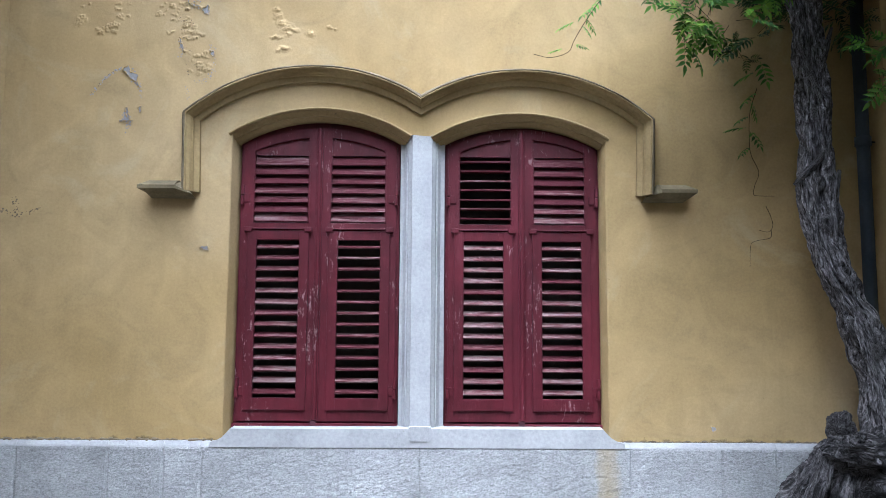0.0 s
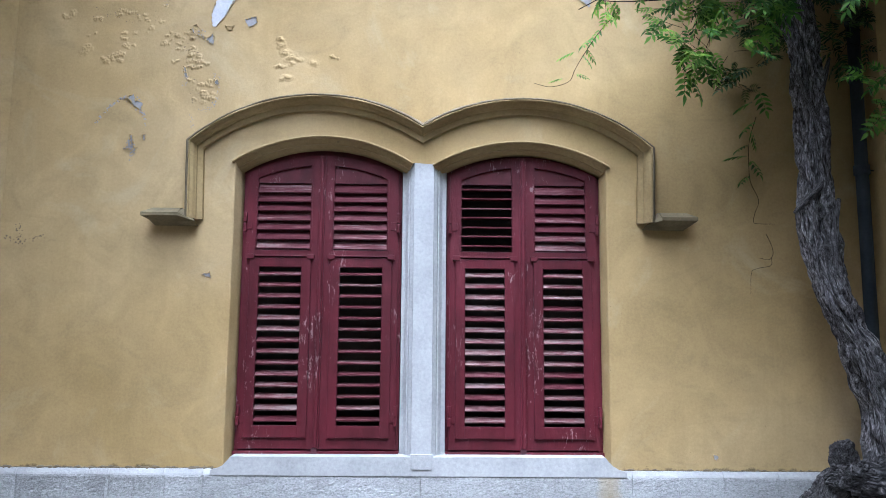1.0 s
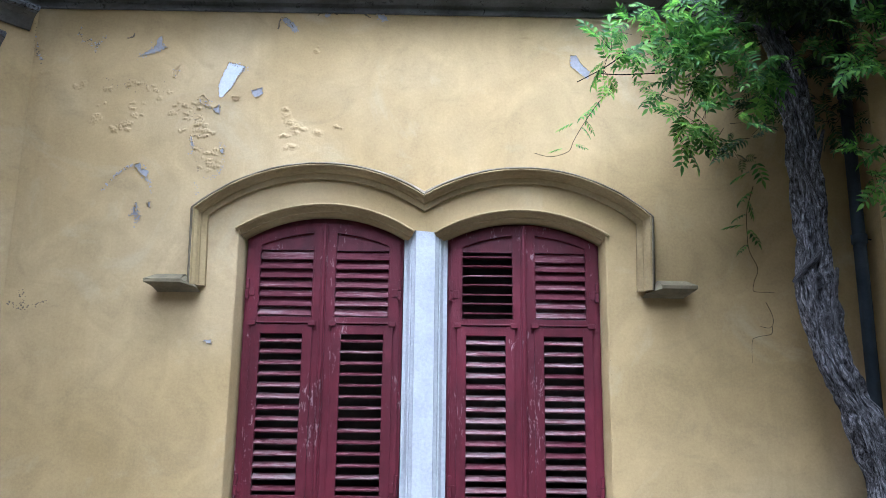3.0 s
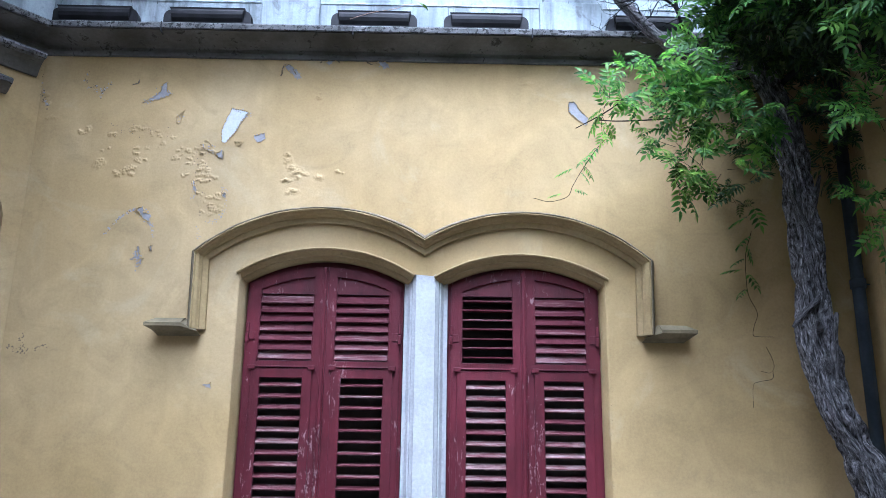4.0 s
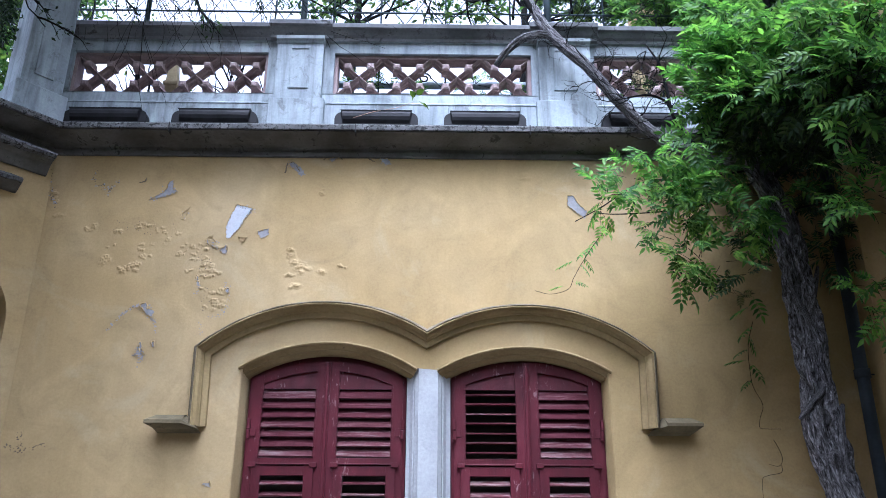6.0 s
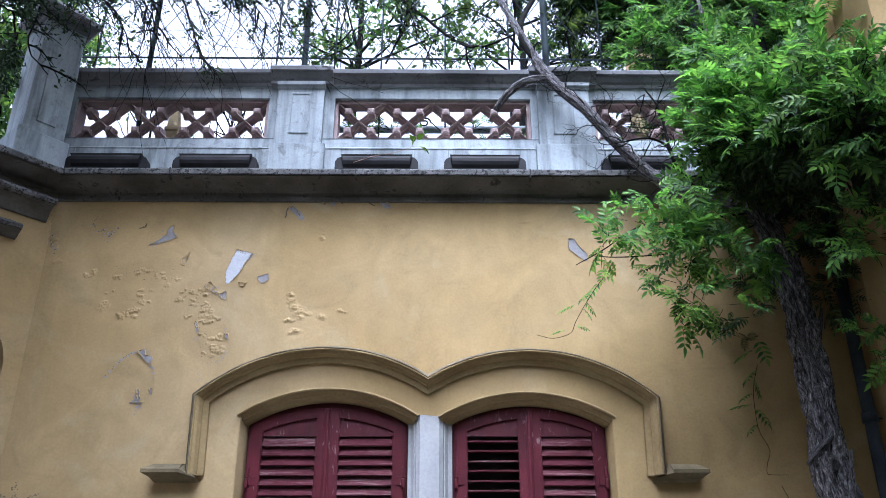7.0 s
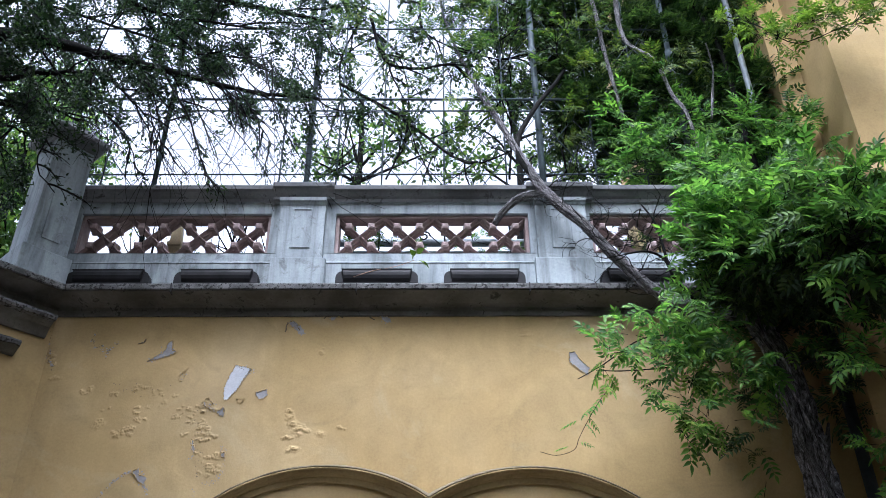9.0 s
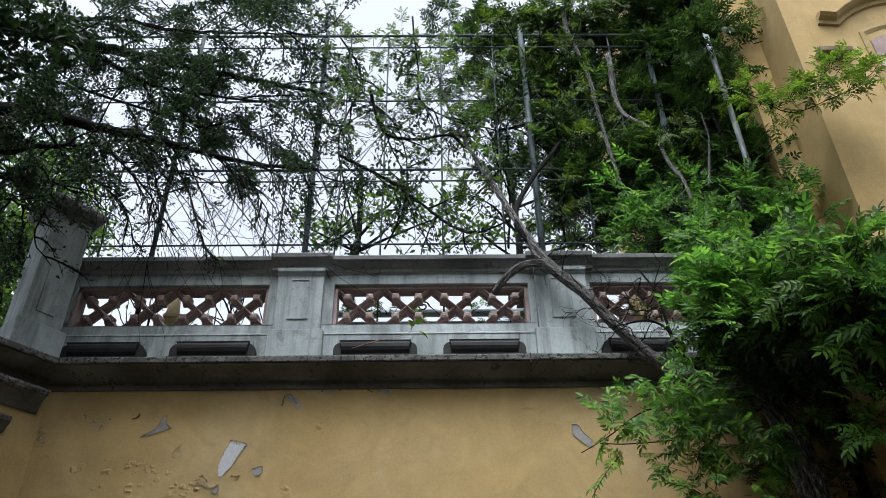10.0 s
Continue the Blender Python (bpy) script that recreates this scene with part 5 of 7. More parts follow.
for x, z, r in ((2.40, 2.93, 0.022), (2.39, 2.50, 0.020), (2.42, 2.26, 0.022), (2.55, 1.66, 0.022), (2.68, 1.50, 0.024)):
    h = Heap()
    ring = []
    for j, (rr, out) in enumerate(((2.4, -0.012), (1.7, 0.008), (1.1, 0.016), (0.75, 0.010), (0.45, -0.006), (0.1, -0.012))):
        for k in range(14):
            a = 2 * math.pi * k / 14
            w = 1 + 0.25 * noise.noise(Vector((math.cos(a) * 2, math.sin(a) * 2, x * 9 + z * 7 + j)))
            ring.append((x + r * rr * w * math.cos(a), -0.45 - 0.085 - out, z + r * rr * w * math.sin(a) * 1.1))
    fs = [(j * 14 + k, j * 14 + (k + 1) % 14, (j + 1) * 14 + (k + 1) % 14, (j + 1) * 14 + k) for j in range(5) for k in range(14)] + [tuple(range(70, 84))]
    h.add(ring, fs, [(0.3 + 0.1 * math.cos(i), 0.1 * math.sin(i)) for i in range(84)])
    vine_part("knot", h, BARK, "dark knot in the trunk")
# ropes of bark that wind over the trunk
for path_ in ([(2.24, 2.49), (2.32, 2.58), (2.40, 2.66), (2.45, 2.75)], [(2.30, 3.36), (2.34, 3.22), (2.38, 3.11), (2.41, 3.0), (2.44, 2.89)], [(2.50, 3.47), (2.45, 3.31), (2.41, 3.15)], [(2.51, 2.58), (2.48, 2.46), (2.47, 2.31), (2.47, 2.14)]):
    h = Heap()
    h.add(*bark_tube([(x, -0.545 + 0.9 * (x - 2.41) ** 2, z) for x, z in path_], [0.010] + [0.021] * (len(path_) - 2) + [0.010], seg=30, steps=16, deep=0.007, seed=path_[0][1]))
    vine_part("bark_strand", h, BARK)
LIMB = [(2.2, -0.4, 4.3), (1.85, -0.36, 4.38), (1.615, -0.30, 4.55), (1.374, -0.25, 4.866), (1.149, -0.25, 5.17), (0.896, -0.20, 5.498), (0.707, -0.10, 6.003), (0.53, 0.1, 6.6), (0.348, 0.3, 7.242), (0.15, 0.35, 7.9), (0.051, 0.4, 8.53)]
h = Heap()
h.add(*bark_tube(LIMB, [0.06, 0.052, 0.045, 0.043, 0.043, 0.045, 0.032, 0.026, 0.02, 0.016, 0.011], seg=40, steps=16, deep=0.012, seed=31))
h.add(*bark_tube([(0.93, -0.2, 5.47), (0.80, -0.22, 5.46), (0.68, -0.24, 5.41), (0.57, -0.22, 5.32), (0.48, -0.17, 5.21)], [0.036, 0.036, 0.032, 0.028, 0.024], seg=34, steps=12, deep=0.01, seed=41))
vine_part("limb", h, BARK, "bare grey limb leaning over the balustrade")


# ---- leaves ----
def leaflet(length, width, fold):
    """A folded lance-shaped blade along +y, drawn out to a point."""
    v = [(0, 0, 0), (-width * 0.40, length * 0.22, fold), (-width * 0.46, length * 0.45, fold * 1.1), (-width * 0.20, length * 0.78, fold * 0.3), (0, length, -fold * 1.2), (width * 0.20, length * 0.78, fold * 0.3), (width * 0.46, length * 0.45, fold * 1.1), (width * 0.40, length * 0.22, fold), (0, length * 0.5, -fold * 0.1)]
    return np.array(v), [(0, 1, 2, 8), (8, 2, 3, 4), (0, 8, 6, 7), (8, 4, 5, 6)]


def pinnate(pairs, length, blade, width, droop):
    """A compound leaf: blades in pairs along a drooping stalk, and one at its end."""
    vs, fs = [], []

    def put(base, yaw, pitch, s):
        v, f = leaflet(blade * s, width * s, 0.004)
        cy, sy, cp, sp = math.cos(yaw), math.sin(yaw), math.cos(pitch), math.sin(pitch)
        r = np.array([[cy, -sy * cp, sy * sp], [sy, cy * cp, -cy * sp], [0, sp, cp]])
        k = len(vs)
        vs.extend((v @ r.T + base).tolist())
        fs.extend(tuple(i + k for i in q) for q in f)

    for i in range(pairs):
        t = 0.18 + 0.72 * i / max(1, pairs - 1)
        base = np.array([0, length * t, -droop * t * t])
        for s in (-1, 1):
            put(base, s * -1.05, -0.2, 0.8 + 0.25 * math.sin(math.pi * t))
    put(np.array([0, length, -droop]), 0, -0.3, 1.0)
    # stalk
    k = len(vs)
    for t in (0.0, 0.5, 1.0):
        for s in (-1, 1):
            vs.append([s * 0.0012, length * t, -droop * t * t])
    fs.extend([(k, k + 1, k + 3, k + 2), (k + 2, k + 3, k + 5, k + 4)])
    return np.array(vs), fs


def scatter(name, mat, parent, template, places, dirs, sizes, seed, off, label="", roll=0.6, face=(0.0, 0.0, 1.0)):
    """Many copies of a leaf shape, joined into one mesh."""
    tv, tf = template
    rs = np.random.RandomState(seed)
    n = len(places)
    y = dirs / np.linalg.norm(dirs, axis=1, keepdims=True)
    up = np.tile(face, (n, 1)) + rs.normal(0, roll, (n, 3))
    x = np.cross(y, up)
    x /= np.linalg.norm(x, axis=1, keepdims=True) + 1e-9
    z = np.cross(x, y)
    m = np.stack([x, y, z], 1) * sizes[:, None, None]
    v = np.einsum("vk,nkj->nvj", tv, m) + places[:, None, :] - np.array(off)
    v = v.reshape(-1, 3)
    me = bpy.data.meshes.new(name)
    k = len(tv)
    loops = np.array([i for f in tf for i in f])
    sizes_f = np.array([len(f) for f in tf])
    all_loops = (loops[None, :] + k * np.arange(n)[:, None]).ravel()
    all_sizes = np.tile(sizes_f, n)
    starts = np.concatenate([[0], np.cumsum(all_sizes)[:-1]])
    me.vertices.add(len(v))
    me.vertices.foreach_set("co", v.ravel())
    me.loops.add(len(all_loops))
    me.loops.foreach_set("vertex_index", all_loops.astype(np.int32))
    me.polygons.add(len(all_sizes))
    me.polygons.foreach_set("loop_start", starts.astype(np.int32))
    me.update(calc_edges=True)
    me.validate()
    ob = link(name, me, mat, parent, label)
    ob["kind"] = "stuff"
    return ob


LEAF_A = pinnate(4, 0.108, 0.055, 0.022, 0.02)
LEAF_C = pinnate(3, 0.07, 0.040, 0.017, 0.012)
LEAF_B = pinnate(4, 0.11, 0.051, 0.019, 0.022)


def shoots(clumps, per, twig_len, seed, heap, lean=(0, -0.25, 0.3), step=0.026, bare=0.45, rise=0.02, thick=0.003):
    """Leafy shoots that grow out of each clump and bend over; returns the seats of their leaves."""
    rs = np.random.RandomState(seed)
    P, D = [], []
    for x, y, z, rx, ry, rz in clumps:
        c, r = np.array([x, y, z]), np.array([rx, ry, rz])
        for _ in range(int(per * (rx * ry + ry * rz + rx * rz) * 10)):
            d = rs.normal(0, 1, 3)
            d /= np.linalg.norm(d)
            p = c + d * r * rs.uniform(0.0, 0.65)
            w = d * np.array([1, 1, 0.7]) + rs.normal(0, 0.35, 3) + np.array(lean)
            w /= np.linalg.norm(w)
            ln = twig_len * rs.uniform(0.6, 1.2)
            pts, k = [p.copy()], int(ln / step)
            for i in range(k):
                w = w + rs.normal(0, 0.09, 3) + np.array([0, 0, -0.05])
                w /= np.linalg.norm(w)
                p = p + w * step
                pts.append(p.copy())
                if i < k * bare:
                    continue
                side = np.cross(w, rs.normal(0, 1, 3))
                side /= np.linalg.norm(side) + 1e-9
                P.append(p.copy())
                D.append(side * 0.9 + w * (0.35 + 0.7 * i / k) + np.array([0, -0.05, rise]))
            P.append(p.copy())
            D.append(w)
            heap.tube([Vector(q) for q in pts[::2] + pts[-1:]], thick, thick * 0.45, seg=3)
    return np.array(P), np.array(D)


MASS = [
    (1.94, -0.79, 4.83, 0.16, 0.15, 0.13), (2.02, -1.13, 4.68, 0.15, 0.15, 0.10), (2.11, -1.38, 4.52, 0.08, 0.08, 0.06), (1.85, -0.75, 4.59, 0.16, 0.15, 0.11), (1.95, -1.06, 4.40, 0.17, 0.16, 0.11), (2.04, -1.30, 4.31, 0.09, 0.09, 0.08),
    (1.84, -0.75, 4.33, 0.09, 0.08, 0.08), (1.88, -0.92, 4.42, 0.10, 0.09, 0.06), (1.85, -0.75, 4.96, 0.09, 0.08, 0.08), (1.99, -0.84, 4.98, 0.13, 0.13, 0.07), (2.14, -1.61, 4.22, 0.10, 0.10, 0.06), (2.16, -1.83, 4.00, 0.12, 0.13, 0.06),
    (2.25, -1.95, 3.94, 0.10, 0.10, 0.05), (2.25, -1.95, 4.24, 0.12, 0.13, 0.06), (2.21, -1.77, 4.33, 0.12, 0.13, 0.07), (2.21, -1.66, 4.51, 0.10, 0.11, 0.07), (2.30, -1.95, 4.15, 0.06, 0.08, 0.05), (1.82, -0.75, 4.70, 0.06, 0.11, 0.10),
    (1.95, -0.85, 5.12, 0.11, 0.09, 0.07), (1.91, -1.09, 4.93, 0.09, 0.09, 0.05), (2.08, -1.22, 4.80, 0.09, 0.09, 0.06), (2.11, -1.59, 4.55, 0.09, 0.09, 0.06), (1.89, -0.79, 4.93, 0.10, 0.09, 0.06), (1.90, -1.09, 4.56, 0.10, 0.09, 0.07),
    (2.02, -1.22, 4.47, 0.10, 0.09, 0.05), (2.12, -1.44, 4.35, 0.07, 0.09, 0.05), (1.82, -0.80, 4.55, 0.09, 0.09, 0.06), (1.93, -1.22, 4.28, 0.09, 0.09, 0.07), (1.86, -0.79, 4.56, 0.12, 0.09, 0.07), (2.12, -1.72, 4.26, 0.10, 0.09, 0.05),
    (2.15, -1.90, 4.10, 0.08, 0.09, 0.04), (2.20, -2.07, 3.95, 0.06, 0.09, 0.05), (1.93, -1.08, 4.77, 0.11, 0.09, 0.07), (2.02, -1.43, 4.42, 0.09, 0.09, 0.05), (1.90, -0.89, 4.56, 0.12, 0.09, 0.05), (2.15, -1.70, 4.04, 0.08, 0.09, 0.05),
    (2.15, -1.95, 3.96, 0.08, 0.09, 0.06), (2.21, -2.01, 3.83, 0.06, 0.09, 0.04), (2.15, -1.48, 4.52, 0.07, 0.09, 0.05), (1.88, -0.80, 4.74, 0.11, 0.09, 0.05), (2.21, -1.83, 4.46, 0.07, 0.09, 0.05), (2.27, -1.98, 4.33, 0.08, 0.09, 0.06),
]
# the leaves that climb from the parapet up the house
UPPER = [
    (2.63, -0.30, 6.02, 0.21, 0.17, 0.15), (2.90, -0.35, 5.95, 0.21, 0.16, 0.13), (2.96, -0.40, 5.63, 0.16, 0.13, 0.12), (2.63, -0.40, 5.63, 0.20, 0.16, 0.13), (2.47, -0.20, 5.84, 0.17, 0.13, 0.15), (2.40, -0.30, 5.43, 0.18, 0.14, 0.11),
    (2.73, -0.45, 5.34, 0.17, 0.14, 0.08), (2.26, -0.10, 5.80, 0.14, 0.15, 0.17), (2.04, -0.10, 5.62, 0.14, 0.12, 0.13), (2.09, 0.15, 6.26, 0.19, 0.16, 0.18), (1.80, 0.20, 6.08, 0.16, 0.20, 0.22), (2.03, 0.30, 6.89, 0.21, 0.17, 0.17),
    (1.78, 0.30, 6.55, 0.19, 0.17, 0.19), (2.26, 0.10, 6.48, 0.13, 0.10, 0.11), (2.90, 0.05, 6.87, 0.17, 0.15, 0.18), (3.14, 0.00, 6.76, 0.15, 0.10, 0.21), 
]
# the roof of leaves over the corner, its deep shade put into a darker leaf colour
ROOF = [(x0 + (x1 - x0) * i / 4, y, z + lift + 0.05 * math.sin(7 * i + 5 * y), 0.17, 0.18, 0.06) for y, x0, x1, z in ((-0.15, 2.23, 3.15, 4.54), (-0.45, 2.11, 3.08, 4.46), (-0.75, 2.00, 2.94, 4.37), (-1.05, 2.08, 2.77, 4.28), (-1.35, 2.19, 2.61, 4.22), (-1.70, 2.38, 2.56, 4.12)) for lift in (0.0, 0.20) for i in range(5)]
# unseen leaves added over the court, to darken the corner by the trunk
COURT_SHADE = [(2.95, -3.25, 5.85, 0.4, 0.4, 0.2), (2.35, -3.25, 5.95, 0.4, 0.4, 0.2), (2.65, -3.7, 6.0, 0.5, 0.5, 0.25), (2.0, -3.5, 6.1, 0.35, 0.4, 0.2), (3.5, -2.6, 5.5, 0.35, 0.6, 0.3), (3.5, -3.5, 5.5, 0.4, 0.6, 0.3), (3.2, -1.9, 4.3, 0.08, 0.5, 0.4),
             (3.1, -2.6, 4.6, 0.3, 0.4, 0.35), (3.1, -3.3, 4.2, 0.35, 0.4, 0.4), (3.2, -3.8, 4.7, 0.35, 0.4, 0.35), (2.85, -3.3, 4.9, 0.35, 0.4, 0.3), (2.7, -3.85, 4.8, 0.35, 0.4, 0.3), (2.6, -4.3, 5.2, 0.4, 0.4, 0.3),
             (2.85, -2.2, 4.0, 0.25, 0.35, 0.25), (2.9, -2.4, 3.6, 0.25, 0.35, 0.3), (2.8, -2.7, 4.2, 0.3, 0.3, 0.25), (2.75, -3.1, 4.3, 0.3, 0.3, 0.25), (2.8, -3.5, 4.6, 0.3, 0.3, 0.25), (2.6, -3.0, 3.7, 0.25, 0.3, 0.3)]
# and an unseen curtain of leaves, added to keep front light off the corner
SHADE_CURTAIN = [(x, y, 0.6 + 0.55 * k, 0.26, 0.36, 0.34) for x, y in ((3.0, -1.6), (2.85, -2.3), (2.62, -2.9)) for k in range(6)]
SPRAY = [
    (1.39, -0.85, 4.10, 0.13, 0.11, 0.07), (1.23, -0.85, 3.94, 0.10, 0.09, 0.05), (1.11, -0.85, 3.82, 0.12, 0.10, 0.06), (1.05, -0.85, 3.71, 0.07, 0.08, 0.04), (1.36, -0.85, 3.83, 0.12, 0.11, 0.05), (1.55, -0.85, 3.91, 0.14, 0.12, 0.07),
    (1.72, -0.85, 4.02, 0.12, 0.11, 0.07), (1.57, -0.85, 3.75, 0.14, 0.13, 0.07), (1.74, -0.85, 3.75, 0.14, 0.12, 0.07), (1.92, -0.85, 3.75, 0.13, 0.11, 0.05), (2.05, -0.85, 3.82, 0.09, 0.08, 0.04), (2.16, -0.85, 3.79, 0.13, 0.11, 0.03),
    (1.48, -0.85, 3.63, 0.10, 0.09, 0.05), (1.53, -0.85, 3.50, 0.13, 0.12, 0.07), (1.64, -0.85, 3.40, 0.13, 0.11, 0.06), (1.46, -0.85, 3.32, 0.07, 0.07, 0.03), (1.76, -0.85, 3.37, 0.07, 0.06, 0.05), (1.94, -0.85, 3.65, 0.12, 0.11, 0.04),
    (2.25, -1.45, 3.61, 0.09, 0.09, 0.04), (2.40, -1.45, 3.54, 0.11, 0.10, 0.05), (2.49, -1.45, 3.74, 0.07, 0.07, 0.08), (2.58, -1.00, 3.18, 0.12, 0.12, 0.04), (2.73, -1.00, 3.26, 0.07, 0.08, 0.05), (2.52, -1.00, 3.05, 0.09, 0.11, 0.04),
    (2.42, -1.45, 3.35, 0.06, 0.05, 0.04), (1.57, -0.85, 4.16, 0.08, 0.07, 0.07), (1.67, -0.85, 4.16, 0.08, 0.07, 0.07), (1.74, -0.85, 4.16, 0.08, 0.07, 0.07),
]
DARKS = [
    (2.26, -0.20, 3.78, 0.10, 0.06, 0.13), (2.19, -0.15, 3.55, 0.07, 0.05, 0.09), (2.11, -0.12, 3.40, 0.05, 0.05, 0.07), (2.37, -0.25, 3.89, 0.12, 0.08, 0.07), (2.61, -0.25, 4.11, 0.20, 0.08, 0.07), (2.90, -0.25, 3.98, 0.12, 0.06, 0.11),
    (2.79, -0.20, 3.70, 0.08, 0.05, 0.14),
]
IVY = [
    (2.45, 0.55, 8.59, 0.31, 0.29, 0.33), (2.85, 0.50, 8.53, 0.27, 0.39, 0.44), (3.15, 0.45, 8.84, 0.22, 0.40, 0.45), (2.16, 0.55, 7.90, 0.26, 0.21, 0.24), (2.59, 0.50, 7.76, 0.26, 0.21, 0.21), (1.81, 0.70, 8.23, 0.24, 0.24, 0.27),
    (2.04, 0.70, 9.05, 0.29, 0.23, 0.26), (2.83, 0.35, 7.46, 0.17, 0.12, 0.23), (3.17, 0.10, 7.43, 0.14, 0.12, 0.44), (2.90, 0.05, 6.74, 0.15, 0.12, 0.14), (3.07, -0.02, 6.67, 0.12, 0.10, 0.23), (1.63, 0.60, 6.95, 0.25, 0.26, 0.30),
    (1.99, 0.40, 6.99, 0.24, 0.22, 0.24), (1.44, 0.70, 6.61, 0.19, 0.17, 0.19), (2.76, 0.60, 9.62, 0.40, 0.32, 0.18), (3.40, 0.40, 9.46, 0.26, 0.21, 0.17),
    (1.15, 0.60, 9.22, 0.23, 0.21, 0.23), (1.52, 0.60, 9.12, 0.23, 0.20, 0.23), (1.13, 0.60, 8.21, 0.16, 0.19, 0.22), (1.44, 0.60, 8.30, 0.21, 0.21, 0.24), (1.43, 0.55, 7.47, 0.20, 0.18, 0.20), (0.97, 0.60, 7.68, 0.14, 0.14, 0.16),
    (0.74, 0.65, 8.81, 0.16, 0.17, 0.19), (0.64, 0.65, 9.29, 0.17, 0.13, 0.15), (1.17, 0.55, 7.35, 0.14, 0.12, 0.13), (1.40, 0.55, 6.91, 0.19, 0.15, 0.17), (0.41, 0.60, 8.22, 0.12, 0.12, 0.13), (0.77, 0.60, 7.18, 0.11, 0.11, 0.12),
    (2.22, 0.65, 9.48, 0.33, 0.26, 0.18), (0.25, 0.60, 9.43, 0.16, 0.12, 0.11),
]
IVY += [(2.64, -0.42, 7.78, 0.13, 0.09, 0.14), (2.70, -0.40, 8.02, 0.15, 0.10, 0.15), (2.62, -0.40, 7.25, 0.05, 0.05, 0.06)]
# ivy clinging to the side of the taller house
IVY += [(2.87, y, 6.3 + 0.6 * k + 0.1 * math.sin(5 * y + k), 0.12, 0.32, 0.30) for y in (0.25, 0.85, 1.5, 2.3, 3.0) for k in range(7)]
SHOOTS = [(x, y, z, 0.09, 0.1, 0.05) for x, y, z in ((2.61, -0.5, 7.07), (2.66, -0.7, 6.89), (2.66, -0.8, 6.62), (2.7, -0.9, 6.45), (2.8, -1.0, 6.44), (2.96, -1.0, 6.53), (3.05, -1.05, 6.54), (3.17, -1.1, 6.71), (3.3, -1.1, 6.78), (3.22, -1.1, 6.43), (3.39, -1.1, 6.55))]
HIGH = [(3.22, -0.40, 8.32, 0.12, 0.06, 0.08), (3.35, -0.40, 8.19, 0.11, 0.06, 0.08), (3.54, -0.40, 8.36, 0.09, 0.06, 0.08), (3.36, -0.40, 7.98, 0.08, 0.06, 0.06), (3.08, -0.40, 8.07, 0.08, 0.06, 0.05), (3.52, -0.40, 8.11, 0.05, 0.06, 0.07)]
CREST = [
    (1.69, 0.35, 9.20, 0.31, 0.25, 0.17), (1.33, 0.40, 9.32, 0.25, 0.20, 0.14), (1.82, 0.30, 8.85, 0.22, 0.18, 0.12), (0.81, 0.40, 9.17, 0.25, 0.20, 0.15), (0.36, 0.35, 8.74, 0.18, 0.15, 0.14), (0.23, 0.35, 8.29, 0.15, 0.12, 0.14),
    (0.83, 0.40, 8.52, 0.18, 0.14, 0.13), (1.44, 0.40, 8.52, 0.18, 0.14, 0.16), (0.62, 0.40, 7.76, 0.13, 0.10, 0.11), (0.32, 0.35, 7.55, 0.15, 0.12, 0.08), (1.46, 0.35, 7.70, 0.23, 0.18, 0.18), (1.34, 0.30, 7.19, 0.20, 0.16, 0.11),
    (1.64, 0.30, 7.42, 0.17, 0.13, 0.13), (0.78, 0.45, 7.49, 0.11, 0.09, 0.10), (0.41, 0.35, 6.96, 0.14, 0.11, 0.08), (0.65, 0.25, 6.56, 0.09, 0.07, 0.06), (1.17, 0.40, 8.17, 0.11, 0.12, 0.14), (1.19, 0.40, 6.85, 0.14, 0.11, 0.09),
    (1.19, 0.45, 6.48, 0.13, 0.13, 0.14), (0.58, 0.40, 8.17, 0.12, 0.09, 0.08), (2.17, 0.15, 7.12, 0.16, 0.13, 0.11), (2.47, 0.05, 7.17, 0.12, 0.09, 0.10), (-0.01, 0.40, 7.00, 0.09, 0.07, 0.07), (-0.76, 0.40, 7.85, 0.13, 0.12, 0.13),
    (-0.98, 0.40, 8.71, 0.16, 0.13, 0.14), (-1.20, 0.40, 9.19, 0.19, 0.15, 0.11),
]
TANGLE = [
    (-0.98, 0.35, 8.53, 0.18, 0.20, 0.15), (-0.64, 0.45, 8.73, 0.21, 0.20, 0.15), (-0.28, 0.55, 8.58, 0.21, 0.20, 0.15), (0.03, 0.35, 8.10, 0.17, 0.20, 0.14), (-0.74, 0.45, 8.12, 0.20, 0.20, 0.13), (-0.39, 0.55, 7.98, 0.20, 0.20, 0.13),
    (-0.03, 0.35, 7.62, 0.17, 0.20, 0.11), (0.33, 0.45, 8.64, 0.24, 0.20, 0.18), (0.38, 0.55, 8.14, 0.21, 0.20, 0.18), (0.47, 0.35, 7.46, 0.17, 0.20, 0.14), (0.74, 0.45, 8.29, 0.18, 0.20, 0.18), (0.66, 0.55, 7.81, 0.17, 0.20, 0.17),
    (-0.93, 0.35, 7.70, 0.17, 0.20, 0.12), (-0.59, 0.45, 7.48, 0.17, 0.20, 0.11), (-1.24, 0.55, 8.41, 0.18, 0.20, 0.15), (-1.35, 0.35, 8.62, 0.18, 0.20, 0.15), (0.82, 0.45, 8.73, 0.21, 0.20, 0.15), (0.19, 0.55, 7.42, 0.17, 0.20, 0.11),
    (0.56, 0.35, 7.02, 0.14, 0.20, 0.12), (1.02, 0.45, 7.33, 0.17, 0.20, 0.22), (1.14, 0.55, 8.06, 0.18, 0.20, 0.24), (-0.28, 0.35, 8.79, 0.24, 0.20, 0.12), (1.38, 0.45, 7.55, 0.20, 0.20, 0.20), (1.64, 0.55, 7.27, 0.17, 0.20, 0.17),
    (1.59, 0.35, 8.09, 0.17, 0.20, 0.23),
]
twigs = Heap()
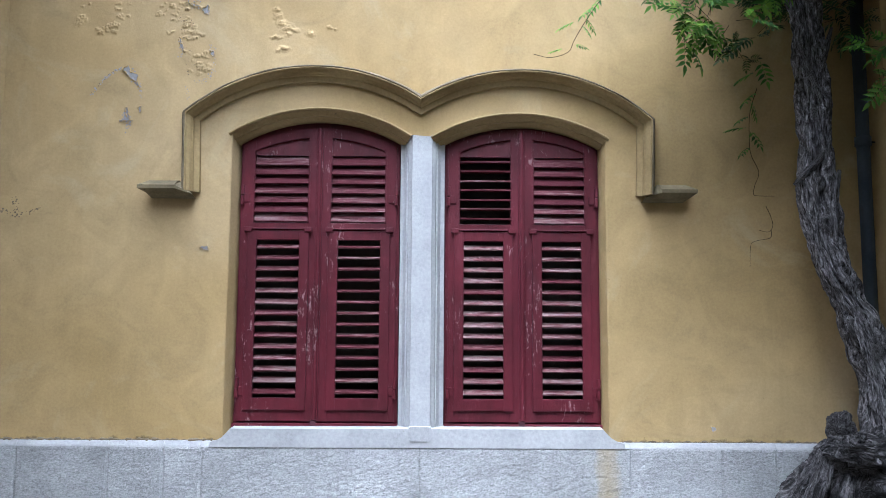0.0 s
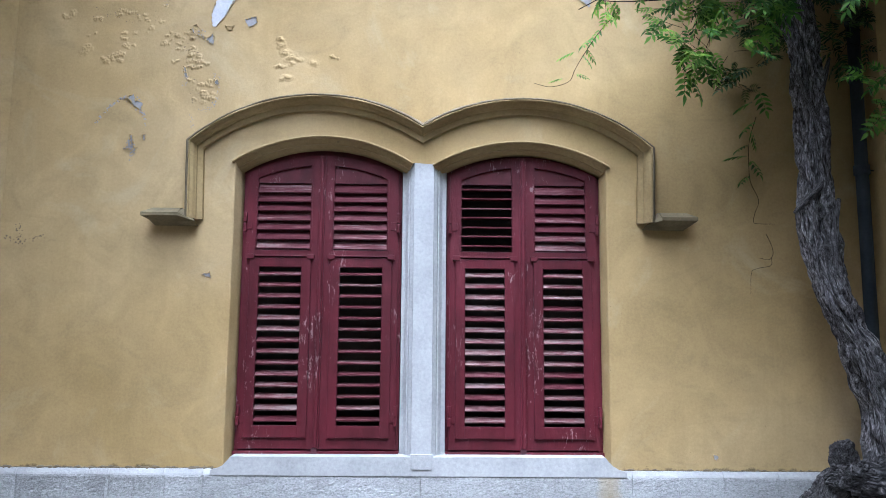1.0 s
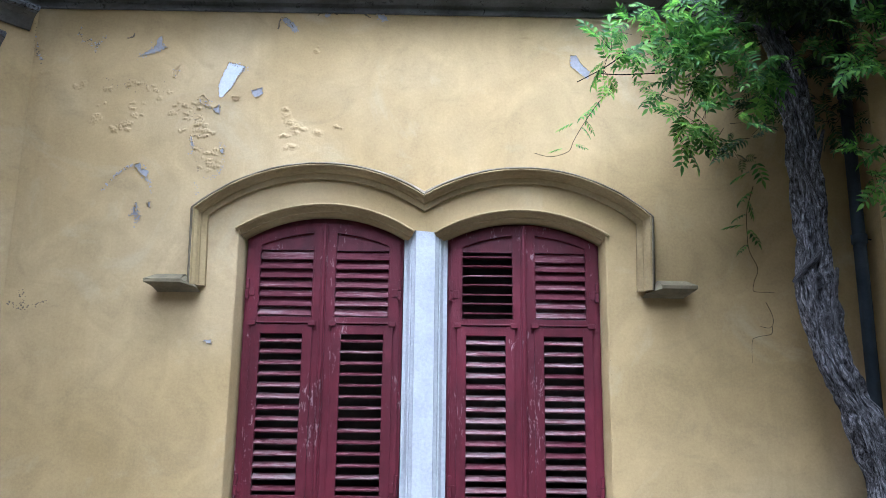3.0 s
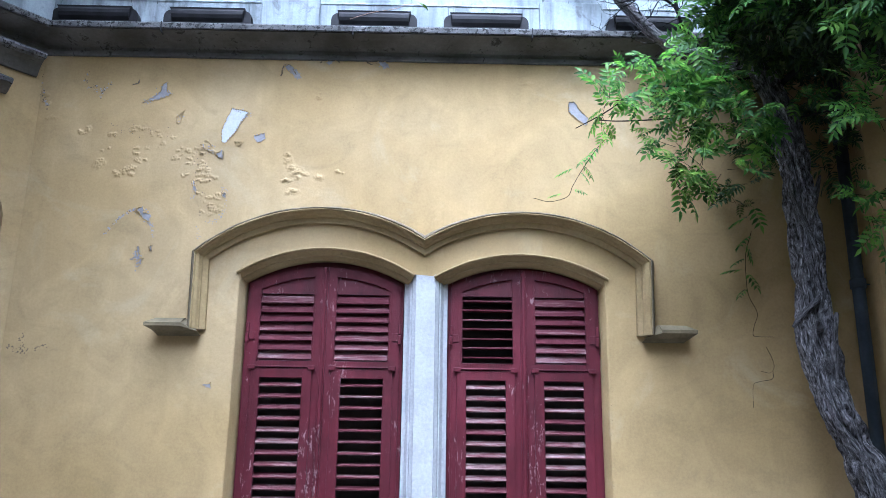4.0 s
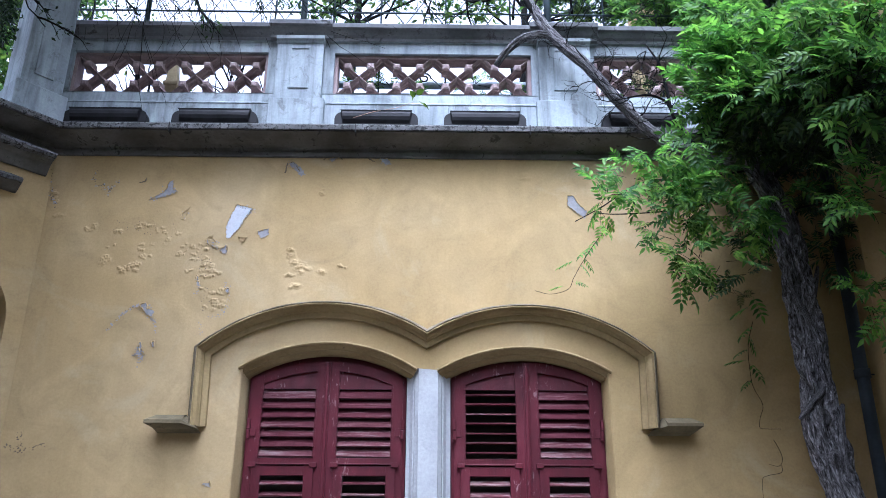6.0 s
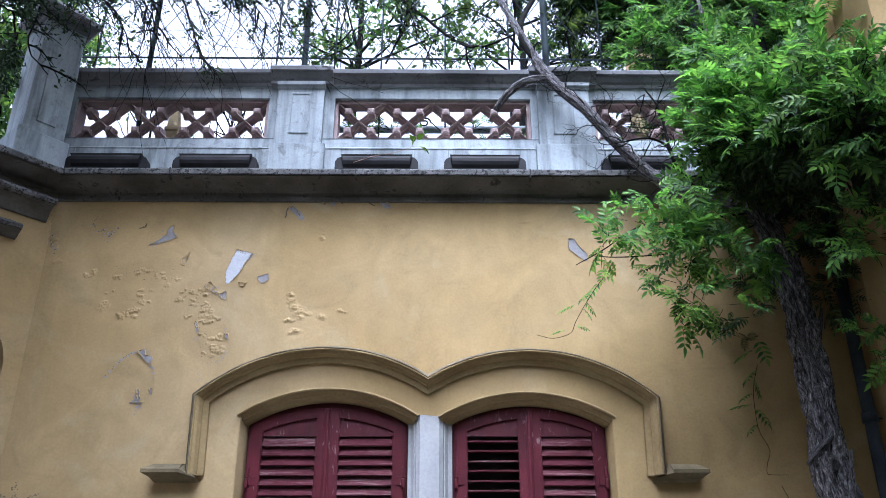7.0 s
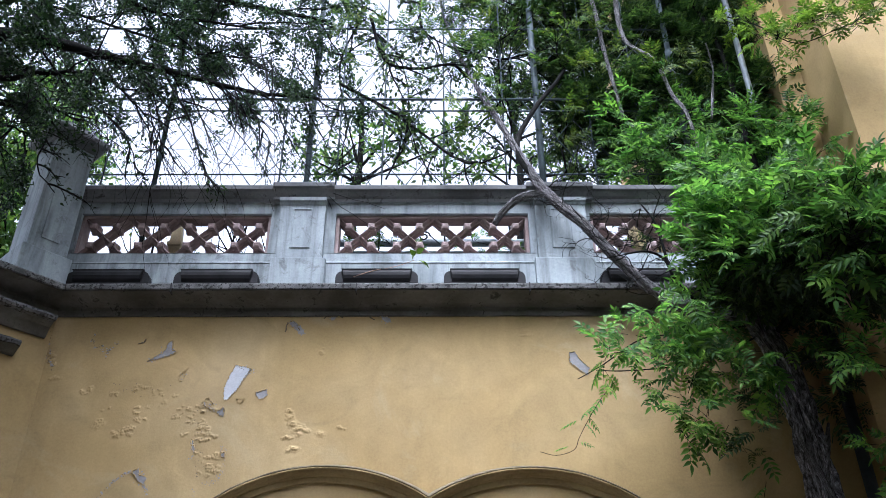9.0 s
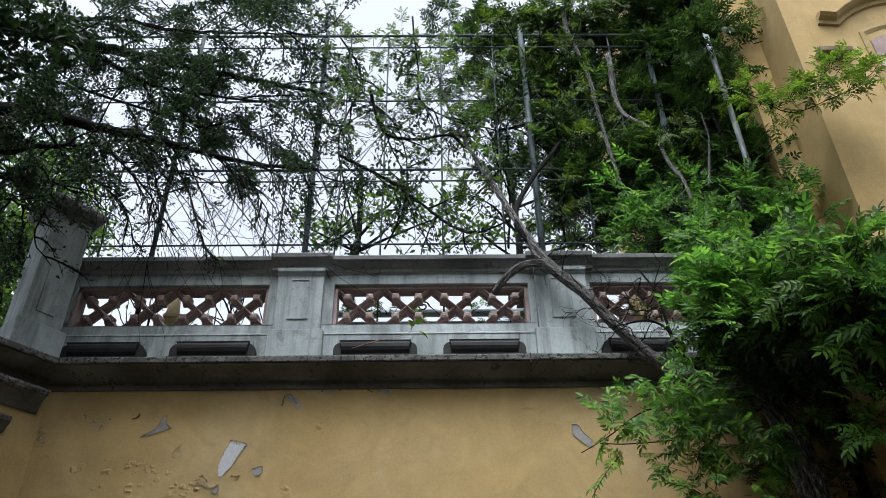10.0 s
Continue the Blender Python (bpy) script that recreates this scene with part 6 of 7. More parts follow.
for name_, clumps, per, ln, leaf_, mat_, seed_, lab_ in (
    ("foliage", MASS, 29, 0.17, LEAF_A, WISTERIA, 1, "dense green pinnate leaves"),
    ("upper_foliage", UPPER, 24, 0.19, LEAF_A, WISTERIA, 15, "green leaves climbing from the parapet up the house"),
    ("shade_foliage", COURT_SHADE, 26, 0.3, LEAF_A, WISTERIA, 51, "unseen leaves added over the court to shade the corner"),
    ("shade_curtain", SHADE_CURTAIN, 14, 0.22, LEAF_A, TRELLIS_SHADELEAF, 57, "unseen dark leaves added along the garden wall to shade the corner"),
    ("leaf_roof", ROOF, 34, 0.12, LEAF_A, TRELLIS_SHADELEAF, 67, "dense inner leaves over the corner, shade put into their dark colour"),
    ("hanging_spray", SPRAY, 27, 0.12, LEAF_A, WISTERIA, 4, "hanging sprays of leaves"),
    ("inner_foliage", DARKS, 40, 0.12, LEAF_B, TRELLIS_SHADELEAF, 21, "leaves in the corner, shade put into their dark colour"),
    ("ivy_mass", IVY, 44, 0.24, LEAF_B, TRELLIS_SHADELEAF, 27, "dense dark leaves against the house"),
    ("young_foliage", SHOOTS, 95, 0.10, LEAF_C, SHOOT, 7, "pale yellow-green young leaves"),
    ("high_spray", HIGH, 70, 0.10, LEAF_C, CRESTLEAF, 37, "leaves on a long shoot before the house"),
    ("trellis_foliage", TANGLE, 12, 0.22, LEAF_C, FARLEAF, 93, "thin green leaves tangled in the trellis"),
    ("crest_foliage", CREST, 12, 0.20, LEAF_B, CRESTLEAF, 33, "yellow-green leaves on the trellis"),
):
    hangs = name_ in ("hanging_spray", "inner_foliage", "leaf_roof")
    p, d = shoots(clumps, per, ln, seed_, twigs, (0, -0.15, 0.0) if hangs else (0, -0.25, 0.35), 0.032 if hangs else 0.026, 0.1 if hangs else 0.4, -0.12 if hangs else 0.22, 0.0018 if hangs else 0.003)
    # low left sprays get more of the lighter copy, standing in for light
    if name_ == "hanging_spray":
        pale = np.random.RandomState(61).uniform(0, 1, len(p)) < np.where((p[:, 0] < 1.9) & (p[:, 2] < 3.72), 0.42, 0.08)
        scatter("lit_spray", SPRAYLEAF, vine, leaf_, p[pale], d[pale], np.random.RandomState(62).uniform(0.6, 1.1, int(pale.sum())), 63, V0, "lighter spray leaves, light put into their colour", 0.45, (0.0, -0.8, 0.8))
        p, d = p[~pale], d[~pale]
    scatter(name_, mat_, vine, leaf_, p, d, np.random.RandomState(seed_ + 1).uniform(0.65, 1.4, len(p)), seed_ + 2, V0, lab_, 0.45, (0.0, 0.0, 1.0) if mat_ is TRELLIS_SHADELEAF else (0.0, -0.8, 0.8))
STEMS = [
    ([(2.18, -0.40, 4.22), (1.79, -0.33, 4.19), (1.47, -0.30, 4.17), (1.18, -0.30, 3.98), (0.99, -0.30, 3.87)], 0.007),
    ([(1.89, -0.34, 4.20), (1.79, -0.32, 3.95), (1.74, -0.30, 3.67)], 0.004),
    ([(2.35, -0.4, 3.9), (2.6, -0.7, 3.85), (2.85, -0.85, 3.7)], 0.007),
    ([(2.2, -0.4, 4.45), (2.0, -0.7, 4.7), (1.9, -0.8, 5.2)], 0.02),
]
STEMS += [
    ([(2.2, -0.4, 4.5), (2.5, -0.4, 5.2), (2.6, -0.2, 6.2), (2.7, 0.1, 7.5), (2.5, 0.4, 8.8)], 0.035),
    ([(2.3, -0.44, 4.1), (2.75, -0.9, 4.5), (3.1, -1.4, 4.9), (3.2, -2.0, 5.4), (3.3, -2.7, 5.5), (2.9, -3.3, 5.85), (2.4, -3.3, 5.95), (1.9, -3.5, 6.1)], 0.02),
    ([(3.1, -1.4, 4.9), (3.22, -1.6, 4.3), (3.2, -1.6, 3.4), (3.22, -1.6, 2.5), (3.2, -1.5, 1.6)], 0.02),
    ([(2.56, -0.3, 7.4), (2.64, -0.8, 6.72), (2.78, -1.0, 6.32), (3.06, -1.1, 6.36), (3.47, -1.1, 6.58)], 0.005),
    ([(2.85, 0.0, 8.2), (3.2, -0.3, 8.0), (3.44, -0.4, 8.15), (3.55, -0.4, 8.32)], 0.006),
    ([(2.35, -0.44, 4.19), (2.12, -0.40, 4.08), (1.84, -0.36, 3.97), (1.61, -0.33, 3.94), (1.30, -0.32, 3.92), (1.12, -0.31, 3.93)], 0.007),
]
STEMS += [
    (LIMB[5:7] + [(0.9, 0.1, 6.6), (1.3, 0.3, 7.4), (1.35, 0.4, 8.4)], 0.03),
    ([(-0.87, 0.30, 7.10), (-0.41, 0.30, 6.79), (-0.08, 0.30, 6.49), (0.17, 0.20, 6.17), (0.38, 0.10, 6.01), (0.68, 0.00, 6.07)], 0.016),
    ([(-0.62, 0.30, 8.02), (-0.46, 0.30, 7.42), (-0.15, 0.30, 7.30), (0.19, 0.30, 7.35), (0.39, 0.30, 7.13)], 0.018),
]
for path_, r_ in STEMS:
    twigs.tube(smooth_path(path_, 5), r_, r_ * 0.45, seg=7)
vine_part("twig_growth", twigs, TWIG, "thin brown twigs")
# pale bare stems that climb the corner
for path_, r_ in (
    ([(1.86, 0.25, 8.47), (1.85, 0.2, 7.62), (2.07, 0.1, 7.22), (2.14, 0.0, 6.7), (2.19, -0.1, 6.41), (2.2, -0.2, 5.84)], 0.022),
    ([(1.46, 0.25, 9.2), (1.48, 0.25, 8.79), (1.61, 0.25, 8.17), (1.65, 0.2, 7.39), (1.7, 0.1, 6.52)], 0.024),
    ([(2.40, -0.1, 6.34), (2.52, 0.0, 6.8), (2.56, 0.0, 7.04), (2.55, 0.0, 7.34)], 0.012),
):
    h = Heap()
    h.add(*bark_tube(path_, [r_ * (1.15 - 0.5 * i / (len(path_) - 1)) for i in range(len(path_))], seg=20, steps=10, deep=0.005, seed=path_[0][0] * 7))
    vine_part("stem", h, BARK, "pale grey climbing stem")
h = Heap()
for path_ in ([(1.78, -0.4, 4.52), (1.7, -0.45, 4.63), (1.67, -0.45, 4.89), (1.64, -0.45, 5.06), (1.57, -0.4, 5.26)], [(1.88, -0.4, 4.39), (1.74, -0.42, 4.55), (1.68, -0.42, 4.74), (1.56, -0.42, 4.81), (1.4, -0.4, 4.8)]):
    h.tube(smooth_path(path_, 6), 0.014, 0.006, seg=7)
vine_part("dead_stem", h, TWIG, "dark crooked dead stem")
h = Heap()
h.tube(smooth_path([(2.23, -0.04, 3.24), (2.18, -0.03, 3.07), (2.17, -0.03, 2.88), (2.18, -0.03, 2.78), (2.23, -0.02, 2.67), (2.20, -0.02, 2.58), (2.19, -0.02, 2.52), (2.23, -0.02, 2.51), (2.33, -0.02, 2.51)], 5), 0.0022, 0.0014, seg=5)
vine_part("tendril", h, TWIG, "thin dry tendril hanging along the wall")
p = np.array([(2.21, -0.06, 3.20), (2.17, -0.06, 3.14), (2.16, -0.06, 3.04), (2.15, -0.06, 2.96), (2.16, -0.06, 2.94), (2.16, -0.06, 2.83), (2.20, -0.07, 3.33), (2.24, -0.08, 3.41)])
scatter("tendril_leaves", WISTERIA, vine, LEAF_B, p, np.array([(-0.8, -0.3, -0.5), (0.3, -0.3, -0.8), (-0.8, -0.2, -0.3), (-0.9, -0.2, 0.0), (0.4, -0.3, -0.6), (-0.8, -0.2, -0.5), (-0.9, -0.3, -0.3), (0.2, -0.3, -0.9)]), np.array([1.2, 1.1, 0.9, 1.2, 1.1, 0.8, 1.3, 1.3]), 75, V0, "small leaves along a tendril", 0.3)
h = Heap()
h.tube(smooth_path([(2.27, -0.02, 2.44), (2.30, -0.02, 2.37), (2.31, -0.02, 2.31), (2.28, -0.02, 2.27), (2.22, -0.02, 2.28)], 5), 0.0018, 0.0012, seg=5)
vine_part("tendril", h, TWIG, "thin dry tendril hanging along the wall")
h = Heap()
h.tube(smooth_path([(2.30, -0.02, 2.28), (2.29, -0.02, 2.23), (2.20, -0.02, 2.21), (2.16, -0.02, 2.18), (2.15, -0.02, 2.04)], 5), 0.0018, 0.001, seg=5)
vine_part("tendril", h, TWIG, "thin dry tendril hanging along the wall")
p = np.array([(1.08, -0.35, 3.66), (0.96, -0.35, 3.56), (1.00, -0.35, 3.54), (0.89, -0.30, 3.40), (0.96, -0.30, 3.43), (1.02, -0.35, 3.58), (1.13, -0.35, 3.72)])
scatter("tip_leaves", WISTERIA, vine, LEAF_B, p, np.array([(-0.8, -0.2, -0.5), (-0.9, 0.1, -0.2), (0.6, -0.3, -0.7), (-0.9, -0.1, -0.1), (0.8, -0.2, -0.2), (0.7, 0.2, -0.6), (-0.7, 0.1, -0.7)]), np.array([0.95, 0.9, 0.75, 0.7, 0.65, 0.8, 1.05]), 71, V0, "small leaves at the spray's tip", 0.3)
h = Heap()
h.tube(smooth_path([(0.71, -0.20, 3.40), (0.81, -0.25, 3.36), (0.92, -0.30, 3.38), (0.95, -0.35, 3.44), (1.02, -0.35, 3.56), (1.13, -0.35, 3.72), (1.25, -0.35, 3.85)], 5), 0.0016, 0.0025, seg=5)
vine_part("tendril", h, TWIG, "thin dry tendril hanging along the wall")

h = Heap()
h.tube(smooth_path([(2.33, -1.00, 4.58), (2.44, -1.00, 4.48), (2.54, -1.00, 4.33), (2.58, -1.00, 4.11), (2.62, -1.00, 3.95), (2.64, -0.95, 3.78)], 6), 0.006, 0.003, seg=6)
vine_part("pale_stem", h, DRYPOD, "pale arching young stem")
h = Heap()
h.tube(smooth_path([(2.31, -1.00, 4.62), (2.36, -1.02, 4.73), (2.46, -1.00, 4.80), (2.54, -1.01, 4.79), (2.62, -1.00, 4.82), (2.68, -1.00, 4.87)], 6), 0.005, 0.003, seg=6)
h.tube(smooth_path([(2.46, -1.00, 4.80), (2.52, -1.00, 4.84), (2.56, -1.00, 4.90)], 4), 0.003, 0.002, seg=5)
vine_part("pale_stem", h, DRYPOD, "pale arching young stem")
h = Heap()
h.tube(smooth_path([(2.37, -0.90, 5.10), (2.57, -0.92, 5.15), (2.77, -0.90, 5.20)], 6), 0.004, 0.002, seg=6)
vine_part("pale_stem", h, DRYPOD, "pale arching young stem")
# dry crumpled leaf clusters
rnd = random.Random(52)
for x_, y_, z_, n_ in ((2.33, -1.02, 4.60, 5), (2.31, -1.02, 4.52, 7), (2.42, -1.02, 4.50, 8), (2.07, -0.97, 4.24, 3), (2.19, -0.99, 4.32, 4), (2.59, -1.02, 4.16, 3)):
    h = Heap()
    for _ in range(n_):
        a_, ln_, w_ = rnd.uniform(0, 6.28), rnd.uniform(0.05, 0.10), rnd.uniform(0.008, 0.014)
        c_, q_ = math.cos(a_), math.sin(a_)
        base_ = Vector((x_ + rnd.gauss(0, 0.012), y_ + rnd.gauss(0, 0.012), z_ + rnd.uniform(-0.03, 0.02)))
        vs_ = []
        for k in range(6):
            t_ = k / 5
            half_ = w_ * math.sin(math.pi * (0.12 + 0.8 * t_)) * rnd.uniform(0.7, 1.2)
            mid_ = base_ + Vector((0.02 * c_ * t_ + rnd.gauss(0, 0.002), 0.02 * q_ * t_, -ln_ * t_))
            curl_ = 0.006 * math.sin(t_ * 7 + a_)
            vs_ += [mid_ + Vector((-q_ * half_, c_ * half_, curl_)), mid_ + Vector((c_ * 0.004, q_ * 0.004, 0)), mid_ + Vector((q_ * half_, -c_ * half_, -curl_))]
        h.add(vs_, [(3 * k + j, 3 * k + j + 1, 3 * k + j + 4, 3 * k + j + 3) for k in range(5) for j in (0, 1)])
    h.tube([Vector((x_, y_, z_ - 0.02)), Vector((x_ + 0.004, y_, z_ + 0.08))], 0.002, seg=5)
    vine_part("dry_leaves", h, DRYPOD, "cluster of withered brown leaves")

# ---- trees ----
def grow(heap, tips, start, way, length, radius, level, rnd, droop=0.0, spread_=0.6, crook=0.14):
    """Branches by branching: wandering tubes, each bearing thinner ones."""
    n = 6
    pts = [Vector(start)]
    d = Vector(way).normalized()
    for i in range(n):
        d = (d + Vector((rnd.gauss(0, crook), rnd.gauss(0, crook), rnd.gauss(0, crook * 0.86) - droop))).normalized()
        pts.append(pts[-1] + d * length / n)
    heap.tube(pts, radius, radius * 0.45, seg=8 if level > 2 else 5 if level > 0 else 3)
    if level == 0:
        tips.extend((p, d) for p in pts[1:])
        return
    for k in range(rnd.randint(5, 7) if level > 1 else rnd.randint(5, 8)):
        i = rnd.randint(1, n)
        side = (d + Vector((rnd.gauss(0, spread_), rnd.gauss(0, spread_), rnd.gauss(0, spread_)))).normalized()
        grow(heap, tips, pts[i], side, length * rnd.uniform(0.4, 0.62), radius * 0.45, level - 1, rnd, droop, spread_, crook)
    grow(heap, tips, pts[-1], d, length * 0.5, radius * 0.45, level - 1, rnd, droop, spread_, crook)


dead = random.Random(23)
h, tips = Heap(), []
for base_ in (LIMB[2:6] + [(1.3, -0.27, 4.97), (1.0, -0.24, 5.35), (1.5, -0.3, 4.7), (0.80, -0.18, 5.75), (1.25, -0.26, 5.02)]):
    for _ in range(2):
        grow(h, tips, base_, (dead.uniform(-0.3, 1.0), dead.uniform(-0.6, 0.1), dead.uniform(-0.3, 0.7)), dead.uniform(0.25, 0.5), 0.0045, 1, dead, 0.0, 0.8, 0.42)
for base_ in ((1.70, -0.45, 4.63), (1.67, -0.45, 4.89), (1.64, -0.45, 5.06), (1.68, -0.42, 4.74), (1.56, -0.42, 4.81), (1.42, -0.4, 4.8), (1.57, -0.4, 5.2), (1.60, -0.42, 4.96)):
    for _ in range(2):
        grow(h, tips, base_, (dead.uniform(-1.0, 0.2), dead.uniform(-0.4, 0.2), dead.uniform(-0.5, 0.7)), dead.uniform(0.2, 0.42), 0.0045, 1, dead, 0.0, 0.8, 0.42)
vine_part("dead_growth", h, TWIG, "bare dead twigs along the limb")


def leaf_tips(name, mat, parent, tips, per, size, seed, off, jitter=0.05, label=""):
    rs = np.random.RandomState(seed)
    p = np.repeat(np.array([t[0][:] for t in tips]), per, 0)
    d = np.repeat(np.array([t[1][:] for t in tips]), per, 0)
    p = p + rs.normal(0, jitter, p.shape)
    d = d + rs.normal(0, 0.8, d.shape)
    t = leaflet(size, size * 0.5, size * 0.06)
    return scatter(name, mat, parent, t, p, d, rs.uniform(0.7, 1.3, len(p)), seed + 1, off, label, 1.0)


def tree(name, label, base, limbs, level, per, size, mat, seed, droop=0.0, trunk=None, jitter=0.05):
    rnd = random.Random(seed)
    t = thing(name, label, "tree", base)
    h, tips = Heap(), []
    if trunk:
        h.tube(smooth_path(trunk[0], 6), trunk[1], trunk[1] * 0.55, seg=12)
    for start, end, r in limbs:
        start, end = Vector(start), Vector(end)
        pts = [start]
        n = 10
        for i in range(1, n + 1):
            pts.append(start.lerp(end, i / n) + Vector((rnd.gauss(0, 0.03), rnd.gauss(0, 0.05), rnd.gauss(0, 0.03) - 0.0)))
        h.tube(pts, r, r * 0.3, seg=8)
        d = (end - start).normalized()
        ln = (end - start).length
        for i in range(2, n + 1):
            for k in range(2):
                side = (d * 0.7 + Vector((rnd.gauss(0, 0.5), rnd.gauss(0, 0.5), rnd.gauss(0, 0.45) - droop))).normalized()
                grow(h, tips, pts[i], side, ln * rnd.uniform(0.16, 0.34), r * 0.34, level, rnd, droop)
    h.v = [tuple(Vector(v) - Vector(base)) for v in h.v]
    h.put("trunk", TWIG, t, "dark trunk and bare twigs")
    leaf_tips("crown", mat, t, tips, per, size, seed, base, jitter, "small dark leaves")
    return t


# the tree that reaches over the terrace corner: boughs, side branches and twigs, each bearing a few leaves
def bough(heap, tips, points, r0, r1, rnd, reach=0.55, gap=0.12, droop=0.02):
    path = smooth_path(points, 6)
    n = len(path)
    heap.tube([p + Vector((rnd.gauss(0, 0.004), rnd.gauss(0, 0.006), rnd.gauss(0, 0.004))) for p in path], r0 * 1.1, r1 * 1.2, seg=8)
    gone = 0.0
    for i in range(1, n):
        gone += (path[i] - path[i - 1]).length
        while gone > gap:
            gone -= gap
            d = (path[i] - path[i - 1]).normalized()
            side = (d * 0.8 + Vector((rnd.gauss(0, 0.45), rnd.gauss(0, 0.35), rnd.gauss(0, 0.6) - 0.05))).normalized()
            grow(heap, tips, path[i], side, reach * rnd.uniform(0.5, 1.25), 0.009, 1, rnd, droop, 0.55)


OT = Vector((-4.3, -3.4, 0.0))
ot = thing("overhanging_tree", "dark small-leaved tree reaching over the terrace corner", "tree", OT)
rnd = random.Random(3)
h, tips = Heap(), []
h.tube(smooth_path([(-4.3, -3.4, 0), (-4.35, -3.4, 2), (-4.2, -3.3, 4.5), (-4.15, -3.3, 7.5)], 6), 0.2, 0.1, seg=14)
BOUGHS = [
    ([(-4.2, -3.3, 6.0), (-4.08, -0.90, 7.84), (-3.44, -0.80, 7.54), (-3.03, -0.70, 7.52), (-2.72, -0.50, 7.62), (-2.27, -0.30, 7.66), (-1.84, -0.10, 7.75), (-1.32, 0.00, 7.71), (-0.98, 0.00, 7.61)], 0.06, 0.010),
    ([(-4.2, -3.3, 5.2), (-3.69, -0.90, 6.64), (-3.18, -0.80, 6.58), (-2.89, -0.70, 6.57), (-2.60, -0.60, 6.55), (-2.31, -0.50, 6.55), (-2.09, -0.30, 6.64), (-1.77, -0.20, 6.61), (-1.47, 0.00, 6.71), (-0.99, 0.00, 6.66)], 0.062, 0.008),
    ([(-3.44, -0.80, 7.54), (-3.07, -0.70, 7.47), (-2.73, -0.60, 7.32), (-2.44, -0.50, 7.21), (-2.11, -0.40, 7.21), (-1.63, -0.30, 7.21)], 0.03, 0.008),
    ([(-4.2, -3.3, 5.0), (-3.60, -0.80, 6.23), (-3.14, -0.70, 6.30), (-2.87, -0.70, 6.30), (-2.53, -0.60, 6.44)], 0.03, 0.008),
]
BOUGHS += [
    ([(-3.45, -0.80, 7.57), (-3.28, -0.60, 7.98), (-2.93, -0.40, 8.23), (-2.63, -0.20, 8.34), (-1.97, 0.00, 8.53), (-1.18, 0.10, 8.61)], 0.022, 0.006),
    ([(-4.2, -3.3, 6.8), (-4.35, -0.80, 8.52), (-3.55, -0.50, 8.67), (-2.67, -0.20, 8.89), (-1.68, 0.00, 9.01)], 0.04, 0.008),
    ([(-4.72, 0.20, 8.24), (-3.87, 0.20, 8.07), (-3.13, 0.20, 7.78), (-2.35, 0.20, 7.46), (-1.68, 0.20, 7.31)], 0.02, 0.006),
    ([(-3.59, -0.70, 6.05), (-3.21, -0.70, 5.95), (-2.93, -0.65, 5.96), (-2.71, -0.60, 5.87)], 0.016, 0.005),
    ([(-3.59, -0.60, 5.91), (-3.26, -0.60, 5.84), (-3.06, -0.60, 5.74)], 0.012, 0.003),
]
for pts_, r0_, r1_ in BOUGHS:
    bough(h, tips, pts_, r0_, r1_, rnd)
bare = len(tips)
HANGERS = [
    [(-2.75, -0.65, 6.47), (-2.45, -0.55, 6.21), (-2.21, -0.50, 5.95), (-2.04, -0.50, 5.64)],
    [(-2.23, -0.45, 6.55), (-1.98, -0.40, 6.12), (-1.82, -0.40, 5.72), (-1.73, -0.40, 5.45)],
    [(-3.23, -0.70, 6.32), (-2.95, -0.60, 5.96), (-2.94, -0.60, 5.47), (-2.78, -0.55, 5.25)],
    [(-2.72, -0.50, 7.62), (-2.29, -0.40, 7.11), (-2.04, -0.30, 6.89), (-1.58, -0.20, 6.29)],
    [(-1.67, -0.20, 6.58), (-1.49, -0.20, 6.29), (-1.31, -0.20, 5.96)],
    [(-3.17, -0.80, 6.56), (-2.78, -0.70, 6.11), (-2.37, -0.60, 5.79), (-2.19, -0.55, 5.37)],
]
for pts_ in HANGERS:
    bough(h, tips, pts_, 0.009, 0.003, rnd, 0.26, 0.16, 0.05)
h.v = [tuple(Vector(v) - OT) for v in h.v]
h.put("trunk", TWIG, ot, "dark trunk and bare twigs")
clumped = [t for t in tips[:bare] if noise.noise(t[0] * 2.6) > -0.12]
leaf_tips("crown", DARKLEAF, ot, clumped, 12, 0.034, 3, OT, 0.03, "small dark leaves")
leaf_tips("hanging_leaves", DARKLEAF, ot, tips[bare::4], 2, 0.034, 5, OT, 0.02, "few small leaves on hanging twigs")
# an unseen crown added over the court, to shade the left of the wall
h, tips = Heap(), []
for end_ in ((-5.0, -4.6, 8.0), (-2.4, -3.8, 7.2), (-3.4, -3.0, 6.6), (-1.4, -3.2, 7.6), (-2.2, -2.6, 7.4), (-3.2, -4.4, 6.2), (-4.6, -2.2, 6.2), (-3.4, -2.2, 6.6), (-2.9, -3.4, 8.4), (-3.7, -1.3, 6.2), (-3.9, -1.8, 5.2), (-3.6, -2.2, 5.6), (-4.4, -1.6, 4.4)):
    bough(h, tips, [(-4.2, -3.3, 5.6), Vector((-4.2, -3.3, 6.0)).lerp(Vector(end_), 0.5) + Vector((0, 0, 0.3)), end_], 0.05, 0.012, rnd, 0.9, 0.2)
h.v = [tuple(Vector(v) - OT) for v in h.v]
h.put("shade_branch", TWIG, ot, "unseen branches added over the court to shade the left wall")
leaf_tips("shade_crown", DARKLEAF, ot, tips, 8, 0.075, 13, OT, 0.06, "small dark leaves")
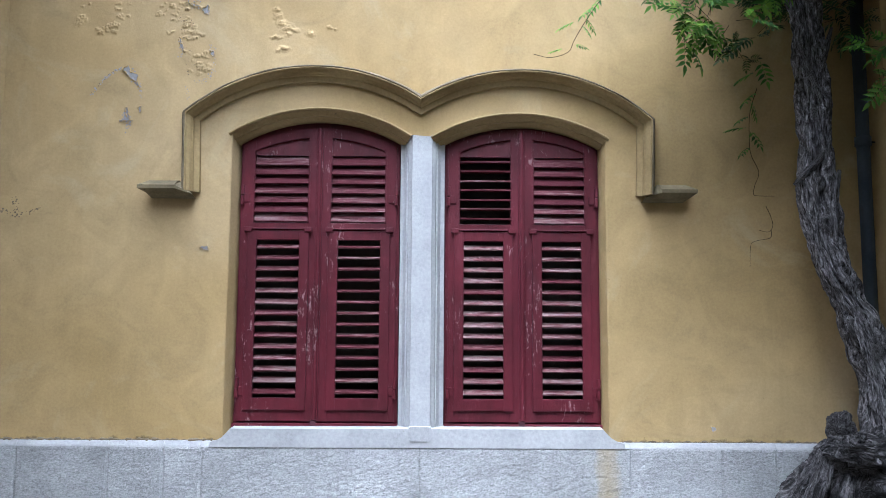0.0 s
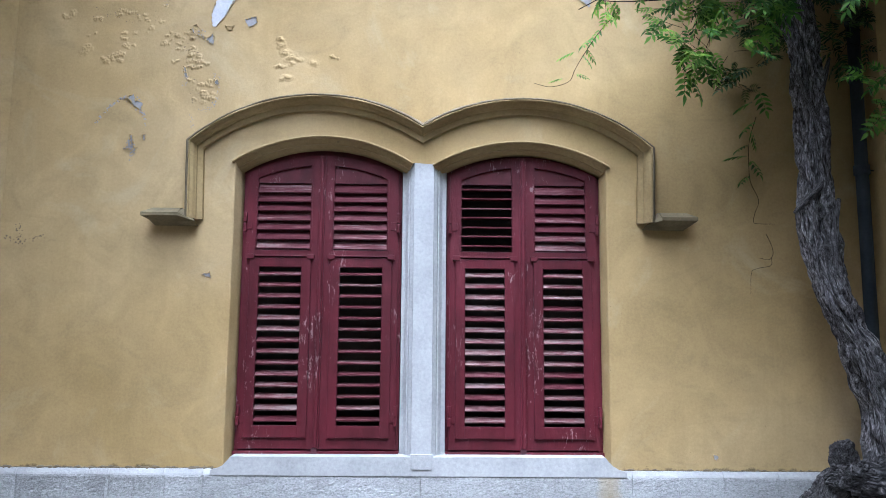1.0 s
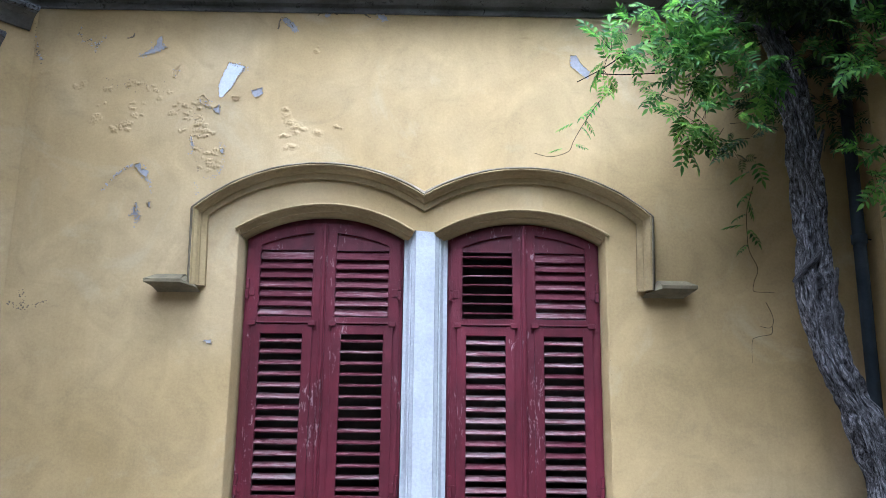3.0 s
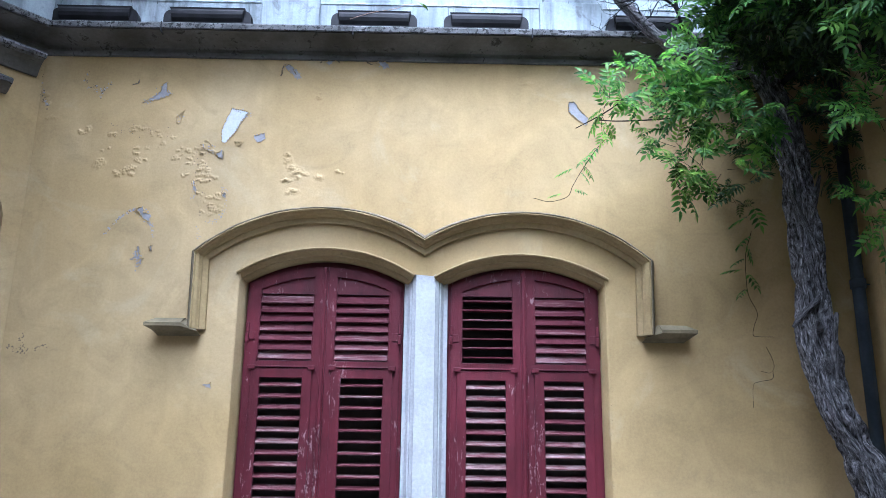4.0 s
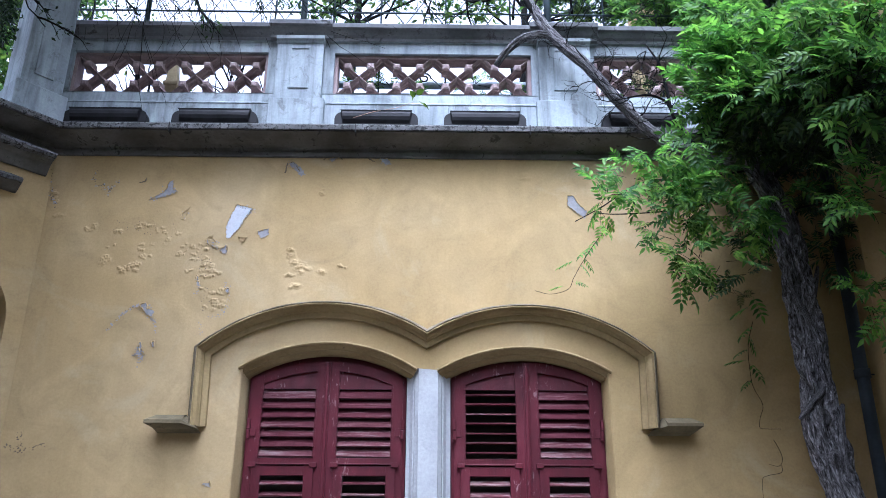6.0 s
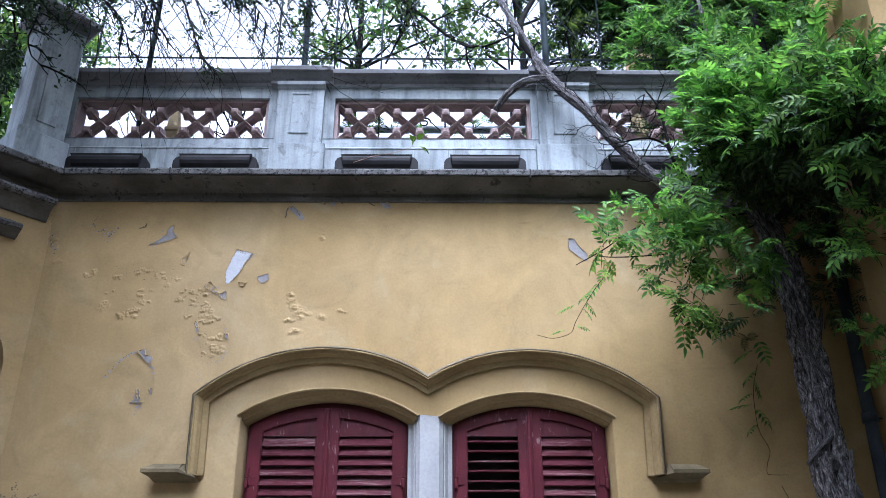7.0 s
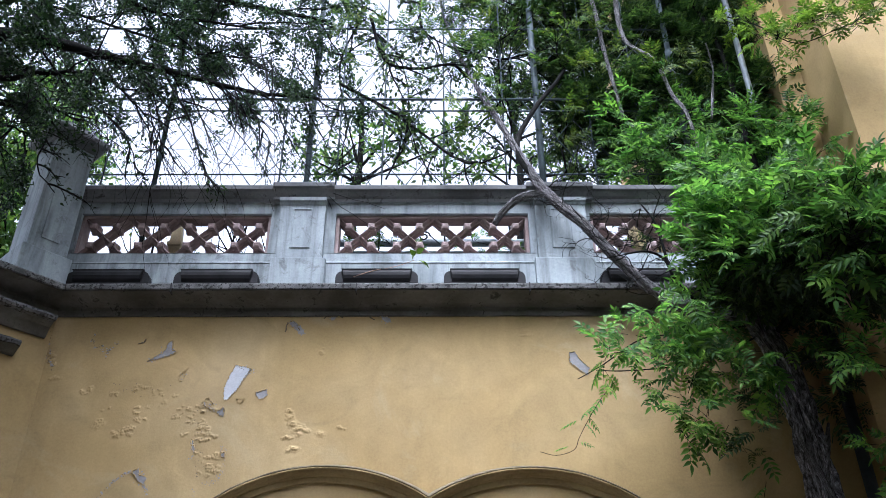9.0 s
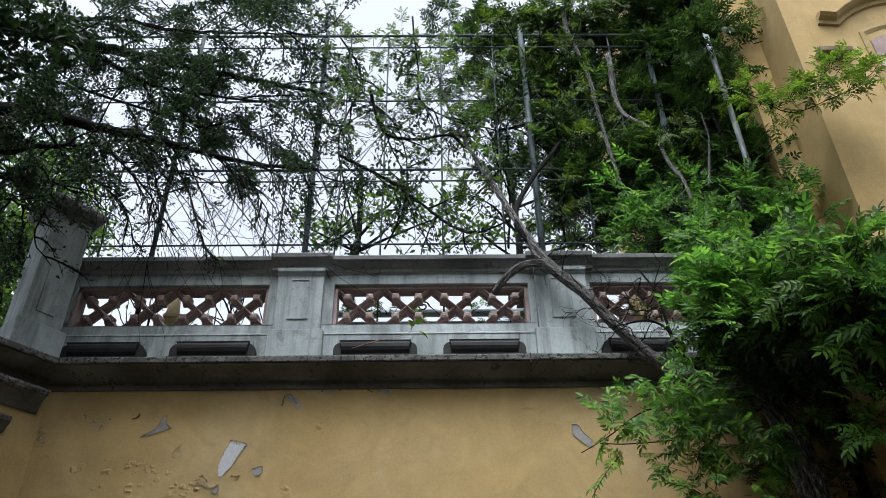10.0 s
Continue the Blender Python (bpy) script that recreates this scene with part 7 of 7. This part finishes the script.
# dark climbing stems and their twigs on the trellis
rnd = random.Random(41)
h, tips = Heap(), []
CLIMB = [
    ([(-0.87, 0.30, 7.10), (-0.41, 0.30, 6.79), (-0.08, 0.30, 6.49), (0.17, 0.20, 6.17), (0.38, 0.10, 6.01)], 0.012, 0.009),
    ([(-0.62, 0.30, 8.02), (-0.46, 0.30, 7.42), (-0.15, 0.30, 7.30), (0.19, 0.30, 7.35), (0.39, 0.30, 7.13)], 0.012, 0.012),
    ([(-1.00, 0.40, 8.99), (-0.72, 0.40, 8.27), (-0.90, 0.40, 7.46), (-0.81, 0.40, 6.80), (-0.62, 0.40, 6.07)], 0.008, 0.006),
    ([(-0.20, 0.40, 9.28), (-0.13, 0.40, 8.44), (-0.04, 0.40, 7.84), (0.66, 0.40, 7.52), (1.12, 0.40, 7.67)], 0.010, 0.005),
]
CLIMB += [
    ([(0.69, 0.40, 6.06), (0.73, 0.40, 6.79), (0.66, 0.40, 7.44), (0.94, 0.40, 8.26), (0.87, 0.40, 9.17)], 0.010, 0.005),
    ([(-0.42, 0.50, 6.14), (-0.23, 0.50, 6.81), (-0.36, 0.50, 7.71), (-0.96, 0.50, 8.29)], 0.008, 0.004),
    ([(1.22, 0.50, 6.19), (1.19, 0.50, 7.08), (1.45, 0.50, 7.94), (1.23, 0.50, 8.82)], 0.010, 0.005),
]
for pts_, r0_, r1_ in CLIMB:
    bough(h, tips, pts_, r0_, r1_, rnd, 0.45, 0.17, 0.0)
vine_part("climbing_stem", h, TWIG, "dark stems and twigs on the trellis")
leaf_tips("climbing_leaves", TRELLIS_SHADELEAF, vine, tips[::2], 2, 0.05, 43, V0, 0.03, "small leaves on the trellis stems")
# bare twigs that hang down in front of the parapet
rnd = random.Random(12)
hang = thing("hanging_branch", "bare dark twigs hanging before the terrace parapet", "branch", (-2.0, -0.4, 6.9))
for k in range(24):
    x = -2.95 + 0.085 * k + rnd.uniform(-0.08, 0.08)
    h, tips = Heap(), []
    grow(h, tips, (x - 0.25, -0.3 + rnd.uniform(-0.15, 0.1), 6.75 + rnd.uniform(-0.25, 0.2)), (rnd.uniform(0.2, 0.7), 0.0, -1.0), rnd.uniform(0.8, 1.45), 0.0065, 1, rnd, 0.02, 0.38)
    h.v = [tuple(Vector(v) - Vector((-2.0, -0.4, 6.9))) for v in h.v]
    h.put("bare_twig", TWIG, hang)["kind"] = "stuff"


def clump_tree(name, label, base, trunk, clumps, per, size, mat, seed):
    """A tree whose limbs run out to separate tufts of leaves, with sky between them."""
    rnd, rs = random.Random(seed), np.random.RandomState(seed)
    t = thing(name, label, "tree", base)
    h, P, D = Heap(), [], []
    path = smooth_path(trunk[0], 6)
    h.tube(path, trunk[1], trunk[1] * 0.5, seg=10)
    for x, y, z, rx, ry, rz in clumps:
        c = Vector((x, y, z))
        near = min(path, key=lambda q: (q - c).length + max(0.0, q.z - c.z + 0.4) * 2)
        mid = near.lerp(c, 0.55) + Vector((rnd.gauss(0, 0.08), rnd.gauss(0, 0.08), 0.08))
        h.tube(smooth_path([near, mid, c], 5), 0.022, 0.006, seg=6)
        for _ in range(per):
            d = Vector(rs.normal(0, 1, 3))
            e = c + Vector((d.x * rx, d.y * ry, d.z * rz)) * 0.62
            h.tube([c.lerp(e, 0.15), c.lerp(e, 0.6) + Vector((0, 0, 0.03)), e], 0.004, 0.002, seg=3)
            for k in range(9):
                P.append((e + (c - e) * 0.12 * (k // 3) + Vector(rs.normal(0, 0.035, 3)))[:])
                D.append((d.normalized() + Vector(rs.normal(0, 0.7, 3)))[:])
    h.v = [tuple(Vector(v) - Vector(base)) for v in h.v]
    h.put("trunk", TWIG, t, "dark trunk and limbs")
    P, D = np.array(P), np.array(D)
    scatter("crown", mat, t, leaflet(size, size * 0.5, size * 0.06), P, D, rs.uniform(0.7, 1.3, len(P)), seed + 1, base, "tufts of green leaves", 1.0)
    return t


FARCLUMPS = [
    (-1.69, 3.20, 8.50, 0.26, 0.21, 0.22), (-1.31, 3.20, 8.39, 0.20, 0.16, 0.16), (-0.95, 3.20, 8.77, 0.26, 0.22, 0.25), (-0.56, 3.20, 8.49, 0.30, 0.24, 0.18), (-0.19, 3.30, 8.86, 0.28, 0.25, 0.28), (0.20, 3.20, 8.68, 0.23, 0.22, 0.25),
    (0.66, 3.40, 8.54, 0.28, 0.22, 0.18), (-0.50, 3.20, 9.08, 0.20, 0.16, 0.14), (0.44, 3.30, 9.16, 0.19, 0.15, 0.17), (1.47, 3.60, 8.79, 0.24, 0.19, 0.21), (1.92, 3.60, 8.58, 0.23, 0.19, 0.14), (1.14, 3.60, 9.84, 0.22, 0.20, 0.23),
]
clump_tree("background_tree", "tree with dark trunk and yellow-green leaves behind the terrace", (-1.0, 3.3, 4.72), ([(-1.0, 3.3, 4.72), (-1.04, 3.3, 7.0), (-0.98, 3.3, 8.6), (-1.0, 3.3, 9.6)], 0.06), FARCLUMPS[:6] + FARCLUMPS[7:8], 22, 0.075, FARLEAF, 11)
clump_tree("background_tree", "leafy green tree behind the trellis and the house", (1.2, 3.7, 4.72), ([(1.2, 3.7, 4.72), (1.15, 3.7, 7.0), (1.2, 3.6, 8.4), (1.15, 3.6, 9.8)], 0.07), FARCLUMPS[6:7] + FARCLUMPS[8:] + [(2.2, 4.0, 9.6, 0.5, 0.4, 0.5), (2.9, 4.0, 10.4, 0.5, 0.4, 0.5), (2.4, 4.0, 8.6, 0.5, 0.4, 0.4), (3.0, 4.0, 9.0, 0.4, 0.4, 0.5)], 26, 0.08, FARLEAF, 17)
tree("background_tree", "sunlit green tree behind the wing's roof", (-5.6, 2.6, 0.0),
     [((-5.6, 2.6, 5.5), (-4.6, 2.4, 8.0), 0.06), ((-5.6, 2.6, 5.0), (-6.2, 2.4, 8.4), 0.06), ((-5.6, 2.6, 5.5), (-5.4, 2.6, 9.5), 0.06), ((-5.6, 2.6, 4.6), (-4.7, 2.4, 6.3), 0.05), ((-5.6, 2.6, 5.0), (-6.3, 2.2, 6.6), 0.05)],
     1, 7, 0.075, FARLEAF, 27, 0.0, ([(-5.6, 2.6, 0.0), (-5.65, 2.6, 4), (-5.6, 2.6, 6)], 0.12), 0.12)

# ---- what stands on the terrace behind the lattice ----
post = thing("masonry_post", "cream rendered tapering masonry post on the terrace", "post", (-2.165, 0.40, 4.72), group="terrace posts")
bm = bmesh.new()
rings = []
for hw_, z in ((0.09, 0.0), (0.09, 0.10), (0.062, 0.12), (0.052, 0.62), (0.058, 0.63), (0.058, 0.66), (0.046, 0.67), (0.022, 0.94), (0.004, 0.97)):
    rings.append([bm.verts.new((sx * hw_, sy * hw_, z)) for sx, sy in ((-1, -1), (1, -1), (1, 1), (-1, 1))])
for p, q in zip(rings, rings[1:]):
    for i in range(4):
        bm.faces.new((p[i], p[(i + 1) % 4], q[(i + 1) % 4], q[i]))
bm.faces.new(rings[-1])
bm.faces.new(rings[0][::-1])
part("shaft", bm, CREAM, post)
copy_thing(post, pose(1.70, 0.40, 4.66))
rail = thing("terrace_rail", "pale grey-blue pipe rail with an iron scroll on the terrace", "rail", (0.0, 0.40, 4.72))
for name_, pts_, r_, mat_ in (
    ("rail_pipe", [(-1.1, 0.0, 0.675), (1.15, 0.0, 0.675)], 0.034, PALEPIPE),
    ("lower_pipe", [(-1.1, 0.02, 0.595), (1.15, 0.02, 0.595)], 0.012, PALEPIPE),
    ("rail_foot", [(-0.97, 0.0, 0.0), (-0.97, 0.0, 0.65)], 0.018, STEEL),
    ("rail_foot", [(0.97, 0.0, 0.0), (0.97, 0.0, 0.65)], 0.018, STEEL),
    ("scroll", [(-0.07 + (0.052 - 0.0022 * k) * math.cos(0.5 * k), -0.045, 0.715 + (0.052 - 0.0022 * k) * math.sin(0.5 * k)) for k in range(18)], 0.007, PIPE),
    ("scroll", [(-0.015 + 0.03 * k, -0.045, 0.715 - 0.03 * k) for k in range(5)], 0.005, PIPE),
    ("scroll", [(-0.125 - 0.05 * k, -0.045, 0.73 - 0.012 * k * k) for k in range(4)], 0.005, PIPE),
):
    h = Heap()
    h.tube([Vector(p) for p in pts_], r_, seg=10)
    h.put(name_, mat_, rail)
rnd = random.Random(9)
bush = thing("terrace_shrub", "straggling shrub with dark stems behind the parapet", "shrub", (-2.2, 0.7, 4.72))
h, tips = Heap(), []
for x, lean_ in ((-2.62, 0.3), (-2.5, -0.2), (-2.35, 0.1), (-2.28, 0.35), (-1.78, -0.35), (-1.72, -0.2), (-1.62, 0.15), (-1.45, -0.3), (-1.4, -0.25), (-2.05, 0.2)):
    grow(h, tips, (x, 0.7, 4.72), (lean_, 0.0, 1.0), rnd.uniform(0.8, 1.2), 0.018, 1, rnd, 0.0, 0.35)
h.v = [tuple(Vector(v) - Vector((-2.2, 0.7, 4.72))) for v in h.v]
h.put("stem_growth", TWIG, bush)["kind"] = "stuff"
leaf_tips("leaves", FARLEAF, bush, [t for t in tips if t[0].x < -2.05][::2], 2, 0.05, 71, (-2.2, 0.7, 4.72), 0.04)
leafy = [(-0.35, 0.35, 5.36, 0.16, 0.06, 0.09), (0.35, 0.35, 5.38, 0.14, 0.06, 0.06), (0.62, 0.4, 5.25, 0.1, 0.06, 0.12), (-0.62, 0.4, 5.33, 0.08, 0.05, 0.07), (1.5, 0.4, 5.25, 0.2, 0.06, 0.12), (0.1, 0.4, 5.12, 0.05, 0.05, 0.05)]
h = Heap()
p, d = shoots(leafy, 30, 0.14, 81, h)
scatter("balustrade_leaves", WISTERIA, vine, LEAF_B, p, d, np.random.RandomState(82).uniform(0.5, 0.9, len(p)), 83, V0, "leaves pushing through the lattice", 0.4)
vine_part("balustrade_twigs", h, TWIG, "thin twigs behind the lattice")["kind"] = "stuff"
h = Heap()
h.tube(smooth_path([(-0.59, -0.16, 4.75), (-0.44, -0.15, 4.81), (-0.28, -0.14, 4.85), (-0.14, -0.13, 4.91)], 5), 0.0025, 0.002, seg=5)
vine_part("tendril", h, DRYPOD, "stray shoot growing out of the drain")
p = np.array([(-0.15, -0.14, 4.91), (-0.13, -0.15, 4.94), (-0.12, -0.15, 4.96), (-0.10, -0.15, 4.90), (-0.07, -0.15, 4.88)])
big = leaflet(0.085, 0.06, 0.008)
scatter("stray_leaves", CRESTLEAF, vine, big, p, np.array([(0.3, -0.3, 1.0), (-0.6, -0.4, 0.6), (0.8, -0.3, 0.5), (0.7, -0.3, -0.7), (0.9, -0.3, -1.0)]), np.array([1.0, 0.8, 0.9, 1.0, 0.9]), 91, V0, "few broad leaves on a stray shoot", 0.3)
